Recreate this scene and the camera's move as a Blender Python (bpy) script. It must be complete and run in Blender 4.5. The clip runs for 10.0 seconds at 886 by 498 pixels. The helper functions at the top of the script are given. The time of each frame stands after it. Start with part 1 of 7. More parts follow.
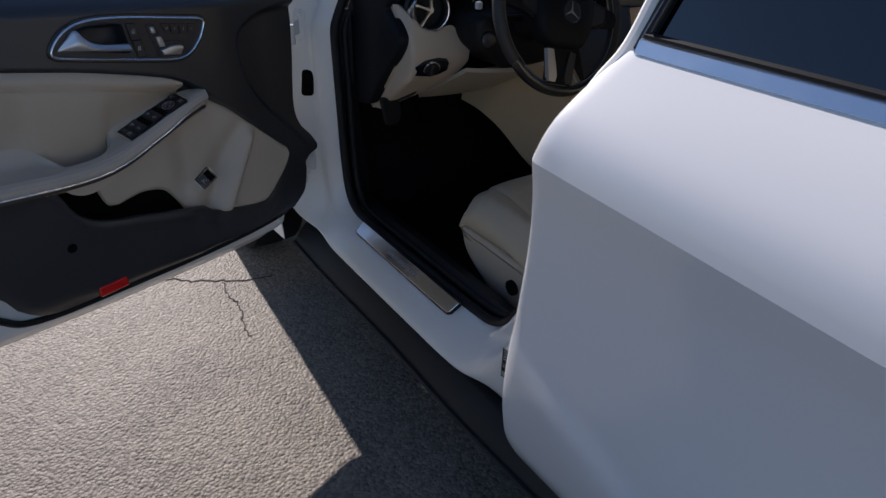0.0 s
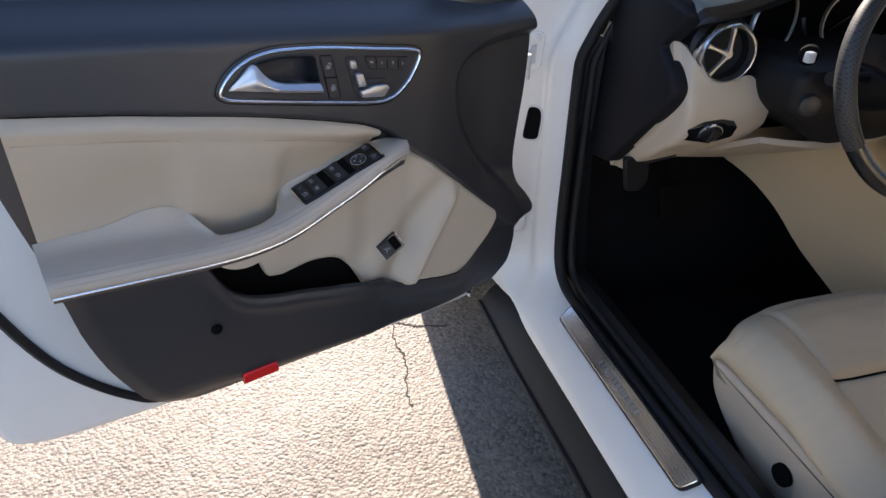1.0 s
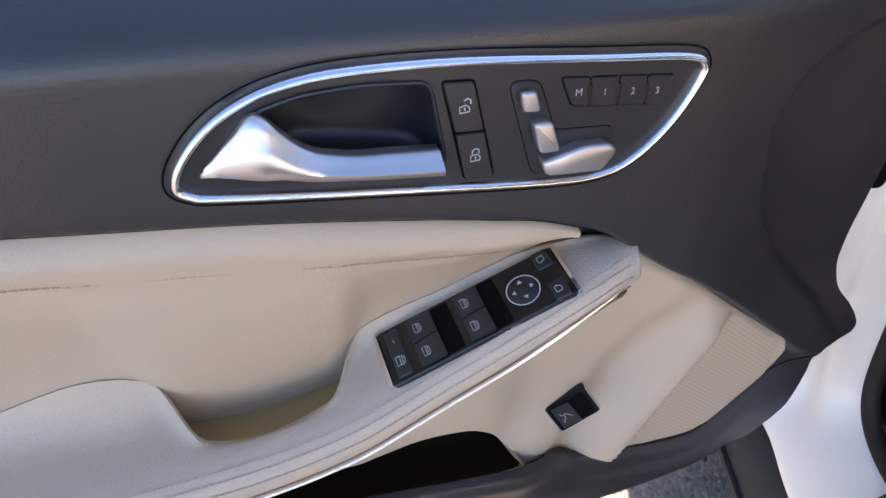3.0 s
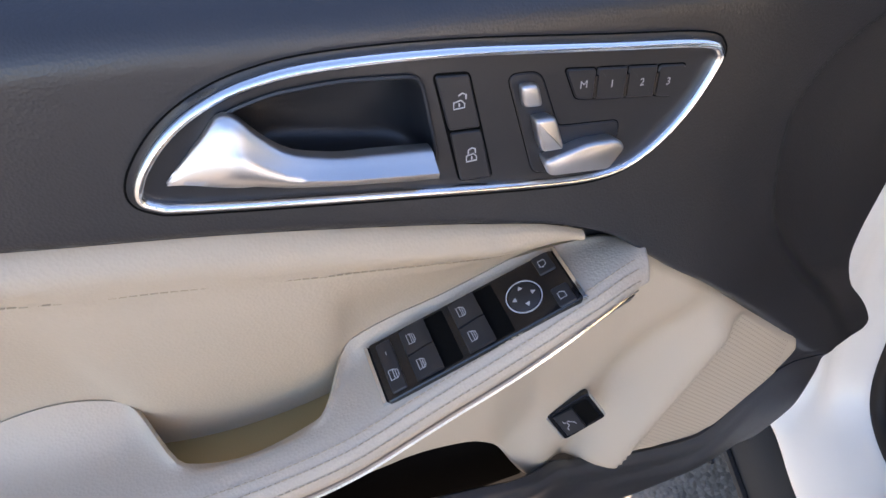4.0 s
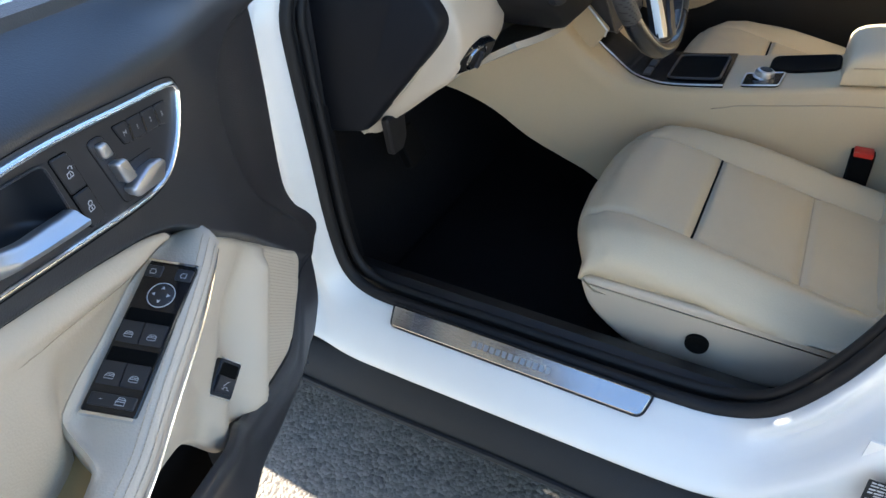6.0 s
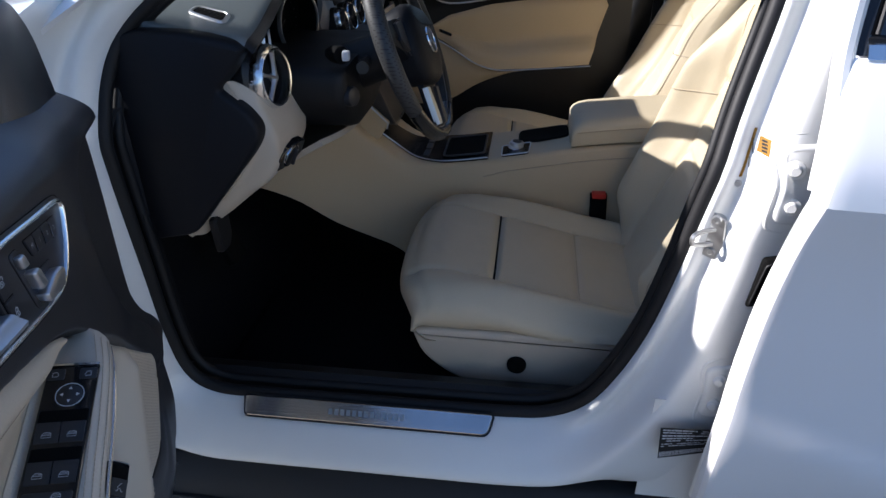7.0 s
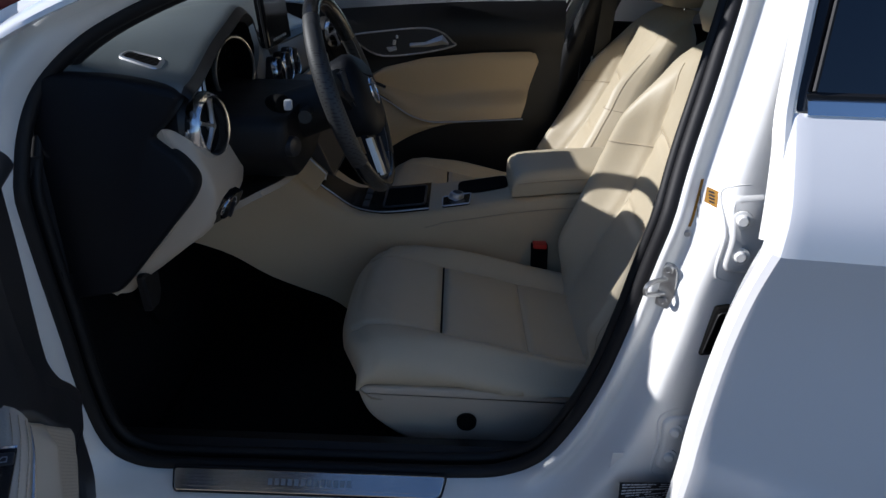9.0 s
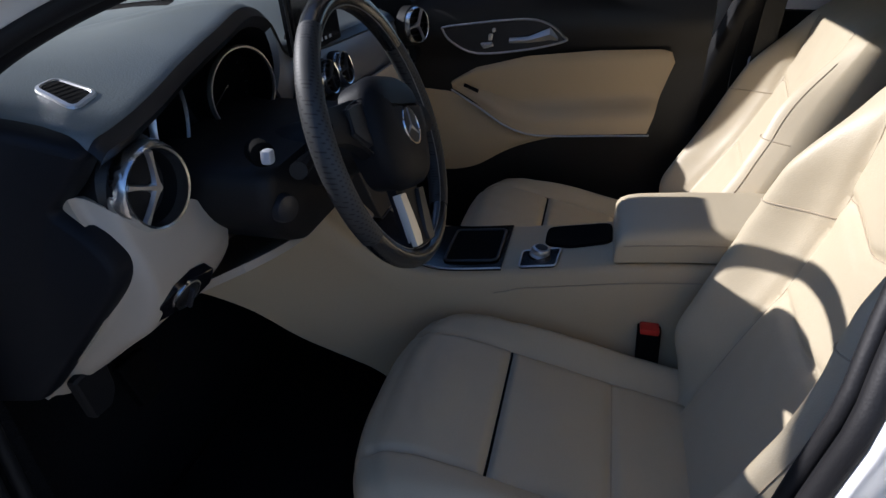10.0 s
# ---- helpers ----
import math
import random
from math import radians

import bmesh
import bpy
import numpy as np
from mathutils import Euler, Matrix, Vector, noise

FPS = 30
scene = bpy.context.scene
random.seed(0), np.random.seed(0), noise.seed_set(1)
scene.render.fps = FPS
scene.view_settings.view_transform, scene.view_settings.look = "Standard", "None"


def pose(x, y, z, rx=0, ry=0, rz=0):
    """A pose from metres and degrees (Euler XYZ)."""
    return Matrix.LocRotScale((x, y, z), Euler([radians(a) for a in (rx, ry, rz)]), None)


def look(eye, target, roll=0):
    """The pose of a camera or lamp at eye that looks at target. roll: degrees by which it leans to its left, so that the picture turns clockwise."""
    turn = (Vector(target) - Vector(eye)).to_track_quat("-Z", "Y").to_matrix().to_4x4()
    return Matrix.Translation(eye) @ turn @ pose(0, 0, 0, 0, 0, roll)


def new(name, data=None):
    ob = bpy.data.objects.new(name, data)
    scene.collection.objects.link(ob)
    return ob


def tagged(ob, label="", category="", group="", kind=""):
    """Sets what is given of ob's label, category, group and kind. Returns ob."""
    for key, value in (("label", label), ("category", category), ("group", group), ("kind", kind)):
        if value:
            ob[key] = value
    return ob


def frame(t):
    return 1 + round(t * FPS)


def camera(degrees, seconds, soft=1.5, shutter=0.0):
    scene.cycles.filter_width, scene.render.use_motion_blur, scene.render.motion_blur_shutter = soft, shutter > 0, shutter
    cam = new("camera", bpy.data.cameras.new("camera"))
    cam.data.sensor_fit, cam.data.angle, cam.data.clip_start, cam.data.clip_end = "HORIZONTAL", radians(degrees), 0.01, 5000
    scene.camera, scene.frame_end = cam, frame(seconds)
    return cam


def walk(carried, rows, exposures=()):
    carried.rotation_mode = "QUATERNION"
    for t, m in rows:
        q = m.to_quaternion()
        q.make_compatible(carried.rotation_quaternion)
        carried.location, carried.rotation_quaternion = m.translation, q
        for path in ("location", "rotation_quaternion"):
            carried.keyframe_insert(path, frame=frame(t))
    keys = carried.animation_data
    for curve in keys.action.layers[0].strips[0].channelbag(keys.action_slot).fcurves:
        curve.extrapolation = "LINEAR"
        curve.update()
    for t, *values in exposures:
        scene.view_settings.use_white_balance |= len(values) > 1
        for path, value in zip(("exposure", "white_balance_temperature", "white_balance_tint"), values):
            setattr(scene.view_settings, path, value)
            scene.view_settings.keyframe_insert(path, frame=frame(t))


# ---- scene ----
# ---- camera ----
cam = camera(68.4, 10.0)
PATH = [
    (0, (-0.679, -1.102, 1.356), (0.3, 0.319, 0.346), 1.5),
    (0.5, (-0.602, -0.838, 1.365), (0.09, 0.723, 0.323), 2.3),
    (1, (-0.551, -0.603, 1.355), (-0.047, 1.008, 0.282), 2.4),
    (1.5, (-0.535, -0.372, 1.341), (-0.208, 1.256, 0.226), 2.7),
    (2, (-0.507, -0.19, 1.301), (-0.334, 1.413, 0.117), 1.5),
    (2.5, (-0.454, -0.052, 1.272), (-0.422, 1.538, 0.059), 0.4),
    (3, (-0.438, 0.035, 1.233), (-0.502, 1.577, -0.04), -2.6),
    (4.5, (-0.439, 0.069, 1.219), (-0.458, 1.581, -0.09), -4.2),
    (5, (-0.497, 0.05, 1.248), (-0.044, 1.46, -0.095), -6.0),
    (5.5, (-0.573, -0.003, 1.268), (0.439, 1.128, -0.035), -3.5),
    (6, (-0.672, -0.082, 1.299), (0.697, 0.721, 0.083), -2.8),
    (6.2, (-0.713, -0.102, 1.313), (0.754, 0.583, 0.139), -2.1),
    (7.3, (-0.884, -0.029, 1.352), (0.876, 0.107, 0.412), -0.6),
    (7.5, (-0.903, -0.017, 1.349), (0.876, 0.089, 0.441), -0.5),
    (8, (-0.939, 0.017, 1.347), (0.875, 0.059, 0.505), 0.9),
    (8.5, (-0.926, 0.029, 1.342), (0.899, 0.042, 0.524), 1.6),
    (9, (-0.816, -0.004, 1.336), (0.991, 0.01, 0.48), 1.8),
    (9.5, (-0.56, -0.105, 1.347), (1.225, 0.143, 0.481), 2.1),
    (10, (-0.343, -0.101, 1.335), (1.381, 0.306, 0.406), -0.3),
]
walk(cam, [(t, look(eye, target, roll)) for t, eye, target, roll in PATH],
     exposures=[(0.0, 0.35, 6350, 18), (0.5, 1.25, 6800, 18), (1.0, 1.95, 7000, 20), (1.5, 2.25, 7150, 22), (2.0, 2.45, 7250, 22), (2.5, 2.6, 7300, 24), (3.0, 2.7, 7450, 26), (4.5, 2.85, 7600, 22), (5.0, 2.8, 7300, 20), (5.5, 2.85, 6900, 14), (6.0, 2.8, 6700, 10), (6.2, 2.6, 6500, 10), (7.3, 0.85, 6000, 18), (7.5, 0.7, 6000, 18), (8.0, 0.5, 5950, 16), (9.0, 0.4, 5800, 14), (9.5, 0.4, 5850, 14), (10.0, 0.8, 5850, 18)])

from mathutils.bvhtree import BVHTree

# ---- world and light ----
SUN = Vector((0.11, 1.97, 1.0))
world = bpy.data.worlds.new("sky")
scene.world = world
world.use_nodes = True
wn = world.node_tree.nodes
sky = wn.new("ShaderNodeTexSky")
sky.sky_type = "NISHITA"
sky.sun_disc = False
sky.ozone_density, sky.dust_density = 4.0, 0.3
sky.sun_elevation = math.atan2(SUN.z, math.hypot(SUN.x, SUN.y))
sky.sun_rotation = math.atan2(SUN.x, SUN.y)
world.node_tree.links.new(sky.outputs[0], wn["Background"].inputs[0])
wn["Background"].inputs[1].default_value = 0.082
sun = new("sun", bpy.data.lights.new("sun", "SUN"))
sun.data.energy, sun.data.angle, sun.data.color = 5.0, radians(0.55), (1.0, 0.94, 0.85)
sun.matrix_world = look(SUN * 8, (0, 0, 0))


# ---- materials ----
def tree(name):
    m = bpy.data.materials.new(name)
    m.use_nodes = True
    return m, m.node_tree.nodes, m.node_tree.links, m.node_tree.nodes["Principled BSDF"]


def material(name, base, rough=0.5, metal=0.0, coat=0.0, grain=0.0, grain_size=0.002, stain=0.0, stain_size=0.1,
             fine=0.0, fine_size=0.004, spec=0.5, wear=0.08, random_tint=0.0):
    """A plain surface with stains, grain relief and uneven gloss, at real-world size."""
    m, n, l, b = tree(name)
    b.inputs["Base Color"].default_value = (*base, 1)
    b.inputs["Roughness"].default_value = rough
    b.inputs["Metallic"].default_value = metal
    b.inputs["Coat Weight"].default_value = coat
    b.inputs["Coat Roughness"].default_value = 0.06
    b.inputs["Specular IOR Level"].default_value = spec
    co = n.new("ShaderNodeTexCoord")
    big = n.new("ShaderNodeTexNoise")
    big.inputs["Scale"].default_value = 1 / stain_size
    big.inputs["Detail"].default_value = 5
    l.new(co.outputs["Object"], big.inputs["Vector"])
    small = n.new("ShaderNodeTexNoise")
    small.inputs["Scale"].default_value = 1 / fine_size
    small.inputs["Detail"].default_value = 2
    l.new(co.outputs["Object"], small.inputs["Vector"])
    if stain or fine:
        ma = n.new("ShaderNodeMath")
        ma.operation = "MULTIPLY_ADD"
        ma.inputs[1].default_value, ma.inputs[2].default_value = 2 * stain, 1 - stain
        l.new(big.outputs["Fac"], ma.inputs[0])
        mb = n.new("ShaderNodeMath")
        mb.operation = "MULTIPLY_ADD"
        mb.inputs[1].default_value, mb.inputs[2].default_value = 2 * fine, -fine
        l.new(small.outputs["Fac"], mb.inputs[0])
        su = n.new("ShaderNodeMath")
        l.new(ma.outputs[0], su.inputs[0])
        l.new(mb.outputs[0], su.inputs[1])
        mix = n.new("ShaderNodeVectorMath")
        mix.operation = "SCALE"
        mix.inputs[0].default_value = base
        l.new(su.outputs[0], mix.inputs["Scale"])
        l.new(mix.outputs[0], b.inputs["Base Color"])
    if wear:
        mr = n.new("ShaderNodeMath")
        mr.operation = "MULTIPLY_ADD"
        mr.inputs[1].default_value, mr.inputs[2].default_value = 2 * wear, max(0.02, rough - wear)
        l.new(big.outputs["Fac"], mr.inputs[0])
        l.new(mr.outputs[0], b.inputs["Roughness"])
    if grain:
        vo = n.new("ShaderNodeTexVoronoi")
        vo.inputs["Scale"].default_value = 1 / grain_size
        l.new(co.outputs["Object"], vo.inputs["Vector"])
        bu = n.new("ShaderNodeBump")
        bu.inputs["Strength"].default_value = grain
        bu.inputs["Distance"].default_value = grain_size * 0.4
        l.new(vo.outputs["Distance"], bu.inputs["Height"])
        l.new(bu.outputs[0], b.inputs["Normal"])
    return m


def glass(name, tint, gloss=1.0, ior=1.5):
    """A thin pane: tinted see-through with a Fresnel gloss."""
    m, n, l, b = tree(name)
    n.remove(b)
    tr, gl, fr, mx = n.new("ShaderNodeBsdfTransparent"), n.new("ShaderNodeBsdfGlossy"), n.new("ShaderNodeFresnel"), n.new("ShaderNodeMixShader")
    tr.inputs[0].default_value = (*tint, 1)
    gl.inputs["Roughness"].default_value = 0.02
    gl.inputs[0].default_value = (gloss, gloss, gloss, 1)
    fr.inputs[0].default_value = ior
    l.new(fr.outputs[0], mx.inputs[0])
    l.new(tr.outputs[0], mx.inputs[1])
    l.new(gl.outputs[0], mx.inputs[2])
    l.new(mx.outputs[0], n["Material Output"].inputs[0])
    return m


def asphalt(name, dark, light):
    """Worn asphalt: pale aggregate in a darker binder, patchy, with open relief."""
    m, n, l, b = tree(name)
    co = n.new("ShaderNodeTexCoord")
    vo = n.new("ShaderNodeTexVoronoi")
    vo.inputs["Scale"].default_value = 105
    fi = n.new("ShaderNodeTexNoise")
    fi.inputs["Scale"].default_value, fi.inputs["Detail"].default_value = 95, 4
    pa = n.new("ShaderNodeTexNoise")
    pa.inputs["Scale"].default_value, pa.inputs["Detail"].default_value = 3.5, 6
    for q in (vo, fi, pa):
        l.new(co.outputs["Object"], q.inputs["Vector"])
    ra = n.new("ShaderNodeValToRGB")
    ra.color_ramp.elements[0].position, ra.color_ramp.elements[1].position = 0.28, 0.72
    ra.color_ramp.elements[0].color, ra.color_ramp.elements[1].color = (*dark, 1), (*light, 1)
    mi = n.new("ShaderNodeMath")
    mi.operation = "MULTIPLY_ADD"
    mi.inputs[1].default_value = 0.42
    l.new(vo.outputs["Color"], mi.inputs[0])
    h = n.new("ShaderNodeMath")
    h.operation = "MULTIPLY_ADD"
    h.inputs[1].default_value, h.inputs[2].default_value = 0.3, 0.14
    l.new(pa.outputs["Fac"], h.inputs[0])
    l.new(h.outputs[0], mi.inputs[2])
    l.new(mi.outputs[0], ra.inputs[0])
    l.new(ra.outputs[0], b.inputs["Base Color"])
    b.inputs["Roughness"].default_value = 0.66
    b.inputs["Specular IOR Level"].default_value = 0.38
    bu = n.new("ShaderNodeBump")
    bu.inputs["Strength"].default_value, bu.inputs["Distance"].default_value = 0.55, 0.006
    ad = n.new("ShaderNodeMath")
    l.new(vo.outputs["Distance"], ad.inputs[0])
    l.new(fi.outputs["Fac"], ad.inputs[1])
    inv = n.new("ShaderNodeMath")
    inv.operation = "MULTIPLY"
    inv.inputs[1].default_value = -1
    l.new(ad.outputs[0], inv.inputs[0])
    l.new(inv.outputs[0], bu.inputs["Height"])
    l.new(bu.outputs[0], b.inputs["Normal"])
    return m


def perforated(name, base, hole, pitch):
    """Plastic with fine round holes in staggered rows."""
    m, n, l, b = tree(name)
    co = n.new("ShaderNodeTexCoord")
    sp = n.new("ShaderNodeSeparateXYZ")
    l.new(co.outputs["Object"], sp.inputs[0])

    def wave(ka, kb):
        s = n.new("ShaderNodeMath")
        s.operation = "MULTIPLY"
        s.inputs[1].default_value = ka
        l.new(sp.outputs["X"], s.inputs[0])
        a = n.new("ShaderNodeMath")
        a.operation = "MULTIPLY_ADD"
        a.inputs[1].default_value = kb
        l.new(sp.outputs["Z"], a.inputs[0])
        l.new(s.outputs[0], a.inputs[2])
        c = n.new("ShaderNodeMath")
        c.operation = "COSINE"
        l.new(a.outputs[0], c.inputs[0])
        return c
    k = 2 * math.pi / pitch
    mu = n.new("ShaderNodeMath")
    l.new(wave(k * 0.7, k * 0.7).outputs[0], mu.inputs[0])
    l.new(wave(k * 0.7, -k * 0.7).outputs[0], mu.inputs[1])
    ra = n.new("ShaderNodeValToRGB")
    ra.color_ramp.elements[0].position, ra.color_ramp.elements[1].position = 0.45, 0.75
    ra.color_ramp.elements[0].color, ra.color_ramp.elements[1].color = (*base, 1), (*hole, 1)
    dv = n.new("ShaderNodeMath")
    dv.operation = "MULTIPLY"
    dv.inputs[1].default_value = 0.5
    l.new(mu.outputs[0], dv.inputs[0])
    l.new(dv.outputs[0], ra.inputs[0])
    l.new(ra.outputs[0], b.inputs["Base Color"])
    b.inputs["Roughness"].default_value = 0.55
    return m


PAINT = material("white_paint", (0.79, 0.79, 0.79), 0.32, coat=0.9, stain=0.02, stain_size=0.5, wear=0.04)
# Body white again, its blue lowered to paint in warm bounce light.
JAMB = material("white_jamb_paint", (0.79, 0.785, 0.75), 0.35, coat=0.6, stain=0.05, stain_size=0.15, wear=0.06)
LEATHER = material("beige_leather", (0.545, 0.457, 0.318), 0.48, grain=0.22, grain_size=0.0022, stain=0.05, stain_size=0.12, fine=0.03, wear=0.06)
DOORHIDE = material("warm_beige_leather", (0.55, 0.45, 0.335), 0.48, grain=0.20, grain_size=0.0022, stain=0.05, stain_size=0.12, fine=0.03, wear=0.05)
ARMHIDE = material("pale_beige_leather", (0.545, 0.46, 0.365), 0.46, grain=0.25, grain_size=0.0022, stain=0.04, stain_size=0.1, fine=0.03)
SHIELD = material("beige_plastic", (0.52, 0.443, 0.345), 0.45, grain=0.12, grain_size=0.0014, stain=0.04, stain_size=0.2)
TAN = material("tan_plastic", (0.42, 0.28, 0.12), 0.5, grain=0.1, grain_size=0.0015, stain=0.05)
BLACK = material("black_grained_plastic", (0.025, 0.025, 0.028), 0.40, spec=0.75, grain=0.25, grain_size=0.0017, stain=0.10, stain_size=0.15, fine=0.08)
# Dash plastic lightened: the sky's sheen is put into its base colour.
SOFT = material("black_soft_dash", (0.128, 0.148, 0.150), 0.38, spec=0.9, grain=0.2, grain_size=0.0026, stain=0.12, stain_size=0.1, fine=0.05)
# The grained black plastic again, its base lowered to imitate cabin shade.
SHADEBLACK = material("black_cabin_plastic", (0.010, 0.010, 0.011), 0.42, spec=0.45, grain=0.25, grain_size=0.0017, stain=0.10, stain_size=0.15, fine=0.08)
CLAD = material("black_rough_cladding", (0.010, 0.010, 0.011), 0.7, grain=0.25, grain_size=0.0022, stain=0.15, stain_size=0.2, fine=0.1)
CAPBLACK = material("matt_black_trim", (0.008, 0.009, 0.012), 0.55, spec=0.18, grain=0.2, grain_size=0.0017, stain=0.1, stain_size=0.15, fine=0.06)
RUBBER = material("black_rubber", (0.008, 0.008, 0.009), 0.6, spec=0.35, stain=0.2, stain_size=0.06, grain=0.1, grain_size=0.003)
CARPET = material("black_carpet", (0.008, 0.008, 0.009), 0.95, grain=0.8, grain_size=0.004, stain=0.25, stain_size=0.08, fine=0.3, spec=0.1)
GLOSSY = material("black_gloss_plastic", (0.008, 0.008, 0.010), 0.12, stain=0.0, wear=0.03)
KEYPLAST = material("dark_button_plastic", (0.022, 0.023, 0.027), 0.38, grain=0.1, grain_size=0.001, wear=0.05)
CHROME = material("chrome", (0.82, 0.83, 0.85), 0.1, metal=1.0, wear=0.05, stain_size=0.05)
BRIGHT = material("brushed_chrome", (0.86, 0.87, 0.88), 0.22, metal=1.0, wear=0.05, stain_size=0.05)
# Cabin beige for console and far door, with warm bounce put into its colour.
BOUNCEHIDE = material("tan_vinyl", (0.54, 0.425, 0.275), 0.5, grain=0.18, grain_size=0.0020, stain=0.05, stain_size=0.15, fine=0.03)
SATIN = material("satin_silver", (0.66, 0.66, 0.67), 0.4, metal=1.0, wear=0.06, stain_size=0.04, fine=0.02, fine_size=0.001)
STEEL = material("brushed_steel", (0.80, 0.80, 0.81), 0.36, metal=1.0, wear=0.12, stain_size=0.02, fine=0.1, fine_size=0.002)
WORN = material("worn_tread_steel", (0.66, 0.65, 0.63), 0.20, metal=1.0, wear=0.10, stain=0.12, stain_size=0.09, fine=0.1, fine_size=0.002)
ZINC = material("zinc_steel", (0.5, 0.5, 0.49), 0.42, metal=1.0, wear=0.1, stain_size=0.02)
MARK = material("white_print", (0.5, 0.51, 0.53), 0.5)
THREAD = material("beige_thread", (0.44, 0.36, 0.26), 0.8)
# Near-black of joints and slots; also paints shade into pocket, wells and tray.
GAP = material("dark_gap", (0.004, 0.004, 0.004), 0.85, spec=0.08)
RED = material("red_reflector", (0.75, 0.02, 0.015), 0.15, coat=0.6)
REDKEY = material("red_button", (0.55, 0.03, 0.02), 0.35)
YELLOW = material("yellow_sticker", (0.27, 0.13, 0.006), 0.8)
PRINT = material("black_sticker", (0.012, 0.012, 0.012), 0.85)
HIDE = material("black_leather_rim", (0.014, 0.014, 0.015), 0.24, spec=1.0, grain=0.2, grain_size=0.0018)
PERF = perforated("perforated_rim_leather", (0.034, 0.034, 0.034), (0.002, 0.002, 0.002), 0.0050)
PILLAR = material("grey_beige_trim", (0.30, 0.275, 0.24), 0.8, grain=0.3, grain_size=0.002)
GRAPHITE = material("graphite_trim", (0.26, 0.27, 0.29), 0.38, metal=0.5, fine=0.05)
SPEAK = perforated("beige_speaker_grille", (0.52, 0.443, 0.345), (0.35, 0.29, 0.22), 0.0044)
HEADLINE = material("grey_headliner", (0.05, 0.05, 0.052), 0.95, grain=0.4, grain_size=0.003, stain=0.05)
BELT = material("black_webbing", (0.014, 0.014, 0.014), 0.75, grain=0.5, grain_size=0.003)
SCREEN = material("dark_display", (0.006, 0.007, 0.009), 0.08, wear=0.02)
CLEAR = glass("clear_glass", (0.92, 0.95, 0.94))
TINT = glass("tinted_glass", (0.003, 0.005, 0.011), ior=1.9)
TARMAC = asphalt("worn_asphalt", (0.095, 0.082, 0.068), (0.285, 0.247, 0.202))
CRACK = material("crack_filler", (0.03, 0.028, 0.026), 0.95)


# ---- mesh tools ----
def ease(x, a, b):
    t = min(1, max(0, (x - a) / (b - a)))
    return t * t * (3 - 2 * t)


def fresh():
    return bmesh.new()


def part(name, bm, mat, parent=None, label="", angle=35, category="", group="", kind="", solid=0.0, offset=-1):
    """One mesh object from bm, its origin in its own middle, under a thing or a part."""
    bmesh.ops.recalc_face_normals(bm, faces=bm.faces)
    me = bpy.data.meshes.new(name)
    bm.to_mesh(me)
    bm.free()
    co = np.empty(len(me.vertices) * 3)
    me.vertices.foreach_get("co", co)
    co = co.reshape(-1, 3)
    c = Vector((co.min(0) + co.max(0)) / 2)
    me.transform(Matrix.Translation(-c))
    me.polygons.foreach_set("use_smooth", [True] * len(me.polygons))
    me.set_sharp_from_angle(angle=radians(angle))
    me.materials.append(mat)
    ob = new(name, me)
    ob.location = c
    if parent:
        ob.parent = parent
        ob.matrix_parent_inverse = Matrix.Translation(-parent.location)
    if solid:
        s = ob.modifiers.new("thickness", "SOLIDIFY")
        s.thickness, s.offset = solid, offset
        e = ob.modifiers.new("crisp rims", "EDGE_SPLIT")
        e.split_angle = radians(min(angle, 50))
    return tagged(ob, label, category, group, kind)


def thing(name, at, label, category, group="", kind=""):
    ob = new(name)
    ob.empty_display_size = 0.1
    ob.location = at
    return tagged(ob, label, category, group, kind)


def mesh(bm, verts, faces):
    vs = [bm.verts.new(v) for v in verts]
    for f in faces:
        if len(set(f)) > 2:
            try:
                bm.faces.new([vs[i] for i in f])
            except ValueError:
                pass
    return vs


def loft(loops, closed=True, caps=True, ring=False, bm=None):
    """A skin over equal loops of points; ring joins the last loop to the first."""
    bm = bm or bmesh.new()
    rows = [[bm.verts.new(p) for p in lp] for lp in loops]
    n = len(rows[0])
    pairs = list(zip(rows, rows[1:])) + ([(rows[-1], rows[0])] if ring else [])
    for a, b in pairs:
        for i in range(n if closed else n - 1):
            j = (i + 1) % n
            bm.faces.new((a[i], a[j], b[j], b[i]))
    if closed and caps and not ring:
        if caps != "end":
            bm.faces.new(rows[0])
        bm.faces.new(list(reversed(rows[-1])))
    return bm


def curve(points, n=8, closed=False):
    """Catmull-Rom through the points, n steps a span."""
    P = [np.array(p, float) for p in points]
    out = []
    m = len(P)
    for i in range(m if closed else m - 1):
        a, b, c, d = (P[(i + k) % m] if closed else P[min(max(i + k, 0), m - 1)] for k in (-1, 0, 1, 2))
        for s in range(n):
            t = s / n
            out.append(0.5 * (2 * b + (c - a) * t + (2 * a - 5 * b + 4 * c - d) * t * t + (3 * b - a - 3 * c + d) * t ** 3))
    if not closed:
        out.append(P[-1])
    return out


def line(xs, ys, smooth=True):
    """A function through the points xs, ys (xs rising), eased."""
    xs, ys = np.array(xs, float), np.array(ys, float)
    o = np.argsort(xs)
    xs, ys = xs[o], ys[o]
    m = np.gradient(ys, xs)

    def f(x):
        x = min(max(x, xs[0]), xs[-1])
        i = min(max(int(np.searchsorted(xs, x)) - 1, 0), len(xs) - 2)
        h = xs[i + 1] - xs[i]
        t = (x - xs[i]) / h
        if not smooth:
            return float(ys[i] + (ys[i + 1] - ys[i]) * t)
        return float((1 + 2 * t) * (1 - t) ** 2 * ys[i] + t * (1 - t) ** 2 * h * m[i] + t * t * (3 - 2 * t) * ys[i + 1] + t * t * (t - 1) * h * m[i + 1])
    return f


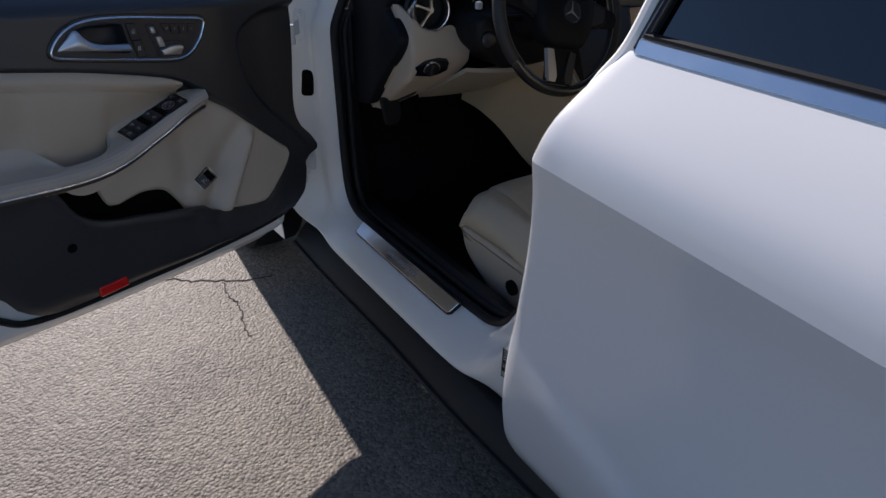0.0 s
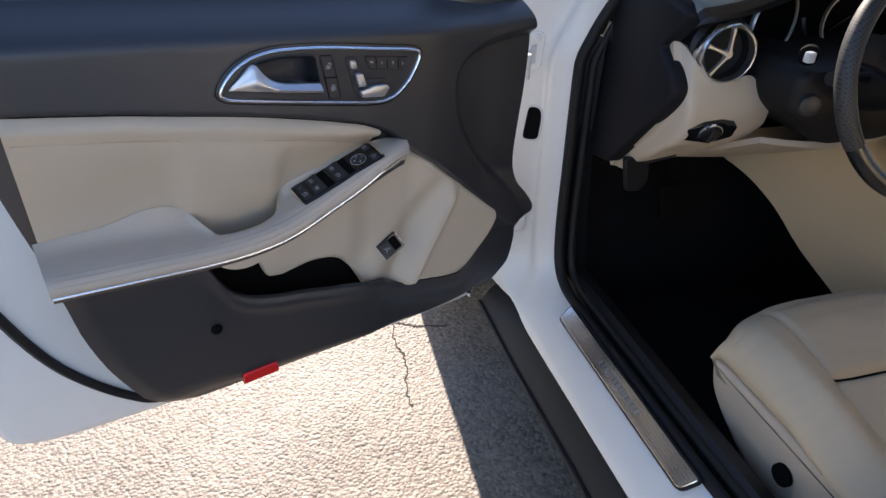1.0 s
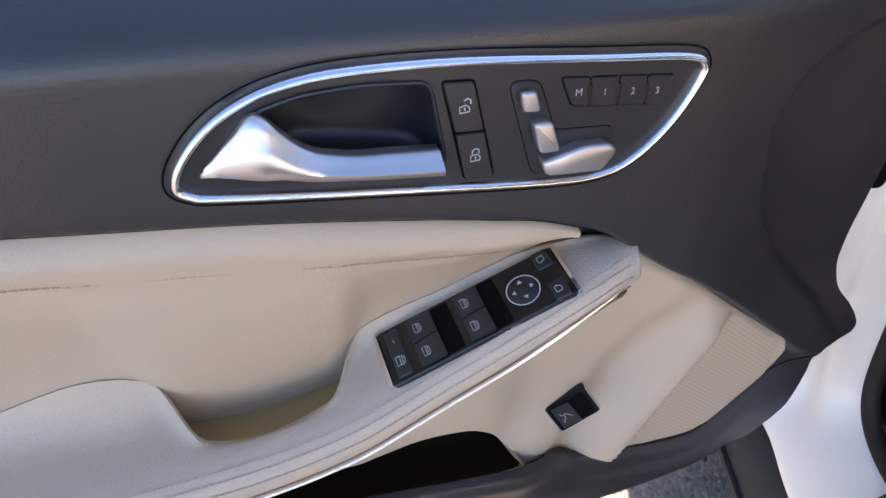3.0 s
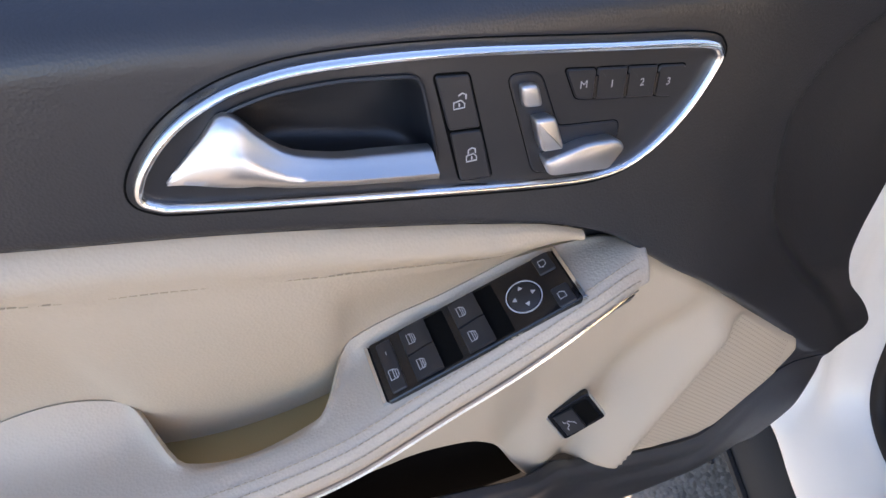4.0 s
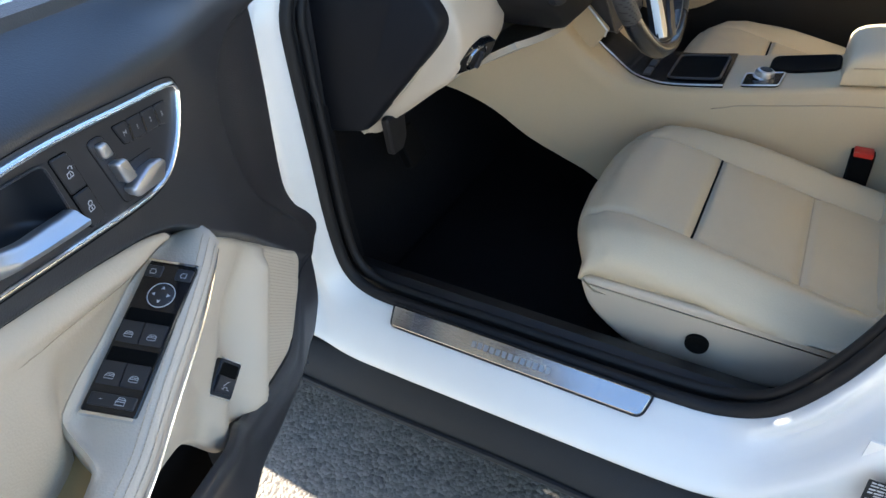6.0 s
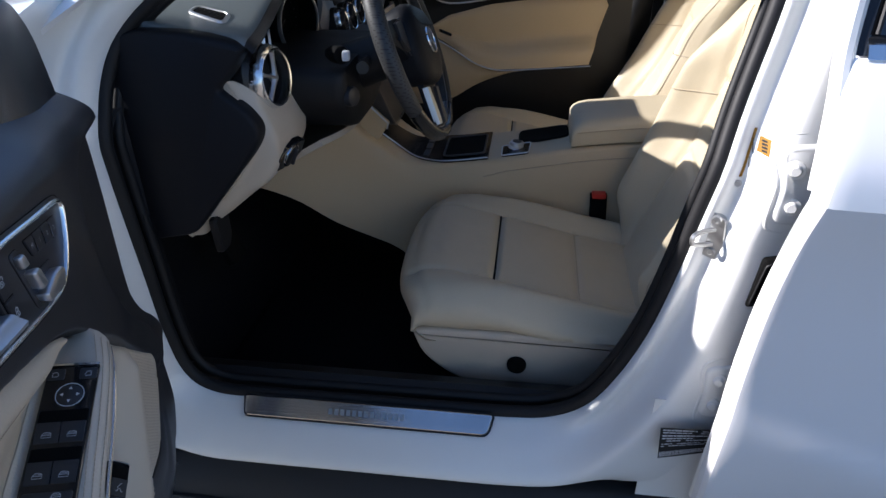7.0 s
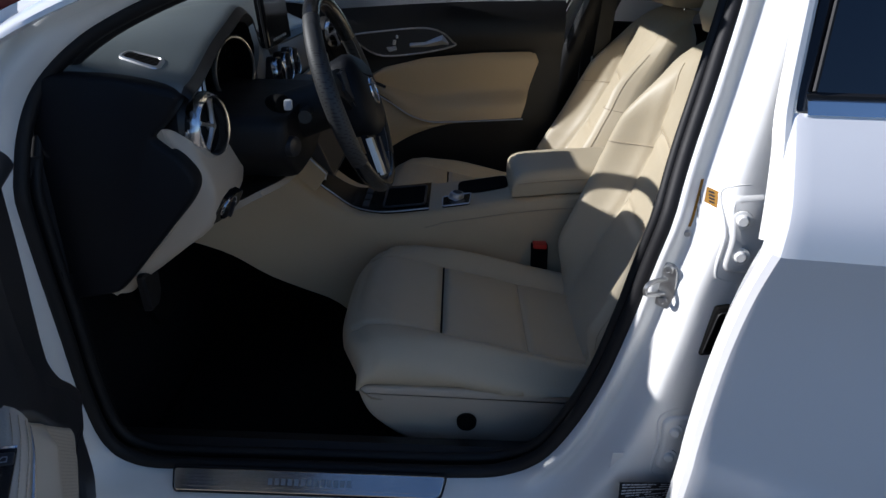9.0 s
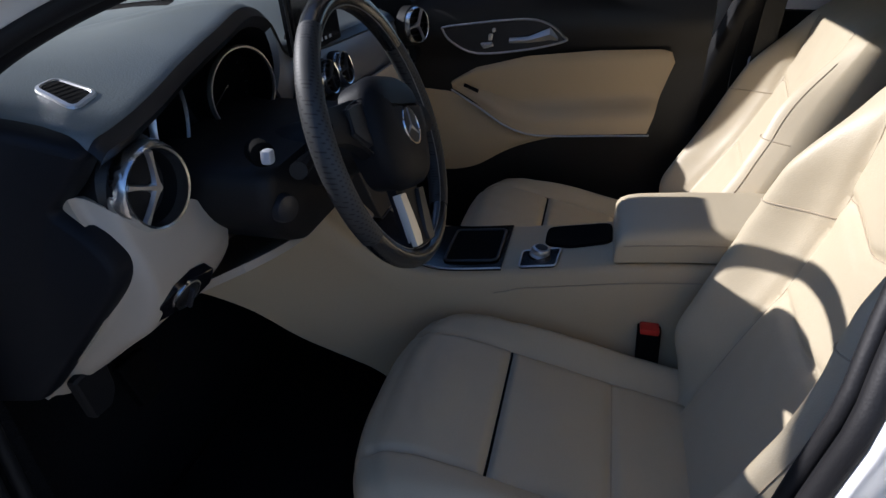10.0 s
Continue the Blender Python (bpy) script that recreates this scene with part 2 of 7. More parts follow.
def rounded(poly, r, n=4):
    """A 2D polygon with its corners rounded by r (a number or one for each corner)."""
    P = [np.array(p, float) for p in poly]
    out = []
    for i, p in enumerate(P):
        a, b = P[i - 1] - p, P[(i + 1) % len(P)] - p
        ri = r[i] if isinstance(r, (list, tuple)) else r
        ka, kb = min(ri, 0.45 * np.linalg.norm(a)), min(ri, 0.45 * np.linalg.norm(b))
        s, e = p + a / np.linalg.norm(a) * ka, p + b / np.linalg.norm(b) * kb
        out += [(1 - t) ** 2 * s + 2 * t * (1 - t) * p + t * t * e for t in np.linspace(0, 1, n + 1)]
    return out


def inset(poly, d):
    """A 2D polygon moved inwards by d."""
    P = np.array(poly, float)
    area = sum(P[i - 1][0] * P[i][1] - P[i][0] * P[i - 1][1] for i in range(len(P)))
    s = 1 if area > 0 else -1
    out = []
    for i in range(len(P)):
        a, b = P[i] - P[i - 1], P[(i + 1) % len(P)] - P[i]
        na, nb = np.array((-a[1], a[0])) / (np.linalg.norm(a) + 1e-9), np.array((-b[1], b[0])) / (np.linalg.norm(b) + 1e-9)
        m = na + nb
        m = m / max(np.linalg.norm(m), 0.3)
        out.append(P[i] + s * d * m)
    return out


def slab(poly, place, low, high, bevel=0.001, bm=None):
    """A plate: the 2D polygon from low to high along place(a, b, h), its upper edge bevelled."""
    ins = inset(poly, bevel)
    loops = [[place(*p, low) for p in poly], [place(*p, high - bevel) for p in poly],
             [place(*(0.7 * np.array(q) + 0.3 * np.array(p)), high - 0.3 * bevel) for p, q in zip(poly, ins)], [place(*p, high) for p in ins]]
    return loft(loops, bm=bm)


def tube(path, r, seg=8, closed=False, bm=None, flat=1.0, up=None):
    """A tube along a path of points; r: a number or a function of 0..1."""
    P = [Vector(p) for p in path]
    loops = []
    ref = Vector(up) if up else None
    for i, p in enumerate(P):
        a = P[i - 1] if (i or closed) else P[0]
        b = P[(i + 1) % len(P)] if (i < len(P) - 1 or closed) else P[-1]
        d = (b - a).normalized()
        if ref is None:
            ref = Vector((0, 0, 1)) if abs(d.z) < 0.9 else Vector((1, 0, 0))
        s = d.cross(ref).normalized()
        q = s.cross(d).normalized()
        if not up:
            ref = q
        rr = r(i / max(1, len(P) - 1)) if callable(r) else r
        loops.append([p + (s * math.cos(k) + q * math.sin(k) * flat) * rr for k in np.linspace(0, 2 * math.pi, seg, endpoint=False)])
    return loft(loops, ring=closed, bm=bm)


def lathe(profile, at, axis, seg=32, bm=None, up=(0, 0, 1)):
    """A turned form: profile of (radius, height) round axis at a point."""
    z = Vector(axis).normalized()
    x = (Vector(up) if abs(z.dot(Vector(up))) < 0.95 else Vector((1, 0, 0))).cross(z).normalized()
    y = z.cross(x)
    loops = [[Vector(at) + z * h + (x * math.cos(k) + y * math.sin(k)) * max(r, 1e-5) for k in np.linspace(0, 2 * math.pi, seg, endpoint=False)] for r, h in profile]
    return loft(loops, bm=bm, caps=False, ring=profile[0][0] > 1e-4 and profile[-1][0] > 1e-4)


def box(a, b, bevel=0.004, bm=None):
    """A box between two corners with bevelled edges."""
    a, b = np.minimum(a, b), np.maximum(a, b)
    t = bmesh.new()
    bmesh.ops.create_cube(t, size=1)
    for v in t.verts:
        v.co = Vector((a + b) / 2) + Vector(np.array(v.co) * (b - a))
    if bevel:
        bmesh.ops.bevel(t, geom=list(t.edges), offset=min(bevel, 0.3 * float(min(b - a))), segments=2, affect="EDGES", profile=0.6)
    if bm is None:
        return t
    me = bpy.data.meshes.new("t")
    t.to_mesh(me)
    t.free()
    bm.from_mesh(me)
    bpy.data.meshes.remove(me)
    return bm


def sheet(nu, nv, f, bm=None):
    """A grid of points f(s, t), s and t from 0 to 1."""
    return loft([[f(i / nu, j / nv) for j in range(nv + 1)] for i in range(nu + 1)], closed=False, bm=bm)


def bars(rects, place, h=0.0004, bm=None):
    """Printed strokes: thin raised bars (a0, b0, a1, b1) on a surface."""
    bm = bm or bmesh.new()
    for a0, b0, a1, b1 in rects:
        loft([[place(*p, z) for p in ((a0, b0), (a1, b0), (a1, b1), (a0, b1))] for z in (0, h)], bm=bm)
    return bm


def stroke(points, w, place, h=0.0004, bm=None, closed=False):
    """A printed line of width w through 2D points."""
    P = [np.array(p, float) for p in points]
    bm = bm or bmesh.new()
    loops = []
    for i, p in enumerate(P):
        a = P[i - 1] if (i or closed) else P[0]
        b = P[(i + 1) % len(P)] if (i < len(P) - 1 or closed) else P[-1]
        d = (b - a) / (np.linalg.norm(b - a) + 1e-9)
        n = np.array((-d[1], d[0])) * w / 2
        loops.append([place(*(p + n), 0), place(*(p + n), h), place(*(p - n), h), place(*(p - n), 0)])
    return loft(loops, ring=closed, bm=bm)


def letters(text, size, place, h=0.0004, bm=None):
    """Flat raised text in the built-in font, its middle at the local origin."""
    c = bpy.data.curves.new("t", "FONT")
    c.body, c.size, c.align_x, c.align_y, c.resolution_u = text, size, "CENTER", "CENTER", 2
    o = bpy.data.objects.new("t", c)
    me = o.to_mesh()
    bm = bm or bmesh.new()
    vs = [bm.verts.new(place(v.co.x, v.co.y, h)) for v in me.vertices]
    for p in me.polygons:
        try:
            bm.faces.new([vs[i] for i in p.vertices])
        except ValueError:
            pass
    o.to_mesh_clear()
    bpy.data.objects.remove(o)
    bpy.data.curves.remove(c)
    return bm


def frame_of(origin, ax, ay):
    """place(a, b, h) on a plane: origin, two directions, h along their cross product."""
    o, ax, ay = Vector(origin), Vector(ax).normalized(), Vector(ay)
    ay = (ay - ax * ay.dot(ax)).normalized()
    az = ax.cross(ay)
    return lambda a, b, h=0.0: o + ax * a + ay * b + az * h


def ring2(c, r, n=32, k=1.0):
    return [(c[0] + r * math.cos(t), c[1] + k * r * math.sin(t)) for t in np.linspace(0, 2 * math.pi, n, endpoint=False)]


# ---- ground ----
bm = fresh()
loft([[(-60, -60, 0), (60, -60, 0)], [(-60, 160, 0), (60, 160, 0)]], closed=False, bm=bm)
tagged(part("ground", bm, TARMAC), "pale worn asphalt of the car park, sunlit", "ground", kind="structure")
crack_lines = [
    [(-0.46, 1.19), (-0.38, 1.165), (-0.30, 1.10), (-0.21, 1.05), (-0.15, 1.01), (-0.11, 0.995), (-0.03, 0.98)],
    [(-0.20, 1.03), (-0.215, 0.94), (-0.20, 0.87), (-0.206, 0.82), (-0.23, 0.72), (-0.225, 0.66)],
]
for k, pts in enumerate(crack_lines):
    rnd = random.Random(k)
    cv = [(p[0] + rnd.uniform(-0.006, 0.006), p[1] + rnd.uniform(-0.006, 0.006)) for p in curve(pts, 6)]
    tagged(part("ground_crack", stroke(cv, 0.006 if k == 0 else 0.0035, lambda a, b, h=0: (a, b, 0.001 + h), 0.001), CRACK),
           "thin dark crack in the asphalt", "crack", kind="structure")

# ---- the car ----
car = thing("car", (0.9, 0.3, 0), "white hatchback with beige leather cabin, driver's door open", "car")


def lean(z):
    """How far the side glass leans in at a height."""
    return 0.0 if z < 0.95 else 0.42 * (z - 0.95)


# door opening, driver's side: the line of the rubber seal (y, z) and the kind of jamb outside it
OPENING = [
    (0.36, 1.285, "p"), (0.48, 1.235, "p"), (0.575, 1.183, "p"), (0.645, 1.12, "f"), (0.675, 1.05, "f"), (0.682, 0.96, "f"), (0.678, 0.85, "f"), (0.668, 0.70, "f"),
    (0.658, 0.55, "f"), (0.635, 0.445, "f"), (0.58, 0.402, "s"), (0.48, 0.396, "s"), (0.30, 0.397, "s"), (0.10, 0.398, "s"), (-0.04, 0.400, "s"), (-0.13, 0.412, "s"),
    (-0.196, 0.462, "b"), (-0.244, 0.54, "b"), (-0.283, 0.64, "b"), (-0.312, 0.76, "b"), (-0.335, 0.88, "b"), (-0.366, 1.02, "b"), (-0.408, 1.16, "b"),
    (-0.447, 1.30, "b"), (-0.462, 1.375, "b"), (-0.42, 1.425, "r"), (-0.25, 1.435, "r"), (-0.05, 1.425, "r"), (0.12, 1.392, "r"), (0.24, 1.345, "p")]
JAMBS = {
    "s": [(0.0, 0.02), (0, 0.012), (0.004, -0.008), (0.012, -0.022), (0.034, -0.055), (0.075, -0.088), (0.094, -0.098), (0.103, -0.092), (0.108, -0.06)],
    "f": [(0.0, 0.02), (0, 0.012), (0.003, -0.010), (0.020, -0.040), (0.030, -0.047), (0.052, -0.048), (0.066, -0.090), (0.074, -0.13), (0.088, -0.16)],
    "b": [(0.0, 0.02), (0, 0.012), (0.004, -0.016), (0.010, -0.024), (0.037, -0.013), (0.060, -0.058), (0.076, -0.064), (0.13, -0.060), (0.18, -0.055)],
    "p": [(0.0, 0.02), (0, 0.012), (0.006, -0.008), (0.02, -0.025), (0.045, -0.04), (0.07, -0.035), (0.088, -0.01), (0.098, 0.03), (0.10, 0.06)],
    "r": [(0.0, 0.02), (0, 0.012), (0.006, -0.008), (0.018, -0.02), (0.035, -0.025), (0.05, -0.015), (0.06, 0.01), (0.066, 0.05), (0.07, 0.10)]}


def opening_loop(n=5):
    W = list("sfbpr")
    rows = [(*p[:2], *[1.0 if p[2] == w else 0.0 for w in W]) for p in OPENING]
    pts = curve(rows, n, closed=True)
    out = []
    for i, p in enumerate(pts):
        d = pts[(i + 1) % len(pts)][:2] - pts[i - 1][:2]
        d /= np.linalg.norm(d)
        # the loop runs down in front, back along the sill and up behind: outside lies to its left
        nrm = np.array((d[1], -d[0])) * -1
        w = np.clip(p[2:], 0, 1)
        out.append((p[:2], nrm, dict(zip(W, w / w.sum()))))
    return out


LOOP = opening_loop()
mid = np.mean([p[0] for p in LOOP], 0)


def cut_corners(pts):
    """The profile with every inner corner cut, for rounded folds."""
    out = [pts[0]]
    for a, b in zip(pts, pts[1:]):
        out += [(0.78 * a[0] + 0.22 * b[0], 0.78 * a[1] + 0.22 * b[1]), (0.22 * a[0] + 0.78 * b[0], 0.22 * a[1] + 0.78 * b[1])]
    return out + [pts[-1]]


FOLDED = {c: cut_corners(cut_corners(JAMBS[c])) for c in JAMBS}


def jamb_point(p, nrm, w, k, table=JAMBS, first=2):
    if np.dot(p - mid, nrm) < 0:
        nrm = -nrm
    o = sum(w[c] * table[c][k][0] for c in w)
    y, z = p + nrm * o
    low = 1 + 0.5 * min(1, max(0, (0.85 - z) / 0.35))
    dx = sum(w[c] * (table[c][k][1] * (low if c == 'b' and table[c][k][1] < 0 else 1)) for c in w)
    return Vector((0.14 + lean(z) + dx, y, z))


for side in (0, 1):
    flip = (lambda v: Vector((1.87 - v.x, v.y, v.z))) if side else (lambda v: v)
    slim = {c: [(a * (0.55 if c in "pr" and side else 1), b) for a, b in FOLDED[c]] for c in FOLDED}
    loops = [[flip(jamb_point(p, n, w, k, slim)) for k in range(len(FOLDED["b"]))] for p, n, w in LOOP]
    bm = loft(loops, closed=False, ring=True)
    if not side:
        SKIN = BVHTree.FromBMesh(bm)
    jamb = part("door_jamb", bm, JAMB, car, "white painted door frame with pillars and sill", angle=40)
    path = [flip(jamb_point(p, n, w, 1) + Vector((-0.004 - 0.010 * w["b"], 0, 0))) for p, n, w in LOOP]
    part("door_seal", tube(path, 0.0135 if not side else 0.008, 8, closed=True), RUBBER, jamb, "black rubber door seal", angle=60)
    path = [flip(Vector((0.178 - 0.016 * w["b"] + lean(p[1]), *(p - (n if np.dot(p - mid, n) > 0 else -n) * 0.008)))) for p, n, w in LOOP]
    part("inner_seal", tube(path, 0.0100 if not side else 0.005, 8, closed=True), RUBBER, jamb, "black inner trim lip", angle=60)



def jamb_x(y, z):
    """The jamb's surface at a place of the driver's side, met from outside."""
    hit = SKIN.ray_cast(Vector((-1, y, z)), Vector((1, 0, 0)))[0]
    return hit.x if hit else 0.08


def on_front(x, z, h=0.0):
    """A place of the front jamb, met from behind."""
    hit = SKIN.ray_cast(Vector((x, 0.45, z)), Vector((0, 1, 0)))[0]
    return Vector((x, (hit.y if hit else 0.725) - h, z))


# sill trim, plates and the black rocker below
bm = loft([[(0.062, y, 0.292), (0.055, y, 0.288), (0.03, y, 0.262), (0.012, y, 0.235), (0.008, y, 0.215), (0.02, y, 0.19), (0.06, y, 0.178), (0.14, y, 0.178), (0.14, y, 0.292)]
           for y in np.linspace(0.80, -1.3, 22)])
rocker = part("rocker_cladding", bm, CLAD, car, "black plastic sill cladding")
bm = tube([(0.004, y, 0.222 + 0.004 * math.sin(y * 9)) for y in np.linspace(0.80, -1.3, 30)], 0.007, 6)
part("rocker_lip", bm, CLAD, rocker)

# tread plate on the sill
sill = frame_of((0.112, 0.247, 0.3925), (0, -1, 0), (0.03, 0, 0.028))
plate_outline = rounded([(-0.252, -0.020), (0.252, -0.020), (0.262, 0.020), (-0.258, 0.020)], [0.008, 0.012, 0.006, 0.006])
tread = part("sill_plate", slab(plate_outline, sill, -0.004, 0.0035, 0.0015), WORN, car, "brushed steel tread plate on the sill")
bm = fresh()
for k in range(5):
    b = -0.0125 + k * 0.006
    slab([(-0.246 + 0.002 * k, b), (0.246 + 0.002 * k, b), (0.246 + 0.002 * k, b + 0.0022), (-0.246 + 0.002 * k, b + 0.0022)], sill, 0.003, 0.0046, 0.0006, bm=bm)
part("plate_rib", bm, WORN, tread)
part("plate_lettering", bars([(-0.075 + k * 0.0125, -0.006, -0.075 + k * 0.0125 + 0.008, 0.006) for k in range(13)], lambda a, b, h: sill(a, b, 0.0046 + h)), ZINC, tread)
part("plate_surround", slab(inset(plate_outline, -0.004), sill, -0.006, 0.001, 0.001), RUBBER, tread)

# inner sill trim: the black plastic step inside the seal
bm = loft([[(0.165, y, 0.375), (0.17, y, 0.408), (0.20, y, 0.418), (0.235, y, 0.405), (0.25, y, 0.36), (0.25, y, 0.27), (0.165, y, 0.27)] for y in np.linspace(0.66, -0.40, 20)])
part("inner_sill_trim", bm, SHADEBLACK, car, "black plastic inner sill trim")


# sill end below the centre pillar
bm = sheet(14, 8, lambda s, t: Vector((0.066 - 0.010 * t, -0.30 - 0.30 * s, 0.288 + 0.26 * t)))
part("sill_end", bm, JAMB, car, "white painted sill behind the front door", solid=0.003)

# rear door
FLANK_LOW = line([0.25, 0.29, 0.34, 0.42, 0.50, 0.58, 0.70, 0.82, 0.90, 0.957], [0.055, 0.015, -0.012, -0.030, -0.036, -0.035, -0.029, -0.030, -0.041, -0.056])
FLANK_TOP = line([0.957, 0.975, 1.0, 1.03, 1.06, 1.10, 1.135], [-0.056, -0.0515, -0.044, -0.028, -0.004, 0.034, 0.072])


def flank(z):
    """Profile of the flank, with a sharp shoulder crease."""
    return FLANK_LOW(z) if z < 0.957 else FLANK_TOP(z)


EDGE = line([0.25, 0.29, 0.34, 0.42, 0.60, 0.80, 0.98, 1.06, 1.135], [-0.46, -0.41, -0.392, -0.387, -0.395, -0.410, -0.432, -0.447, -0.468])


def flank_at(y, z):
    """The rear door's skin, with its lower crease rising to the front."""
    c = 0.60 + (y + 0.39) * 0.34
    d = z - c
    bulge = 0.010 * math.exp(-(d / 0.022) ** 2) * min(1, max(0, (-y - 0.36) * 6)) if d > 0 else 0.010 * math.exp(-(d / 0.10) ** 2) * min(1, max(0, (-y - 0.36) * 6))
    return flank(z) - bulge + 0.012 * max(0, (-y - 1.2)) ** 2


def risen(y, z):
    """The shoulder crease climbs a little towards the front."""
    return z + 0.047 * max(0.0, y + 0.95) * (max(0.0, 1 - (z - 0.957) / 0.17) if z > 0.957 else max(0.0, 1 - (0.957 - z) / 0.30))


zs = sorted({round(v, 4) for v in (*np.linspace(0.25, 0.94, 36), 0.957, 0.972, 0.985, *np.linspace(1.0, 1.135, 12))})
loops = []
for z in zs:
    e = EDGE(z)
    row = [(flank_at(e, z) + 0.045, e - 0.006, z), (flank_at(e, z) + 0.02, e + 0.004, z), (flank_at(e, z) + 0.006, e + 0.003, z), (flank_at(e, z) + 0.001, e - 0.003, z)]
    row += [(flank_at(y, z), y, z) for y in e - 0.008 - np.linspace(0, 1, 26) ** 1.2 * (1.30 + e)]
    loops.append([(x, y, risen(y, h)) for x, y, h in row])
rear_door = part("rear_door", loft(loops, closed=False), PAINT, car, "closed white rear door with sharp shoulder crease", angle=14, solid=0.004, offset=1)
edge_path = [(flank_at(EDGE(z), z) + 0.028, EDGE(z) + 0.004, z) for z in zs if z > 0.36]
part("door_edge_seal", tube(edge_path, 0.006, 6), JAMB, rear_door)
# belt trim and window of the rear door
bm = loft([[(0.068, y, 1.132), (0.064, y, 1.137), (0.072, y, 1.154), (0.078, y, 1.157), (0.10, y, 1.156), (0.10, y, 1.132)] for y in np.linspace(-0.482, -1.32, 12)])
part("trim_gap", tube([(0.069, y, 1.1305) for y in np.linspace(-0.482, -1.32, 12)], 0.0028, 6), GAP, rear_door)
part("belt_trim", bm, BRIGHT, rear_door, "polished metal window trim strip")
bm = loft([[(0.080, y, 1.155), (0.079, y, 1.161), (0.085, y, 1.164), (0.10, y, 1.161), (0.10, y, 1.155)] for y in np.linspace(-0.482, -1.32, 12)])
part("glass_wiper", bm, RUBBER, rear_door)
pane = lambda y, z: (0.094 + 0.40 * (z - 1.17), y, z)
thick = lambda a, b: [a, b, (b[0] + 0.004, b[1], b[2]), (a[0] + 0.004, a[1], a[2])]
part("rear_window", loft([thick(pane(-0.485, 1.150), pane(-1.32, 1.150)), thick(pane(-0.535, 1.425), pane(-1.32, 1.425))]), TINT, rear_door, "dark tinted window glass")
bm = loft([[Vector(pane(y0 - 0.19 * (z - 1.16), z)) + Vector(o) for o in ((-0.006, 0.004, 0), (-0.010, -0.006, 0), (-0.006, -0.016, 0), (0.012, -0.016, 0), (0.02, 0.004, 0))] for y0, z in [(-0.476, 1.14 + 0.03 * k) for k in range(11)]])
part("window_frame", bm, GLOSSY, rear_door, "black glossy window frame")
bm = tube([Vector(pane(-0.492 - 0.19 * (z - 1.16), z)) + Vector((-0.010, 0, 0)) for z in np.linspace(1.165, 1.43, 10)], 0.0035, 6)
part("frame_bead", bm, RUBBER, rear_door)
bm = tube(curve([(-0.012, -0.434, 0.985), (0.004, -0.438, 1.03), (0.042, -0.449, 1.09), (0.083, -0.460, 1.14), (0.122, -0.474, 1.24), (0.160, -0.490, 1.33), (0.200, -0.506, 1.43)], 5), 0.013, 10)
part("frame_edge", bm, JAMB, rear_door)

# rest of the shell: quarter, tail, roof, bonnet, wing, far side
shell_x = line([0.25, 0.45, 0.9, 1.0, 1.1, 1.16], [0.05, -0.03, -0.045, -0.02, 0.05, 0.10])
for side in (0, 1):
    fl = (lambda p: (1.87 - p[0], p[1], p[2])) if side else (lambda p: p)
    nm = "quarter_panel"
    ys = np.linspace(-1.315, -2.05, 8) if side == 0 else np.linspace(0.79, -2.05, 20)
    bm = sheet(len(ys) - 1, 14, lambda s, t: fl((shell_x(0.25 + 0.91 * t) + 0.12 * max(0, -ys[round(s * (len(ys) - 1))] - 1.5) ** 2, ys[round(s * (len(ys) - 1))], 0.25 + 0.91 * t)))
    part(nm, bm, PAINT, car, "white painted body side", solid=0.003)
    # wing ahead of the door, up to the bonnet edge
    bm = sheet(14, 12, lambda s, t: fl((-0.035 - 0.068 * math.exp(-((s - 0.44) / 0.30) ** 2) * (1 - ease(t, 0.62, 0.85)) + 0.10 * s ** 2 + 0.13 * max(0, t - 0.72) ** 1.3 * 6 * (0.8 - 0.3 * s) + 0.05 * max(0, 0.25 - t), 0.795 + 1.15 * s, 0.25 + (0.79 - 0.12 * s) * t)))
    part("front_wing", bm, PAINT, car, "white painted front wing", solid=0.003)
    # screen pillar skin between wing and roof
    top = curve([(0.30, 0.02, 1.47), (0.315, 0.20, 1.43), (0.255, 0.42, 1.335), (0.205, 0.62, 1.235), (0.155, 0.82, 1.12), (0.12, 0.93, 1.045)], 5)
    low = curve([(0.27, 0.02, 1.45), (0.275, 0.20, 1.405), (0.205, 0.46, 1.28), (0.15, 0.63, 1.20), (0.08, 0.77, 1.10), (0.02, 0.81, 1.02)], 5)
    bm = sheet(len(top) - 1, 4, lambda s, t: fl(Vector(low[round(s * (len(top) - 1))]).lerp(Vector(top[round(s * (len(top) - 1))]), t) + Vector((-0.014 * math.sin(math.pi * t), 0, 0))))
    part("screen_pillar", bm, PAINT, car, "white windscreen pillar", solid=0.01)
    inner = [Vector(p) + Vector((0.03, -0.010, -0.02)) for p in top]
    part("pillar_trim", tube([fl(p) for p in inner], 0.018, 8), PILLAR, car, "grey-beige inner pillar trim")

for wx_ in (0.035, 1.785):
    for wy_ in (1.30, -1.50):
        sx = -1 if wx_ < 0.9 else 1
        tyre = part("wheel", lathe([(0.20, 0.055), (0.215, 0.10), (0.30, 0.105), (0.325, 0.085), (0.332, 0.0), (0.325, -0.085), (0.30, -0.105), (0.20, -0.10)], (wx_, wy_, 0.332), (sx, 0, 0), 36), RUBBER, car, "black tyre on a silver rim")
        part("wheel_rim", lathe([(0.0, 0.07), (0.06, 0.07), (0.18, 0.05), (0.20, 0.08), (0.215, 0.09), (0.215, -0.09)], (wx_, wy_, 0.332), (sx, 0, 0), 30), SATIN, tyre)


def roof_x(s):
    return 0.28 + 1.31 * s


def header(s):
    """Where the roof meets the windscreen."""
    return 0.05 + 0.08 * math.sin(math.pi * s)


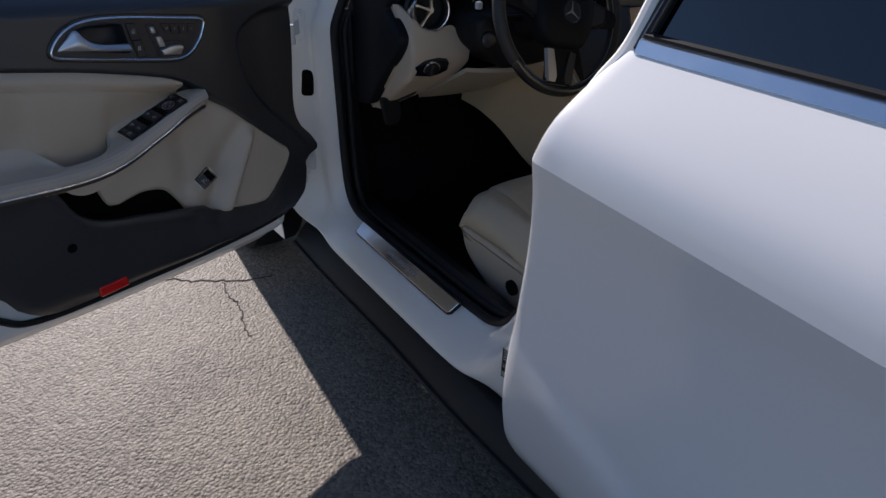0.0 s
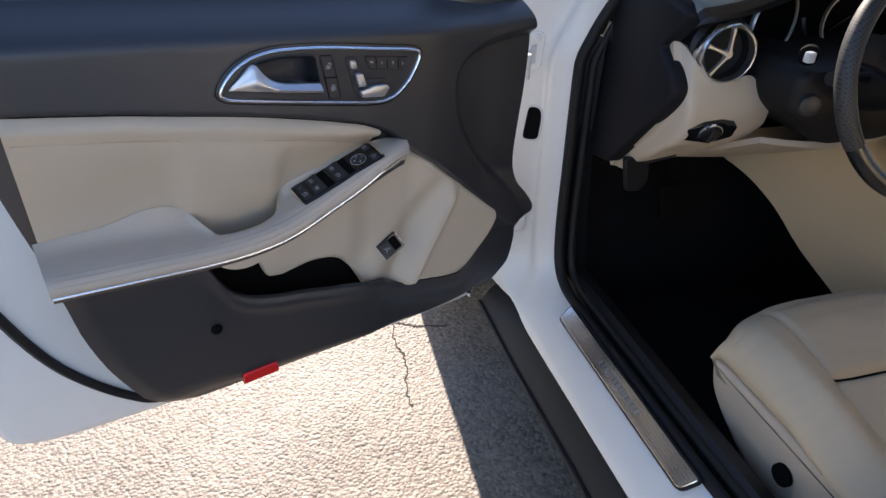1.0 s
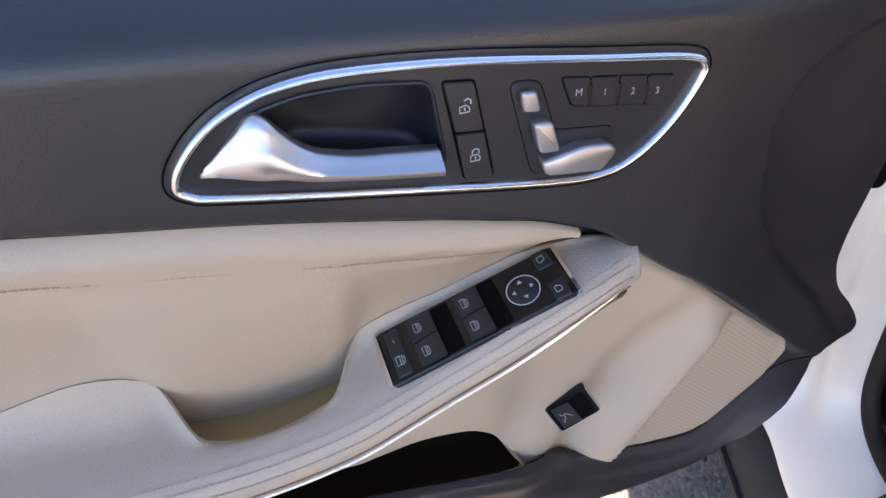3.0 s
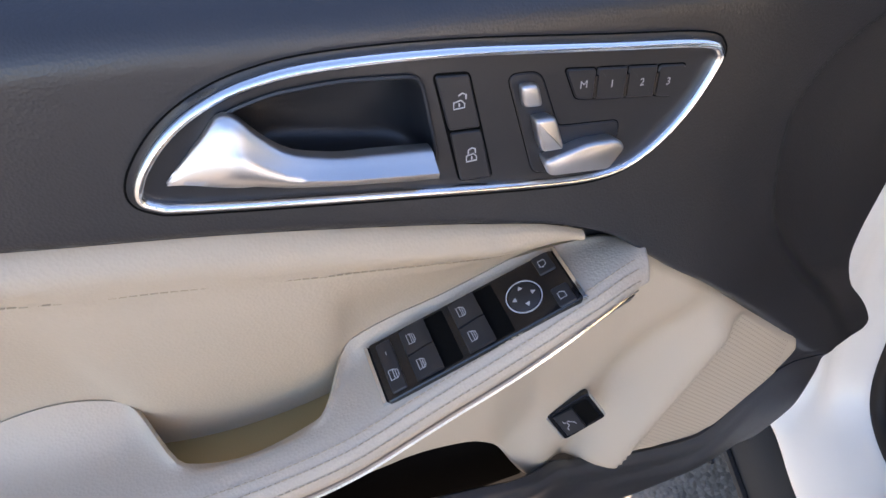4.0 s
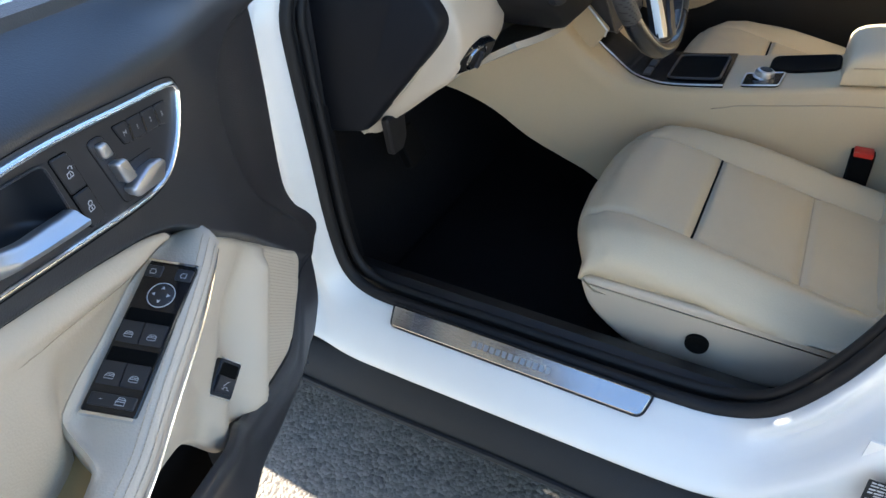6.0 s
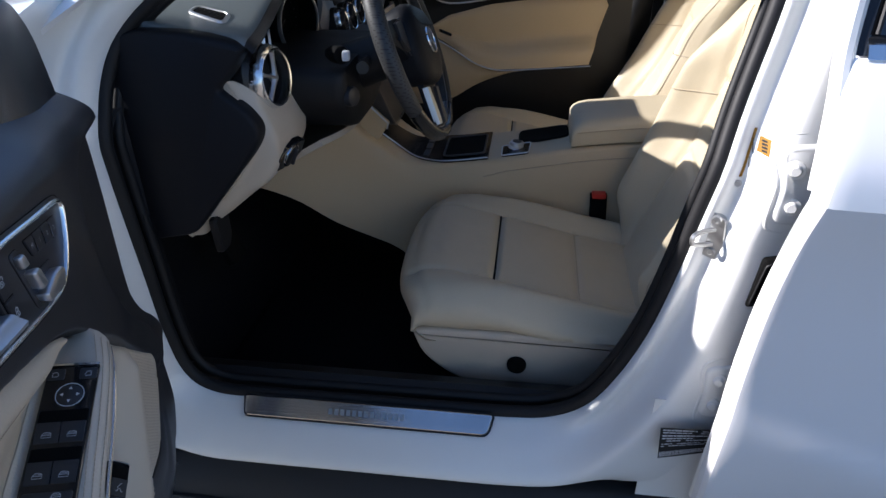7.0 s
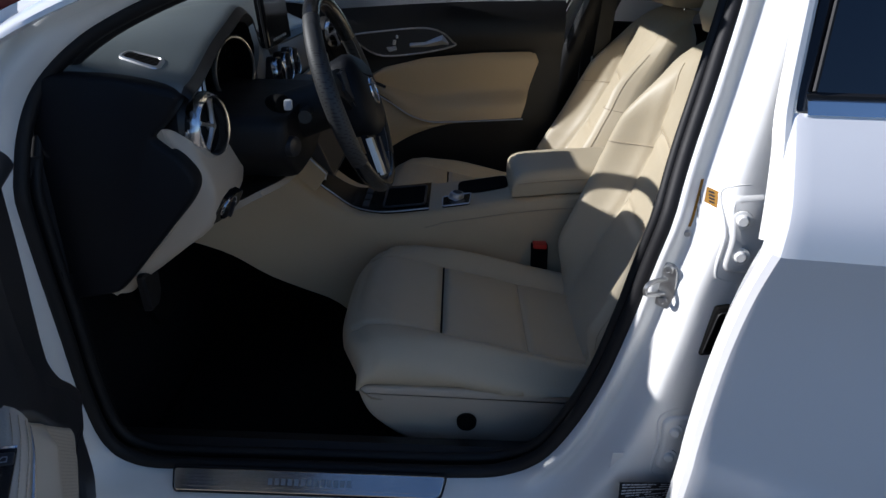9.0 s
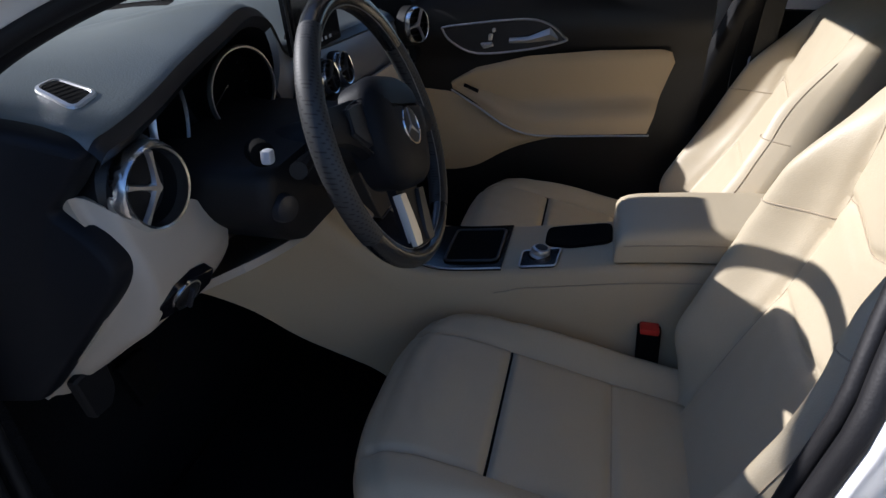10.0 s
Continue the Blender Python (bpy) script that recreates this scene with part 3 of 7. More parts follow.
bm = sheet(16, 14, lambda s, t: (roof_x(s), header(s) - (header(s) + 1.88) * t, 1.435 + 0.07 * math.sin(math.pi * s) ** 0.6 + 0.04 * math.sin(math.pi * min(1, t * 1.2)) - 0.10 * max(0, t - 0.6)))
part("roof", bm, PAINT, car, "white car roof", solid=0.004, offset=1)
bm = sheet(16, 14, lambda s, t: (roof_x(s), header(s) - 0.012 - (header(s) + 1.84) * t, 1.41 + 0.055 * math.sin(math.pi * s) ** 0.6 + 0.035 * math.sin(math.pi * min(1, t * 1.2)) - 0.10 * max(0, t - 0.6)))
part("headliner", bm, HEADLINE, car, "grey cloth headliner")
bm = sheet(16, 10, lambda s, t: (0.10 + 1.62 * s, 0.985 + 0.95 * t + 0.10 * math.sin(math.pi * s), 1.035 + 0.05 * math.sin(math.pi * s) ** 0.5 - 0.13 * t ** 1.6))
part("bonnet", bm, PAINT, car, "white bonnet", solid=0.003)
bm = sheet(10, 6, lambda s, t: (0.06 + 1.70 * s, 1.93 + 0.10 * math.sin(math.pi * s) + 0.05 * math.sin(math.pi * t), 0.92 - 0.68 * t))
part("front_end", bm, PAINT, car, "white front end", solid=0.003)
bm = sheet(16, 10, lambda s, t: (0.15 + 0.13 * t + (1.57 - 0.26 * t) * s, (0.97 + 0.12 * math.sin(math.pi * s)) * (1 - t) + header(s) * t, 1.05 + 0.385 * t + 0.065 * t * math.sin(math.pi * s) ** 0.6))
part("windscreen", bm, CLEAR, car, "clear windscreen glass")
bm = sheet(10, 8, lambda s, t: (0.10 + 1.62 * s, -2.05 - 0.12 * math.sin(math.pi * s) + 0.45 * max(0, t - 0.62) / 0.38, 0.25 + 1.16 * t))
part("tailgate", bm, PAINT, car, "white tailgate", solid=0.004)

# cabin floor, tunnel, bulkhead, rear bench and trims
bm = fresh()
box((0.16, -1.9, 0.22), (1.66, 0.95, 0.265), 0.004, bm)
floor = part("cabin_floor", bm, CARPET, car, "black carpeted cabin floor")
bm = sheet(10, 8, lambda s, t: (0.17 + 1.48 * s, 0.70 + 0.22 * t + 0.0 * s, 0.26 + 0.75 * t))
part("bulkhead", bm, CARPET, car, "black carpeted bulkhead", solid=0.02)
bm = loft([[(0.17, y, 0.26), (0.17, y, 0.80), (0.20, y, 0.78), (0.22, y, 0.55), (0.24, y, 0.42), (0.25, y, 0.26)] for y in np.linspace(0.66, 0.95, 6)])
part("footwell_trim", bm, CARPET, car, "black footwell side trim")
bm = fresh()
box((0.19, -1.35, 0.26), (1.63, -0.95, 0.62), 0.05, bm)
loft([[(x, -1.22, 0.58), (x, -1.16, 0.75), (x, -1.36, 1.10), (x, -1.46, 1.12), (x, -1.42, 0.58)] for x in np.linspace(0.20, 1.62, 9)], bm=bm)
part("rear_bench", bm, SHADEBLACK, car, "dark rear bench seat in shade")
for side in (0, 1):
    fl = (lambda p: Vector((1.82 - p[0], p[1], p[2]))) if side else (lambda p: Vector(p))
    # centre pillar trim
    bm = loft([[fl((0.165 + lean(z), y0 - 0.035, z)), fl((0.19 + lean(z), y0 - 0.05, z)), fl((0.20 + lean(z), y0 - 0.07, z)), fl((0.19 + lean(z), y0 - 0.14, z)), fl((0.165 + lean(z), y0 - 0.16, z))]
               for z, y0 in [(0.40, -0.20), (0.55, -0.242), (0.75, -0.305), (0.95, -0.345), (1.10, -0.385), (1.25, -0.43), (1.42, -0.47)]])
    part("pillar_panel", bm, SHADEBLACK, car, "dark centre pillar trim")
    bm = sheet(12, 10, lambda s, t: fl((0.185 + 0.02 * math.sin(math.pi * t) + lean(0.30 + 0.80 * t), -0.46 - 0.96 * s, 0.30 + 0.80 * t)))
    part("rear_door_card", bm, SHADEBLACK, car, "dark rear door lining", solid=0.01)
part("far_rear_window", loft([thick((1.73, -0.49, 1.16), (1.73, -1.32, 1.16)), thick((1.63, -0.53, 1.425), (1.63, -1.32, 1.425))]), TINT, car, "dark tinted window glass")


# ---- driver's door, standing open ----
HINGE, DOUT, DIN = Vector((0.0, 0.60, 0)), Vector((-0.943, -0.333, 0)), Vector((0.333, -0.943, 0))


def D(u, v, z):
    """A point of the open door: u out from the hinge, v towards its inner side, z up."""
    return HINGE + DOUT * u + DIN * v + Vector((0, 0, z))


def belt(u):
    """Height of the door's upper sill."""
    return 1.118 + 0.075 * max(0, u - 0.12)


TOPLINE = line([0.34, 0.364, 0.41, 0.465, 0.54, 0.62, 0.70, 0.78, 0.862, 0.95], [0.895, 0.913, 0.939, 0.957, 0.977, 0.996, 1.012, 1.028, 1.042, 1.056])
ARMTOP = line([0.335, 0.367, 0.404, 0.437, 0.50, 0.55, 0.606, 0.65, 0.70, 0.79, 0.93], [0.900, 0.900, 0.892, 0.880, 0.856, 0.838, 0.826, 0.823, 0.825, 0.834, 0.848])
REAR = line([0.49, 0.505, 0.54, 0.60, 0.70, 0.79, 0.86, 0.95, 1.06, 1.148], [0.70, 0.775, 0.835, 0.872, 0.905, 0.918, 0.932, 0.948, 0.962, 0.968])
FRONT = line([0.484, 0.51, 0.526, 0.556, 0.588, 0.625, 0.634, 0.6385, 0.645, 0.652, 0.6685, 0.693, 0.72, 0.74, 0.787, 0.84, 0.94, 1.05, 1.10, 1.148], [0.110, 0.075, 0.054, 0.040, 0.031, 0.024, 0.012, -0.012, -0.019, -0.0195, -0.012, 0.0045, 0.0265, 0.034, 0.040, 0.037, 0.028, 0.028, 0.036, 0.05])
BOTTOM = line([0.0, 0.16, 0.28, 0.45, 0.60, 0.70, 0.80], [0.505, 0.492, 0.484, 0.495, 0.503, 0.506, 0.512])


LIP = line([-0.02, 0.05, 0.085, 0.110, 0.142, 0.160, 0.173, 0.190, 0.211, 0.28, 0.328, 0.362, 0.378, 0.40, 0.454, 0.50, 0.554, 0.62, 0.667, 0.69, 0.71, 0.735, 0.78, 0.95], [0.62, 0.625, 0.630, 0.622, 0.594, 0.575, 0.563, 0.553, 0.553, 0.567, 0.579, 0.592, 0.608, 0.617, 0.634, 0.645, 0.659, 0.674, 0.696, 0.72, 0.765, 0.80, 0.80, 0.80])


CARD_T = line([-0.1, 0.06, 0.095, 0.120, 0.145, 0.20, 0.24, 0.272, 0.303, 0.345, 0.364, 0.41, 0.465, 0.54, 0.62, 0.70, 0.78, 0.862, 0.95], [0.60, 0.64, 0.672, 0.699, 0.7225, 0.773, 0.810, 0.838, 0.862, 0.899, 0.915, 0.940, 0.957, 0.977, 0.996, 1.012, 1.028, 1.042, 1.056])


def arc_u(z):
    """Where the door lining turns away towards the hinge."""
    return line([0.60, 0.637, 0.72, 0.789, 0.876, 0.967, 1.03, 1.15], [-0.02, 0.01, 0.07, 0.135, 0.198, 0.224, 0.224, 0.20])(z)


ARC_TOP = line([-0.06, 0.039, 0.104, 0.142, 0.183, 0.21, 0.225, 0.3], [1.052, 1.050, 1.047, 1.041, 1.027, 1.010, 0.99, 0.97])


def card_v(u, z):
    """The lining's relief."""
    t = CARD_T(u)
    up = ease(z, t - 0.008, t + 0.005)
    front = ease(u, 0.30, 0.12)
    v = 0.022 + 0.008 * front + (0.032 - 0.029 * front) * up
    v = v - 0.065 * ease(z, belt(u) - 0.062, belt(u) + 0.005) ** 1.4
    low = ease(z, 0.60, 0.54) * ease(u, 0.42, 0.36)
    v = v * (1 - low) + 0.034 * low
    v -= 0.045 * ease(u, 0.478, 0.495) * ease(u, 0.612, 0.600) * ease(z, 1.006 + (u - 0.5) * 0.22, 1.015 + (u - 0.5) * 0.22) * ease(z, 1.082, 1.072)
    v -= (v + 0.010) * ease(u, 0.24, 0.29) * ease(z, t - 0.02, t - 0.05)
    a = arc_u(z)
    v -= (0.003 + 0.019 * ease(z, 0.655, 0.77)) * ease(u, a + 0.006, a - 0.016) * ease(z, ARC_TOP(u) + 0.006, ARC_TOP(u) - 0.016) + 0.005 * ease(u, 0.11, -0.05)
    return v - 0.02 * ease(u, 0.90, 0.965)


def card_at(u, z):
    if z > 1.0:
        z = 1.0 + (z - 1.0) / 0.148 * (belt(u) - 1.0)
    return D(u, card_v(u, z), max(z, BOTTOM(u)))


zs = np.concatenate([np.linspace(0.484, 0.61, 20), np.linspace(0.615, 0.75, 46), np.linspace(0.753, 0.96, 104), np.linspace(0.965, 1.148, 52)])
loops = []
for z in zs:
    a, b = FRONT(z), REAR(z)
    loops.append([card_at(u, z) for u in a + (b - a) * np.concatenate([np.linspace(0, 0.22, 50), np.linspace(0.2225, 0.45, 90), np.linspace(0.46, 1, 54)])])
# the steel shell: outer skin and the edge round it
outline = [(0.05, 0.40), (0.10, 0.378), (0.30, 0.382), (0.60, 0.395), (0.85, 0.415), (1.00, 0.43), (1.075, 0.46), (1.10, 0.60), (1.105, 0.85), (1.105, 1.0), (1.10, 1.14), (1.06, 1.16), (0.5, 1.12), (0.08, 1.085), (0.035, 1.05), (0.03, 0.85), (0.03, 0.55)]
outline = rounded(outline, 0.05, 5)
loopsS = []
for v, d in ((-0.135, 0.03), (-0.145, 0.0), (-0.138, -0.004), (-0.125, -0.002), (-0.118, 0.006), (-0.105, 0.016), (-0.07, 0.020), (-0.045, 0.024), (-0.036, 0.032), (-0.034, 0.045)):
    loopsS.append([D(p[0], v, p[1] - (0.034 if v < -0.1 else 0.0) * ease(p[1], 0.60, 0.44)) for p in inset(outline, d)])
driver_door = part("driver_door", loft(loopsS), JAMB, car, "open white driver's door with black and beige lining", angle=40)
part("door_lining", loft(loops, closed=False), BLACK, driver_door, "black grained plastic door lining", angle=60, solid=0.012, offset=-1)
strip = curve([(1.035, 1.13), (1.03, 0.98), (1.022, 0.85), (0.998, 0.735), (0.945, 0.605), (0.862, 0.50), (0.79, 0.462), (0.60, 0.448), (0.30, 0.44), (0.10, 0.45), (0.03, 0.48)], 6)
part("door_weatherstrip", tube([D(p[0], -0.030, p[1]) for p in strip], 0.008, 6), RUBBER, driver_door, "black rubber weather strip", angle=60)
# upper sill of the door, metal trim and glass channel; mirror sail and mirror
bm = loft([[D(u, v, z) for v, z in ((-0.034, belt(u) - 0.012), (-0.032, belt(u) + 0.006), (-0.022, belt(u) + 0.012), (-0.010, belt(u) + 0.006), (-0.004, belt(u) - 0.012))] for u in np.linspace(0.27, 0.965, 24)])
part("belt_weatherstrip", bm, BLACK, driver_door, "black window weather strip")
bm = loft([[D(u, v, z) for v, z in ((-0.105, belt(u) - 0.02), (-0.103, belt(u) + 0.004), (-0.086, belt(u) + 0.008), (-0.080, belt(u) - 0.014))] for u in np.linspace(0.27, 1.08, 20)])
part("belt_trim", bm, CHROME, driver_door, "polished metal window trim strip")
bm = fresh()
sail = rounded([(0.02, 1.06), (0.26, 1.08), (0.245, 1.15), (0.17, 1.235), (0.10, 1.25), (0.05, 1.19)], [0.02, 0.01, 0.03, 0.05, 0.05, 0.03])
slab(sail, lambda a, b, h: D(a, -0.055 + h, b), 0, 0.05, 0.02, bm=bm)
part("mirror_sail", bm, BLACK, driver_door, "black mirror triangle cover", angle=60)
bm = fresh()
m0 = [(0.03, 1.09), (0.20, 1.07), (0.235, 1.13), (0.22, 1.205), (0.15, 1.235), (0.05, 1.215)]
loft([[D(p[0] - 0.10, v, p[1]) for p in inset(rounded(m0, 0.03, 4), d)] for v, d in ((-0.36, 0.03), (-0.345, 0.008), (-0.31, 0.0), (-0.25, 0.0), (-0.20, 0.012), (-0.18, 0.03))], bm=bm)
part("door_mirror", bm, PAINT, driver_door, "white wing mirror housing", angle=60)
part("mirror_foot", tube([D(0.09, -0.08, 1.10), D(0.08, -0.15, 1.10), D(0.05, -0.22, 1.12)], 0.022, 8), BLACK, driver_door)

# beige leather insert above the armrest
ARMIN = line([0.335, 0.355, 0.37, 0.42, 0.48, 0.56, 0.60, 0.69, 0.72, 0.85, 0.93], [-0.008, -0.002, 0.002, 0.007, 0.012, 0.018, 0.002, 0.002, 0.028, 0.020, 0.012])


def insert_low(u):
    return ARMTOP(u) + ARMIN(u) - 0.004 - 0.062 * ease(u, 0.552, 0.585) * ease(u, 0.738, 0.70)


def insert_v(u, z):
    t, b = TOPLINE(u), insert_low(u)
    s, d = (z - b) / max(0.004, t - b), t - z
    v = 0.016 + 0.034 * ease(s, 0.0, 0.85)
    v += 0.007 * math.exp(-((d - 0.019) / 0.013) ** 2) * ease(t - b, 0.03, 0.08) - 0.0025 * math.exp(-((d - 0.037) / 0.004) ** 2) * ease(t - b, 0.05, 0.10)
    return v - 0.005 * ease(d, 0.004, 0.0)


us = np.linspace(0.388, 0.918, 70)
bm = loft([[D(u, insert_v(u, z), z) for z in np.linspace(insert_low(u), TOPLINE(u) - 0.001, 24)] for u in us], closed=False)
insert = part("door_insert", bm, DOORHIDE, driver_door, "smooth beige leather door insert", angle=60, solid=0.008)
bm = fresh()
for u in np.arange(0.44, 0.91, 0.0052):
    tube([D(q, insert_v(q, TOPLINE(q) - 0.036) + 0.0012, TOPLINE(q) - 0.036) for q in (u, u + 0.0040)], 0.0006, 4, bm=bm)
part("insert_stitching", bm, THREAD, insert)

# armrest: a lofted rail with a pull recess behind the switches
ARMOUT = line([0.335, 0.352, 0.387, 0.41, 0.44, 0.475, 0.507, 0.54, 0.58, 0.62, 0.70, 0.93], [0.071, 0.075, 0.084, 0.087, 0.089, 0.0905, 0.0915, 0.0935, 0.098, 0.100, 0.103, 0.106])


def arm_edge(u):
    """How far the armrest stands out."""
    return ARMOUT(u)


def arm_section(u):
    z = ARMTOP(u)
    tip = ease(u, 0.335, 0.375)
    grip = ease(u, 0.560, 0.598) * ease(u, 0.722, 0.690)
    vin = 0.011 + 0.047 * grip + 0.020 * min(1.0, max(0.0, (0.43 - u) / 0.084))
    vout = arm_edge(u)
    zi = z + ARMIN(u)
    th = 0.012 + 0.012 * tip
    r = 0.007
    pts = [(vin, zi - 0.05 - 0.01 * tip), (vin, zi - r), (vin + 0.002, zi - 0.002), (vin + r, zi)]
    for s in (0.06, 0.14, 0.24, 0.36, 0.5, 0.75):
        pts.append((vin + r + (vout - 0.018 - vin - r) * s, z + 0.001 + (zi - z - 0.001) * (1 - s) ** (12 - 6 * ease(u, 0.555, 0.60)) + 0.001 * math.sin(math.pi * s)))
    pts += [(vout - 0.018, z + 0.001), (vout - 0.009, z - 0.0025), (vout - 0.003, z - 0.009), (vout, z - 0.016), (vout - 0.001, z - th), (vout - 0.006, z - th - 0.006), (vout - 0.03, z - th - 0.012), (vin + 0.012, zi - 0.05 - 0.01 * tip)]
    return pts


us = np.concatenate([np.linspace(0.346, 0.40, 14), np.linspace(0.41, 0.56, 16), np.linspace(0.565, 0.73, 34), np.linspace(0.74, 0.925, 16)])
loops = [[D(u + (v - ARMOUT(u)) * 0.30 * min(1.0, max(0.0, (0.43 - u) / 0.084)), v, z) for v, z in arm_section(u)] for u in us]
c0 = np.mean([np.array(p) for p in loops[0]], 0)
first = loops[0]
for k_, d_ in ((0.975, -0.0016), (0.93, -0.0028), (0.60, -0.0034)):
    loops.insert(0, [Vector(c0) + (p - Vector(c0)) * k_ + DOUT * d_ for p in first])
arm = part("armrest", loft(loops), ARMHIDE, driver_door, "pale beige leather door armrest", angle=55)
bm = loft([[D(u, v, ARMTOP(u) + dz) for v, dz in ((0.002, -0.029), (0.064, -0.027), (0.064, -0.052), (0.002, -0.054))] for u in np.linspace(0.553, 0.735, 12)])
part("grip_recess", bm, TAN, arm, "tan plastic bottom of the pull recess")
for k, (dv, dz) in enumerate(((0.0125, 0.0), (0.0065, -0.0042), (0.0015, -0.0115))):
    bm = fresh()
    for u in np.arange(0.352, 0.915, 0.0050):
        tube([D(q, arm_edge(q) - dv + 0.0004, ARMTOP(q) + dz + 0.0002) for q in (u, u + 0.0036)], 0.0005, 4, bm=bm)
    part("armrest_stitching", bm, THREAD, arm)
path = [D(u, arm_edge(u) + 0.0020, ARMTOP(u) - 0.0250 + 0.009 * ease(u, 0.47, 0.355)) for u in np.linspace(0.356, 0.923, 60)]
part("armrest_trim", tube(path, lambda t: 0.0006 + 0.0013 * ease(t, 0.0, 0.12), 6), BRIGHT, arm, "thin bright metal trim line")
bm = loft([[D(u, v, ARMTOP(u) + dz) for v, dz in ((0.02, -0.05), (arm_edge(u) - 0.004, -0.0285), (arm_edge(u) - 0.008, -0.038), (0.02, -0.062))] for u in np.linspace(0.352, 0.923, 40)])
part("armrest_underside", bm, BLACK, arm, "black armrest underside")

# lower beige panel with the speaker
PAN_T = line([0.093, 0.0955, 0.101, 0.110, 0.120, 0.145, 0.20, 0.24, 0.272, 0.303, 0.345, 0.40, 0.50, 0.55, 0.63], [0.666, 0.677, 0.686, 0.6935, 0.701, 0.7235, 0.774, 0.811, 0.838, 0.860, 0.884, 0.852, 0.803, 0.785, 0.768])
PAN_B = line([0.093, 0.0945, 0.098, 0.110, 0.142, 0.160, 0.173, 0.190, 0.211, 0.28, 0.328, 0.365, 0.385, 0.413, 0.44, 0.463, 0.50, 0.53, 0.56, 0.59, 0.615, 0.63], [0.664, 0.652, 0.643, 0.625, 0.590, 0.571, 0.559, 0.549, 0.549, 0.563, 0.575, 0.580, 0.580, 0.592, 0.645, 0.676, 0.694, 0.697, 0.692, 0.690, 0.71, 0.76])


def pan_v(u, z):
    v = 0.038 + 0.006 * ease(z, 0.70, 0.88) * ease(u, 0.2, 0.4)
    edge = min(1, (PAN_T(u) - z) / 0.012, (z - PAN_B(u)) / 0.012)
    v -= (0.006 + 0.004 * ease(u, 0.15, 0.25)) * (1 - max(0, edge)) ** 2
    # ridge between the smooth part and the speaker field
    ur = 0.205 + (0.770 - z) * 0.56
    v += 0.015 * ease(u, ur - 0.016, ur) * (1 - ease(u, ur, ur + 0.055)) * ease(z, PAN_T(u) - 0.004, PAN_T(u) - 0.05) - 0.019 * math.exp(-((u - ur - 0.058) / 0.030) ** 2) * ease(z, 0.82, 0.74) - 0.003 * ease(u, ur - 0.012, ur - 0.02)
    # hollow round the pocket
    v -= 0.014 * ease(z, 0.72, 0.64) * ease(u, 0.395, 0.44) * ease(u, 0.64, 0.56)
    # flat seat of the boot switch
    v -= 0.013 * ease(u, 0.26, 0.325) * ease(u, 0.46, 0.40) * ease(z, 0.64, 0.70)
    return v + 0.012 * ease(u, 0.58, 0.71)


us = np.concatenate([np.linspace(0.093, 0.115, 14), np.linspace(0.119, 0.63, 112)])
bm = loft([[D(u, pan_v(u, z), z) for z in np.linspace(PAN_B(u), PAN_T(u), 40)] for u in us], closed=False)
panel = part("lower_panel", bm, SHIELD, driver_door, "beige plastic lower door panel", angle=50, solid=0.01)
SPK_L = lambda z: 0.197 + (0.770 - z) * 0.56
zs2 = np.linspace(0.566, 0.765, 40)
inv_lo = lambda z: max(0.112, min(u for u in np.linspace(0.094, 0.34, 128) if PAN_B(u) + 0.006 <= z <= PAN_T(u) - 0.010))
bm = loft([[D(u, pan_v(u, z) + 0.0012, z) for u in np.linspace(inv_lo(z), max(inv_lo(z) + 0.002, SPK_L(z) - 0.012), 26)] for z in zs2], closed=False)
part("speaker_grille", bm, SPEAK, panel, "perforated beige speaker grille")

# lower lining with the pocket's rolled lip
def lower_at(s, t):
    """A place of the lower lining: s along the door, t down from the lip (below 0: rolled in)."""
    u = 0.5
    for k in range(14):
        z = LIP(u) + (BOTTOM(u) - LIP(u)) * max(0, t)
        u = 0.4 * u + 0.6 * (FRONT(z) + 0.004 + (REAR(z) - FRONT(z) - 0.008) * s)
    d = (LIP(u) - z)
    full = 0.036 + 0.025 * ease(u, 0.34, 0.44) + 0.010 * ease(d, 0.01, 0.05) * ease(u, 0.44, 0.34)
    v = full + 0.004 * math.sin(math.pi * min(1, d / 0.03)) - 0.012 * ease(t, 0.90, 1.0)
    v -= 0.006 * ease(u, REAR(z) - 0.03, REAR(z))
    v = card_v(u, z) + 0.0012 + (v - card_v(u, z) - 0.0012) * ease(u, 0.07, 0.20)
    if t < 0:
        z += (0.0022 - 0.0022 * (1 + t * 1.2) ** 2) * ease(u, 0.30, 0.40) - (0.03 * (-t - 0.6) if t < -0.6 else 0)
        v += 0.016 * t
    return D(u, v, z)


ts = [-1.6, -1.0, -0.8, -0.55, -0.3, -0.12, 0.0, 0.02, 0.05, 0.09, 0.14, 0.2, 0.28, 0.36, 0.45, 0.55, 0.65, 0.75, 0.84, 0.90, 0.94, 0.97, 1.0]
bm = loft([[lower_at(s, t) for s in np.linspace(0, 1, 100)] for t in ts], closed=False)
# Added backing sheet: the pocket's inner shade is put into its colour.
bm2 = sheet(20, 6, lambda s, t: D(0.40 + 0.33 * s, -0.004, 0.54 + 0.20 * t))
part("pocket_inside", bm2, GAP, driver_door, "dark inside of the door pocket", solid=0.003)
part("map_pocket", bm, BLACK, driver_door, "black lower lining with rolled pocket lip", angle=60)
ref_at = frame_of(D(0.655, 0.060, 0.521), DOUT, (0, 0, 1))
part("door_reflector", slab(rounded([(-0.034, -0.011), (0.034, -0.011), (0.032, 0.012), (-0.032, 0.012)], 0.004), lambda a, b, h: ref_at(a, b, -h), -0.004, 0.006, 0.002), RED, driver_door, "red door-open reflector")
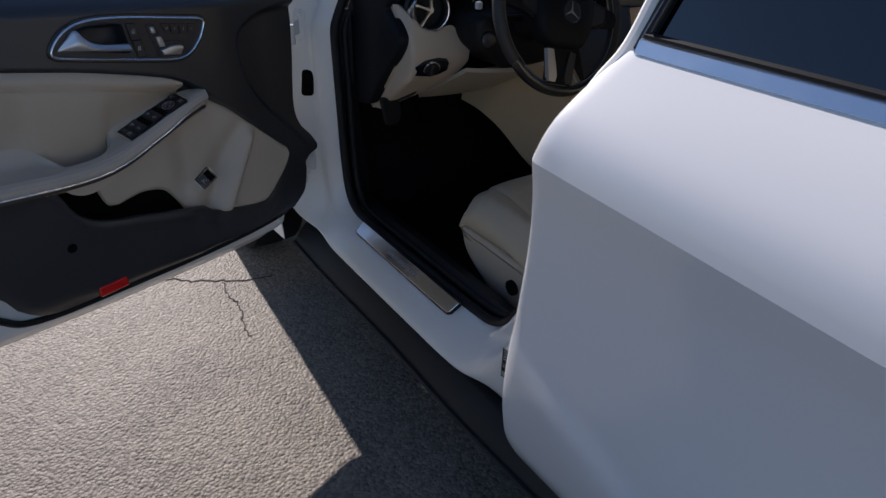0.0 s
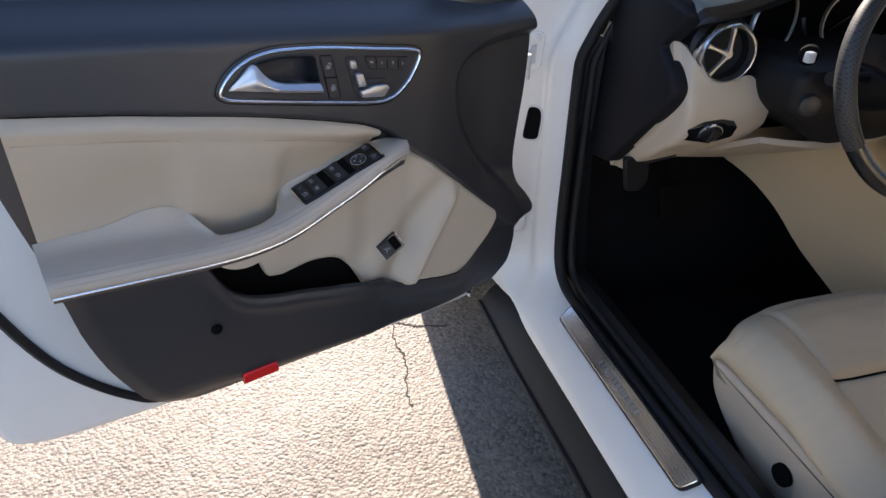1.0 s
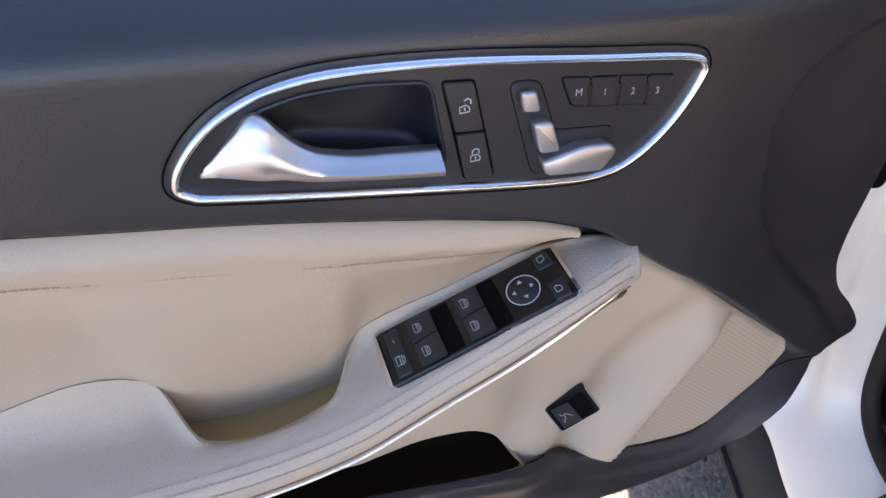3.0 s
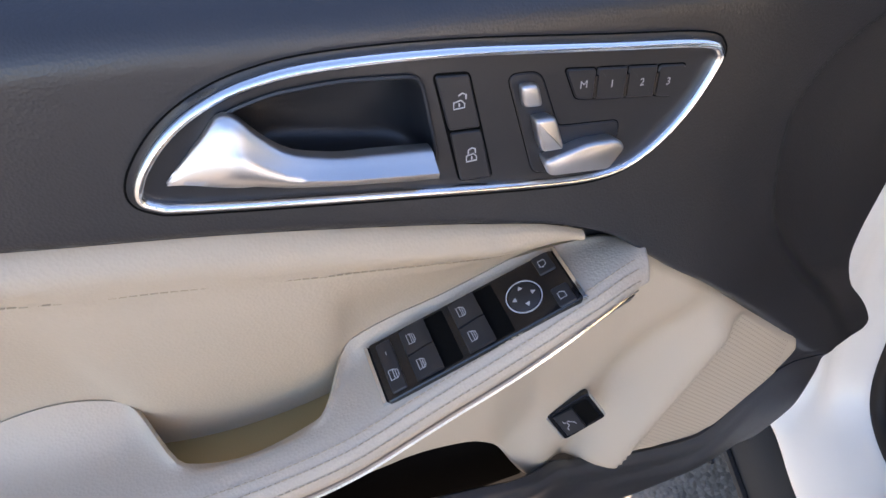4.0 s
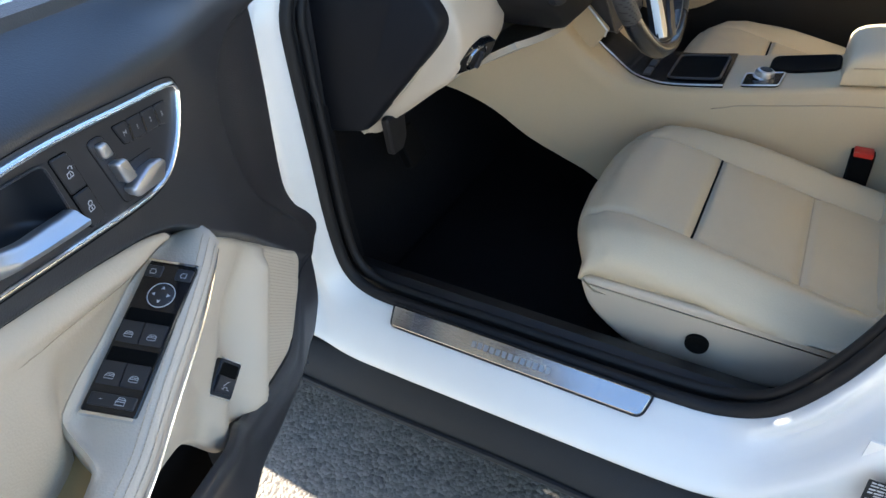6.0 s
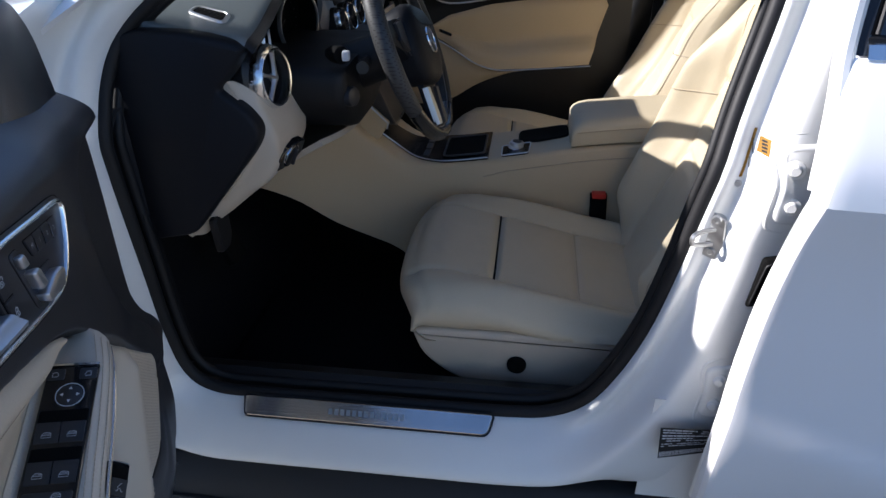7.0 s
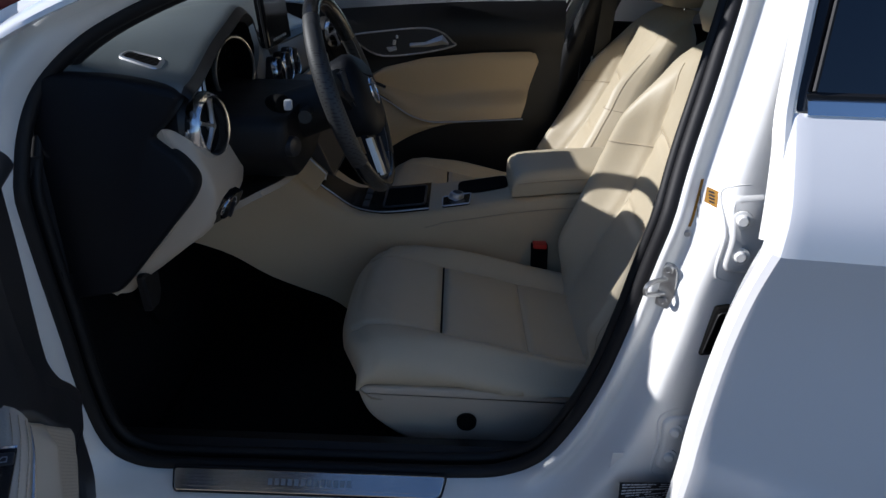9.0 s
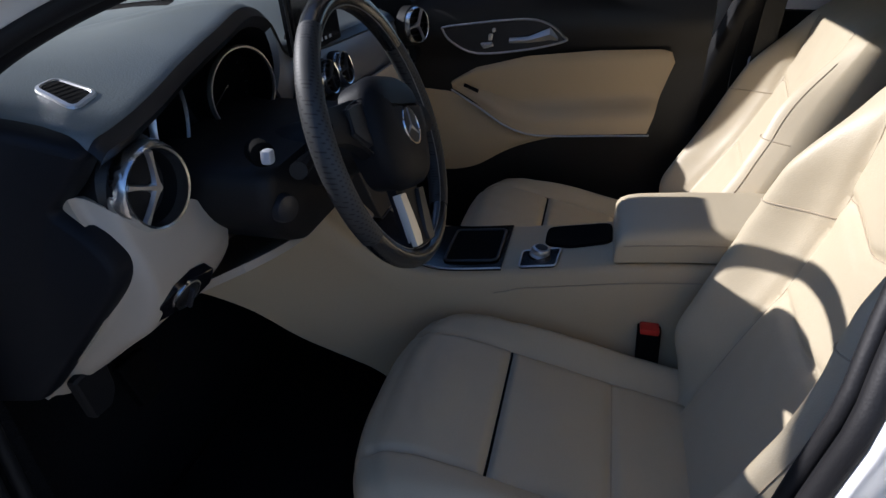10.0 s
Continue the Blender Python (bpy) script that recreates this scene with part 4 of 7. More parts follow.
part("lining_screw", lathe([(0.0, 0.004), (0.006, 0.004), (0.009, 0.002), (0.010, 0.0), (0.010, -0.004)], D(0.716, 0.062, 0.648), DIN, 16), GAP, driver_door)

# handle field: chrome ring, bowl, pull, lock keys, seat keys, memory keys
V0 = 0.0555
field = lambda a, b, h=0.0: D(a, V0 + h, b)
ring_pts = [(0.6545, 1.036), (0.650, 1.050), (0.634, 1.068), (0.613, 1.081), (0.587, 1.0885), (0.551, 1.0905), (0.485, 1.085), (0.393, 1.0715), (0.330, 1.062), (0.3145, 1.053), (0.315, 1.040), (0.331, 1.012), (0.354, 0.990), (0.380, 0.9795), (0.423, 0.982), (0.530, 1.002), (0.628, 1.0215), (0.647, 1.0275)]
ring_s = [p for p in curve(ring_pts, 5, closed=True)]
bowl = rounded([(0.604, 1.072), (0.578, 1.0775), (0.545, 1.0775), (0.503, 1.072), (0.496, 1.020), (0.50, 1.012), (0.56, 1.026), (0.60, 1.034)], 0.008, 4)
BC = np.array((0.553, 1.048))


def bowl_at(p, k=1.0):
    """The bowl's edge in the direction of a place of the outer outline."""
    d = np.array(p) - BC
    d = d / np.linalg.norm(d)
    best = 0.02
    for a, b in zip(bowl, bowl[1:] + bowl[:1]):
        e = np.array(b) - np.array(a)
        den = d[0] * e[1] - d[1] * e[0]
        if abs(den) > 1e-12:
            w = np.array(a) - BC
            t, s = (w[0] * e[1] - w[1] * e[0]) / den, (w[0] * d[1] - w[1] * d[0]) / den
            if t > 0 and -1e-6 <= s <= 1 + 1e-6:
                best = t
    return BC + d * best * k


outer = inset(ring_s, 0.004)
bezel = part("handle_field", loft([[field(*p, h) for p in q] for h, q in ((-0.02, outer), (0.0012, outer), (0.0012, [bowl_at(p) for p in outer]))], caps=False), KEYPLAST, driver_door, "black handle and switch panel")
loops = []
for p, q in zip(ring_s, inset(ring_s, 0.0075)):
    m = (np.array(p) + np.array(q)) / 2
    w = 0.78
    e = lambda k: np.array(m) + (np.array(p) - np.array(m)) * k * w
    loops.append([field(*e(1.0), -0.004)] + [field(*e(math.cos(q)), 0.0015 + 0.0050 * math.sin(q)) for q in np.linspace(0.0, math.pi, 9)] + [field(*e(-1.0), -0.004)])
part("chrome_ring", loft(loops, ring=True), BRIGHT, bezel, "bright chrome frame round the handle")
groove = [field(*p, 0.0008) for p in inset(ring_s, -0.0025)]
part("ring_groove", tube(groove, 0.0006, 6, closed=True), GAP, bezel)
bm = loft([[field(*bowl_at(p, k), h) for p in outer] for h, k in ((0.0012, 1.0), (-0.004, 0.97), (-0.020, 0.92), (-0.030, 0.80), (-0.033, 0.5))], caps="end")
part("handle_bowl", bm, KEYPLAST, bezel, "dark bowl behind the door pull", angle=60)
rim_path = [field(*p, 0.0026) for p in bowl]
part("bowl_edge", tube(rim_path, 0.0012, 5, closed=True), KEYPLAST, bezel)
# the pull: a curved lever, wide at its root
pull_top = line([0.502, 0.53, 0.56, 0.58, 0.59, 0.598, 0.604, 0.615, 0.637], [1.033, 1.037, 1.042, 1.051, 1.062, 1.073, 1.074, 1.064, 1.042])
pull_low = line([0.502, 0.53, 0.56, 0.60, 0.637], [1.018, 1.0225, 1.0275, 1.034, 1.0395])
loops = []
for u in np.concatenate([np.linspace(0.502, 0.58, 14), np.linspace(0.585, 0.637, 16)]):
    t, b = pull_top(u), pull_low(u)
    m = b + 0.42 * (t - b) if u < 0.585 else b + 0.45 * (t - b)
    out = 0.020 * ease(u, 0.640, 0.60) * (0.85 + 0.15 * ease(u, 0.60, 0.50)) + 0.001
    loops.append([D(u, V0 + k * out + c, z) for k, c, z in ((0.10, 0.001, b), (0.62, 0.001, b + 0.0015), (0.92, 0.001, b + 0.3 * (m - b)), (1.0, 0.001, m), (0.86, 0.001, m + 0.22 * (t - m)), (0.66, 0.001, m + 0.6 * (t - m)), (0.58, 0.001, t - 0.0012), (0.40, 0.001, t), (0.05, 0.001, t - 0.001), (0.05, 0.0, b + 0.001))])
part("door_pull", loft(loops), SATIN, bezel, "satin silver inner door pull", angle=70)
# lock keys
lock = rounded([(0.496, 1.0705), (0.4765, 1.068), (0.463, 0.9995), (0.4835, 1.002)], 0.003)
part("key_gap", slab(inset(lock, -0.0008), field, -0.001, 0.0016, 0.0003), GAP, bezel)
for name, q in (("unlock_key", [(0.4955, 1.0700), (0.4770, 1.0676), (0.4708, 1.0352), (0.4890, 1.0368)]), ("lock_key", [(0.4886, 1.0350), (0.4704, 1.0332), (0.4638, 1.0000), (0.4830, 1.0022)])):
    key = part(name, slab(rounded(q, 0.002), field, -0.001, 0.0032, 0.0007), KEYPLAST, bezel)
    cu, cz = np.mean(np.array(q), 0)
    P = lambda a, b, h=0.0, cu=cu, cz=cz: field(cu - a, cz + b, 0.0033 + h)
    bm = stroke([(-0.0032, -0.0028), (0.0030, -0.0028), (0.0030, -0.0005), (0.0010, 0.0018), (-0.0032, 0.0010)], 0.0007, P, closed=True)
    bars([(-0.0004, -0.0018, 0.0004, 0.0002)], P, bm=bm)
    dx = 0.0016 if name == "unlock_key" else 0.0
    stroke([(0.0022 + dx, 0.0020), (0.0024 + dx, 0.0046), (0.0002 + dx, 0.0058), (-0.0020 + dx, 0.0046)] + ([(-0.0020, 0.0020)] if name == "lock_key" else []), 0.0007, P, bm=bm)
    part("lock_symbol", bm, MARK, key)
# seat adjuster well and keys
well = rounded([(0.4545, 1.0625), (0.4345, 1.0605), (0.4215, 1.0235), (0.3805, 1.0185), (0.3790, 1.0090), (0.3890, 0.9885), (0.4360, 0.9945)], [0.007, 0.007, 0.004, 0.004, 0.004, 0.004, 0.006])
part("key_gap", slab(inset(well, -0.0008), field, -0.001, 0.0014, 0.0003), GAP, bezel)
part("seat_key_well", slab(well, field, -0.001, 0.0022, 0.0006), KEYPLAST, bezel)
for name, q, hgt in (("headrest_key", [(0.4490, 1.0575), (0.4385, 1.0565), (0.4350, 1.0425), (0.4470, 1.0440)], 0.009),
                     ("backrest_key", [(0.4415, 1.0370), (0.4285, 1.0360), (0.4215, 1.0140), (0.4360, 1.0150)], 0.013),
                     ("cushion_key", [(0.4345, 1.0085), (0.4050, 1.0140), (0.3860, 1.0120), (0.3800, 1.0060), (0.3900, 0.9925), (0.4300, 0.9975)], 0.014)):
    q = rounded(q, 0.0035)
    bm = loft([[field(*p, h) for p in inset(q, d)] for h, d in ((0.001, 0.0012), (hgt - 0.0035, -0.0004), (hgt - 0.0012, 0.0003), (hgt - 0.0003, 0.0010), (hgt, 0.0020))])
    key = part(name, bm, SATIN, bezel, "satin silver seat adjuster key", angle=50)
# memory keys
for k, ch in enumerate("M123"):
    a0, a1 = 0.4195 - k * 0.0205, 0.4195 - (k + 1) * 0.0205 + 0.0012
    tp, bt = 1.0590 - k * 0.0031, 1.0395 - k * 0.0031
    q = [(a0, tp), (a1, tp - 0.003), (a1 + (0.008 if k == 3 else 0), bt - 0.003), (a0 - (0.008 if k == 0 else 0), bt)]
    part("key_gap", slab(inset(rounded(q, 0.002), -0.0007), field, -0.001, 0.0017, 0.0003), GAP, bezel)
    key = part("memory_key", slab(rounded(q, 0.003 if k in (0, 3) else 0.001), field, -0.001, 0.0030, 0.0007), KEYPLAST, bezel)
    cu, cz = np.mean(np.array(q), 0)
    part("key_letter", letters(ch, 0.0068, lambda a, b, h, cu=cu, cz=cz: field(cu - a, cz + b + 0.0001 + 0.15 * a * 0, 0.0031 + h)), MARK, key)
    if k:
        part("key_ridge", tube([field(a0 + 0.0006, tp - 0.004, 0.003), field(a0 + 0.0006, bt + 0.002, 0.003)], 0.0011, 6), GLOSSY, bezel)

# window switch block on the armrest
pa, pb = D(0.4025, 0.054, 0.8962), D(0.5483, 0.0509, 0.8445)
ax = (pb - pa).normalized()
blk = frame_of((pa + pb) / 2, ax, DIN + Vector((0, 0, -0.14)))
half = (pb - pa).length / 2
W = 0.0256
up = 1 if blk(0, 0, 1).z > blk(0, 0, 0).z else -1
S = lambda a, b, h=0.0: blk(a, b, up * h)
outl = rounded([(-half, -W + 0.001), (half, -W), (half, W), (-half, W - 0.001)], 0.003)
block = part("window_switch_block", slab(outl, S, -0.010, 0.0025, 0.001), GLOSSY, arm, "glossy black window switch block")
for s in (-1, 1):
    bm = loft([[S(s * (half + dx), b, h) for dx, h in ((-0.001, -0.002), (0.0005, 0.0034), (0.003, 0.0034), (0.0045, 0.0), (0.003, -0.004))] for b in np.linspace(-W + 0.001, W - 0.001, 8)])
    part("block_end_trim", bm, CHROME, block)
L2 = 2 * half
at = lambda f: -half + f * L2


def window_icon(c, place, k=1.0, rear=False):
    x, y = c
    bm = stroke([(x - 0.0052 * k, y - 0.0032), (x + 0.005 * k, y - 0.0032), (x + 0.005 * k, y + 0.0022), (x + 0.0026 * k, y + 0.0036), (x - 0.003 * k, y + 0.0036), (x - 0.0052 * k, y - 0.0002)], 0.0006, place, closed=True)
    stroke([(x - 0.005 * k, y), (x + 0.005 * k, y)], 0.0006, place, bm=bm)
    stroke([(x - 0.003 * k, y + 0.0018), (x + 0.005 * k, y + 0.0018)], 0.0006, place, bm=bm)
    return bm


for row, (f0, f1) in enumerate(((0.335, 0.575), (0.60, 0.845))):
    well_a, well_b = at(f0), at(f1)
    # Raised near-black plate: the recess's shade is painted, no recess is cut.
    part("switch_well", slab(rounded([(well_a, -W + 0.003), (well_a + 0.45 * (well_b - well_a), -W + 0.003), (well_a + 0.45 * (well_b - well_a), W - 0.003), (well_a, W - 0.003)], 0.002), S, 0.001, 0.0029, 0.0003), GAP, block)
    for b0, b1 in ((-W + 0.0035, -0.0006), (0.0006, W - 0.0035)):
        a0, a1 = well_a + 0.42 * (well_b - well_a), well_b
        bm = loft([[S(a, b, h) for a, h in ((a0, 0.001), (a0 - 0.001, 0.0052), (a0 + 0.003, 0.0060), (a0 + 0.008, 0.0052), (a1 - 0.002, 0.0036), (a1, 0.001))] for b in (b0, b0 + 0.0005, b1 - 0.0005, b1)])
        key = part("window_switch", bm, KEYPLAST, block, "black window lift key")
        cx, cy = (a0 + a1) / 2 + 0.004, (b0 + b1) / 2
        part("window_symbol", window_icon((0, 0), lambda a, b, h, cx=cx, cy=cy: S(cx - 0.002 - 0.8 * b, cy + 0.8 * a, 0.0050 + h)), MARK, key)
kn = (at(0.225), 0.0015)
part("mirror_ring", stroke(ring2(kn, 0.0132, 40), 0.0009, lambda a, b, h: S(a, b, 0.0027 + h), closed=True), MARK, block)
bm = lathe([(0.0, 0.0035), (0.0105, 0.0033), (0.0118, 0.0026), (0.012, 0.002)], S(*kn, 0.0), S(0, 0, 1) - S(0, 0, 0), 32)
part("mirror_pad", bm, KEYPLAST, block)
bm = fresh()
for k in range(4):
    t = k * math.pi / 2
    c = (kn[0] + 0.0072 * math.cos(t), kn[1] + 0.0072 * math.sin(t))
    tri = [(c[0] + 0.0021 * math.cos(t + d), c[1] + 0.0021 * math.sin(t + d)) for d in (0, 2.09, 4.19)]
    loft([[S(*p, 0.0036) for p in tri], [S(*p, 0.0041) for p in tri]], bm=bm)
part("mirror_arrow", bm, MARK, block)
for sgn in (-1, 1):
    c = (at(0.07), sgn * 0.0155)
    key = part("mirror_key", slab(rounded([(c[0] - 0.007, c[1] - 0.0085), (c[0] + 0.006, c[1] - 0.0085), (c[0] + 0.006, c[1] + 0.0085), (c[0] - 0.007, c[1] + 0.0085)], 0.002), S, 0.002, 0.0040, 0.0007), KEYPLAST, block)
    q = [(0.0028, -0.0022), (0.0028, 0.0028), (-0.0022, 0.0028), (-0.0030, 0.001), (-0.0014, -0.0022)]
    bm = stroke([(c[0] + y_, c[1] + sgn * x_) for x_, y_ in q], 0.0006, lambda a, b, h: S(a, b, 0.0041 + h), closed=True)
    part("mirror_symbol", bm, MARK, key)
c = at(0.925)
key = part("child_lock_key", slab(rounded([(c - 0.006, -W + 0.004), (c + 0.006, -W + 0.004), (c + 0.006, W - 0.004), (c - 0.006, W - 0.004)], 0.002), S, 0.002, 0.0040, 0.0008), KEYPLAST, block)
bm = window_icon((0, 0), lambda a, b, h: S(c - b, 0.008 + a, 0.0042 + h), 0.8)
stroke([(c, -0.012), (c, -0.009)], 0.0005, lambda a, b, h: S(a, b, 0.0042 + h), bm=bm)
part("child_lock_symbol", bm, MARK, key)

# boot release switch on the lower panel
tb = [D(u, v, z) for u, v, z in ((0.3552, 0.0285, 0.7080), (0.3380, 0.0405, 0.6790), (0.3715, 0.0405, 0.6500), (0.3850, 0.0285, 0.6769))]
oc = (tb[0] + tb[1] + tb[2] + tb[3]) / 4
ay = ((tb[0] + tb[1]) - (tb[2] + tb[3])).normalized()
axx = ((tb[1] + tb[2]) - (tb[0] + tb[3])).normalized()
T = frame_of(oc, axx, ay)
tf = 1 if (T(0, 0, 1) - oc).dot(DIN) > 0 else -1
TT = lambda a, b, h=0.0: T(a, b, tf * h)
boot = part("boot_switch", slab(rounded([(-0.018, -0.0235), (0.018, -0.0235), (0.018, 0.0235), (-0.018, 0.0235)], 0.004), TT, -0.006, 0.003, 0.0012), GLOSSY, panel, "black boot release switch")
part("boot_switch_ends", slab([(-0.016, 0.0228), (0.016, 0.0228), (0.015, 0.0246), (-0.015, 0.0246)], TT, -0.003, 0.0030, 0.0006), SATIN, boot)
part("boot_switch_ends", slab([(-0.016, -0.0246), (0.016, -0.0246), (0.016, -0.0228), (-0.016, -0.0228)], TT, -0.003, 0.0030, 0.0006), SATIN, boot)
# The boot switch's recess is only a near-black plate for its shade.
part("boot_well", slab(rounded([(-0.014, 0.0), (0.014, 0.0), (0.014, 0.019), (-0.014, 0.019)], 0.003), TT, 0.001, 0.0034, 0.0003), GAP, boot)
key = part("boot_key", loft([[TT(a, b, h) for b, h in ((0.003, 0.002), (0.002, 0.0062), (-0.004, 0.0055), (-0.018, 0.0040), (-0.019, 0.002))] for a in (-0.014, 0.014)]), KEYPLAST, boot)
bm = stroke([(-0.006, -0.013), (-0.003, -0.013), (-0.002, -0.010), (0.002, -0.010), (0.004, -0.013), (0.007, -0.013)], 0.0008, lambda a, b, h: TT(a, b, 0.0052 + h))
stroke([(-0.004, -0.009), (0.001, -0.004), (0.004, -0.003)], 0.0008, lambda a, b, h: TT(a, b, 0.0056 + h), bm=bm)
part("boot_symbol", bm, MARK, key)



# ---- centre pillar details ----
def on_jamb(y, z, h=0.0):
    return Vector((jamb_x(y, z) - h, y, z))


def stuck(name, poly, mat, label, h=0.0008):
    """A label lying on the jamb's surface."""
    (a0, b0), (a1, b1), (a2, b2), (a3, b3) = poly
    flat = [on_jamb(*p) for p in poly]
    out = (flat[1] - flat[0]).cross(flat[3] - flat[0]).normalized()
    out = out if out.x < 0 else -out
    lift = 0.001 + max((on_jamb(a0 + (a1 - a0) * i / 6, b0 + (b3 - b0) * j / 6) - flat[0]).dot(out) for i in range(7) for j in range(7))
    if name == "data_plate":
        f = lambda a, b, k=0.0: (lambda s, t: (flat[0] * (1 - s) + flat[1] * s) * (1 - t) + (flat[3] * (1 - s) + flat[2] * s) * t + out * (k + lift))((a - a0) / (a1 - a0), (b - b0) / (b3 - b0))
    else:
        f = lambda a, b, k=0.0: on_jamb(a, b, k)
    bm = sheet(8, 8, lambda s, t: f((a0 + (a1 - a0) * s) * (1 - t) + (a3 + (a2 - a3) * s) * t, (b0 + (b1 - b0) * s) * (1 - t) + (b3 + (b2 - b3) * s) * t, h))
    return part(name, bm, mat, car, label, solid=0.0006), f


lab, LF = stuck("data_plate", [(-0.305, 0.440), (-0.404, 0.436), (-0.402, 0.510), (-0.303, 0.510)], PRINT, "black printed data label on the pillar")
rnd = random.Random(4)
rects = []
for r, (b, hh) in enumerate(((0.030, 0.003), (0.0245, 0.0022), (0.017, 0.003), (0.0105, 0.003), (0.005, 0.0022), (-0.002, 0.0018), (-0.007, 0.0018))):
    a = -0.046
    while a < 0.046:
        w = rnd.uniform(0.003, 0.012)
        if rnd.random() < 0.86:
            rects.append((a, b, min(a + w, 0.047), b + hh))
        a += w + 0.0016
a = -0.047
while a < 0.046:
    w = rnd.choice((0.0006, 0.0009, 0.0014))
    rects.append((a, -0.031, a + w, -0.019))
    a += w + rnd.choice((0.0007, 0.0011))
part("label_print", bars(rects, lambda a, b, h: LF(-0.3535 - a, 0.474 + b, 0.0018 + h)), MARK, lab)
for nm, q in (("airbag_label", [(-0.3925, 1.014), (-0.3965, 1.014), (-0.381, 0.944), (-0.377, 0.944)]), ("warning_label", [(-0.4005, 1.004), (-0.413, 1.003), (-0.409, 0.981), (-0.397, 0.983)])):
    o, f = stuck(nm, q, YELLOW, "yellow warning label on the pillar")
    part("label_print", bars([(-0.4022, 0.985 + 0.0042 * k, -0.4085, 0.9876 + 0.0042 * k) for k in range(4)] if nm == "warning_label" else [(-0.3875, 0.960, -0.3885, 0.975), (-0.391, 0.980, -0.392, 1.0)], lambda a, b, h: f(a, b, 0.0016 + h)), PRINT, o)
# striker
SK = frame_of(on_jamb(-0.356, 0.842), (-0.45, -0.89, 0.0), (0.02, 0.05, 1))
skf = 1 if (SK(0, 0, 1) - SK(0, 0, 0)).x < 0 else -1
bm = slab(rounded([(-0.018, -0.034), (0.014, -0.042), (0.022, -0.018), (0.018, 0.032), (-0.004, 0.044), (-0.020, 0.026)], 0.006), lambda a, b, h: SK(a, b, skf * h), -0.008, 0.006, 0.0015)
striker = part("door_striker", bm, ZINC, car, "bare steel door striker")
part("striker_loop", tube(curve([SK(a, b, skf * h) for a, b, h in ((0.004, -0.014, 0.004), (-0.012, -0.013, 0.020), (-0.020, -0.007, 0.034), (-0.020, 0.006, 0.034), (-0.012, 0.011, 0.020), (0.004, 0.012, 0.004))], 4), 0.0040, 8), ZINC, striker)
for b in (-0.028, 0.030):
    part("striker_screw", lathe([(0.0, 0.0095), (0.003, 0.0095), (0.0035, 0.011), (0.007, 0.0105), (0.0085, 0.006)], SK(0.004, b, 0), (SK(0, 0, 1) - SK(0, 0, 0)) * skf, 12), ZINC, striker)
# driver's door hinges: leaf on the jamb, arm and knuckle
for z, bz_ in ((0.545, -0.020), (0.955, 0.030)):
    leaf = rounded([(0.048, z - 0.045), (0.078, z - 0.040), (0.086, z + 0.040), (0.056, z + 0.045)], 0.012)
    hg = part("door_hinge", loft([[on_front(a, b, h) for a, b in inset(leaf, d)] for h, d in ((-0.004, 0.0), (0.005, 0.0), (0.0065, 0.0015))]), JAMB, car, "white painted door hinge")
    part("hinge_arm", loft([[Vector((x, y + dy, b)) for dy, b in ((-0.004, z - hh), (0.004, z - hh), (0.004, z + hh), (-0.004, z + hh))] for x, y, hh in ((0.058, 0.722, 0.020), (0.04, 0.712, 0.020), (0.015, 0.670, 0.018), (0.002, 0.640, 0.018))]), JAMB, hg)
    part("hinge_knuckle", lathe([(0.0, -0.026), (0.009, -0.026), (0.010, -0.024), (0.010, 0.024), (0.009, 0.026), (0.0, 0.026)], (0.0, 0.636, z), (0, 0, 1), 14), JAMB, hg)
    part("hinge_bolt", lathe([(0.0, 0.013), (0.006, 0.013), (0.0085, 0.011), (0.0095, 0.006), (0.013, 0.005), (0.013, 0.0)], on_front(0.068, z + bz_), (-0.3, -1, 0), 14), JAMB, hg)
for c, hh in (((0.026, 0.640, 0.582), 0.034),):
    HG = frame_of(c, (0.95, -0.31, 0), (0, 0, 1))
    hf = 1 if (HG(0, 0, 1) - HG(0, 0, 0)).y < 0 else -1
    hq = lambda a, b, h=0.0, HG=HG, hf=hf: HG(a, b, hf * h)
    hl = part("hinge_leaf", slab(rounded([(-0.018, -hh), (0.014, -hh * 0.9), (0.018, 0.0), (0.014, hh * 0.9), (-0.018, hh)], 0.007), hq, -0.030, 0.0, 0.003), JAMB, car, "white painted door hinge leaf", angle=50)
    part("hinge_bolt", lathe([(0.0, 0.008), (0.006, 0.008), (0.008, 0.006), (0.009, 0.002), (0.0125, 0.0015), (0.0125, -0.002)], hq(-0.001, hh * 0.35), hq(0, 0, 1) - hq(0, 0, 0), 16), JAMB, hl)
slot = rounded([(0.050, 0.750), (0.088, 0.748), (0.092, 0.800), (0.090, 0.828), (0.060, 0.832)], 0.014)
dc = part("door_check_slot", loft([[on_front(a, b, h) for a, b in inset(slot, d)] for h, d in ((-0.003, 0.0), (0.004, 0.0), (0.005, 0.002))]), GAP, car, "black door check opening")
part("slot_rim", tube([on_front(a, b, 0.003) for a, b in slot], 0.0025, 6, closed=True), JAMB, dc)
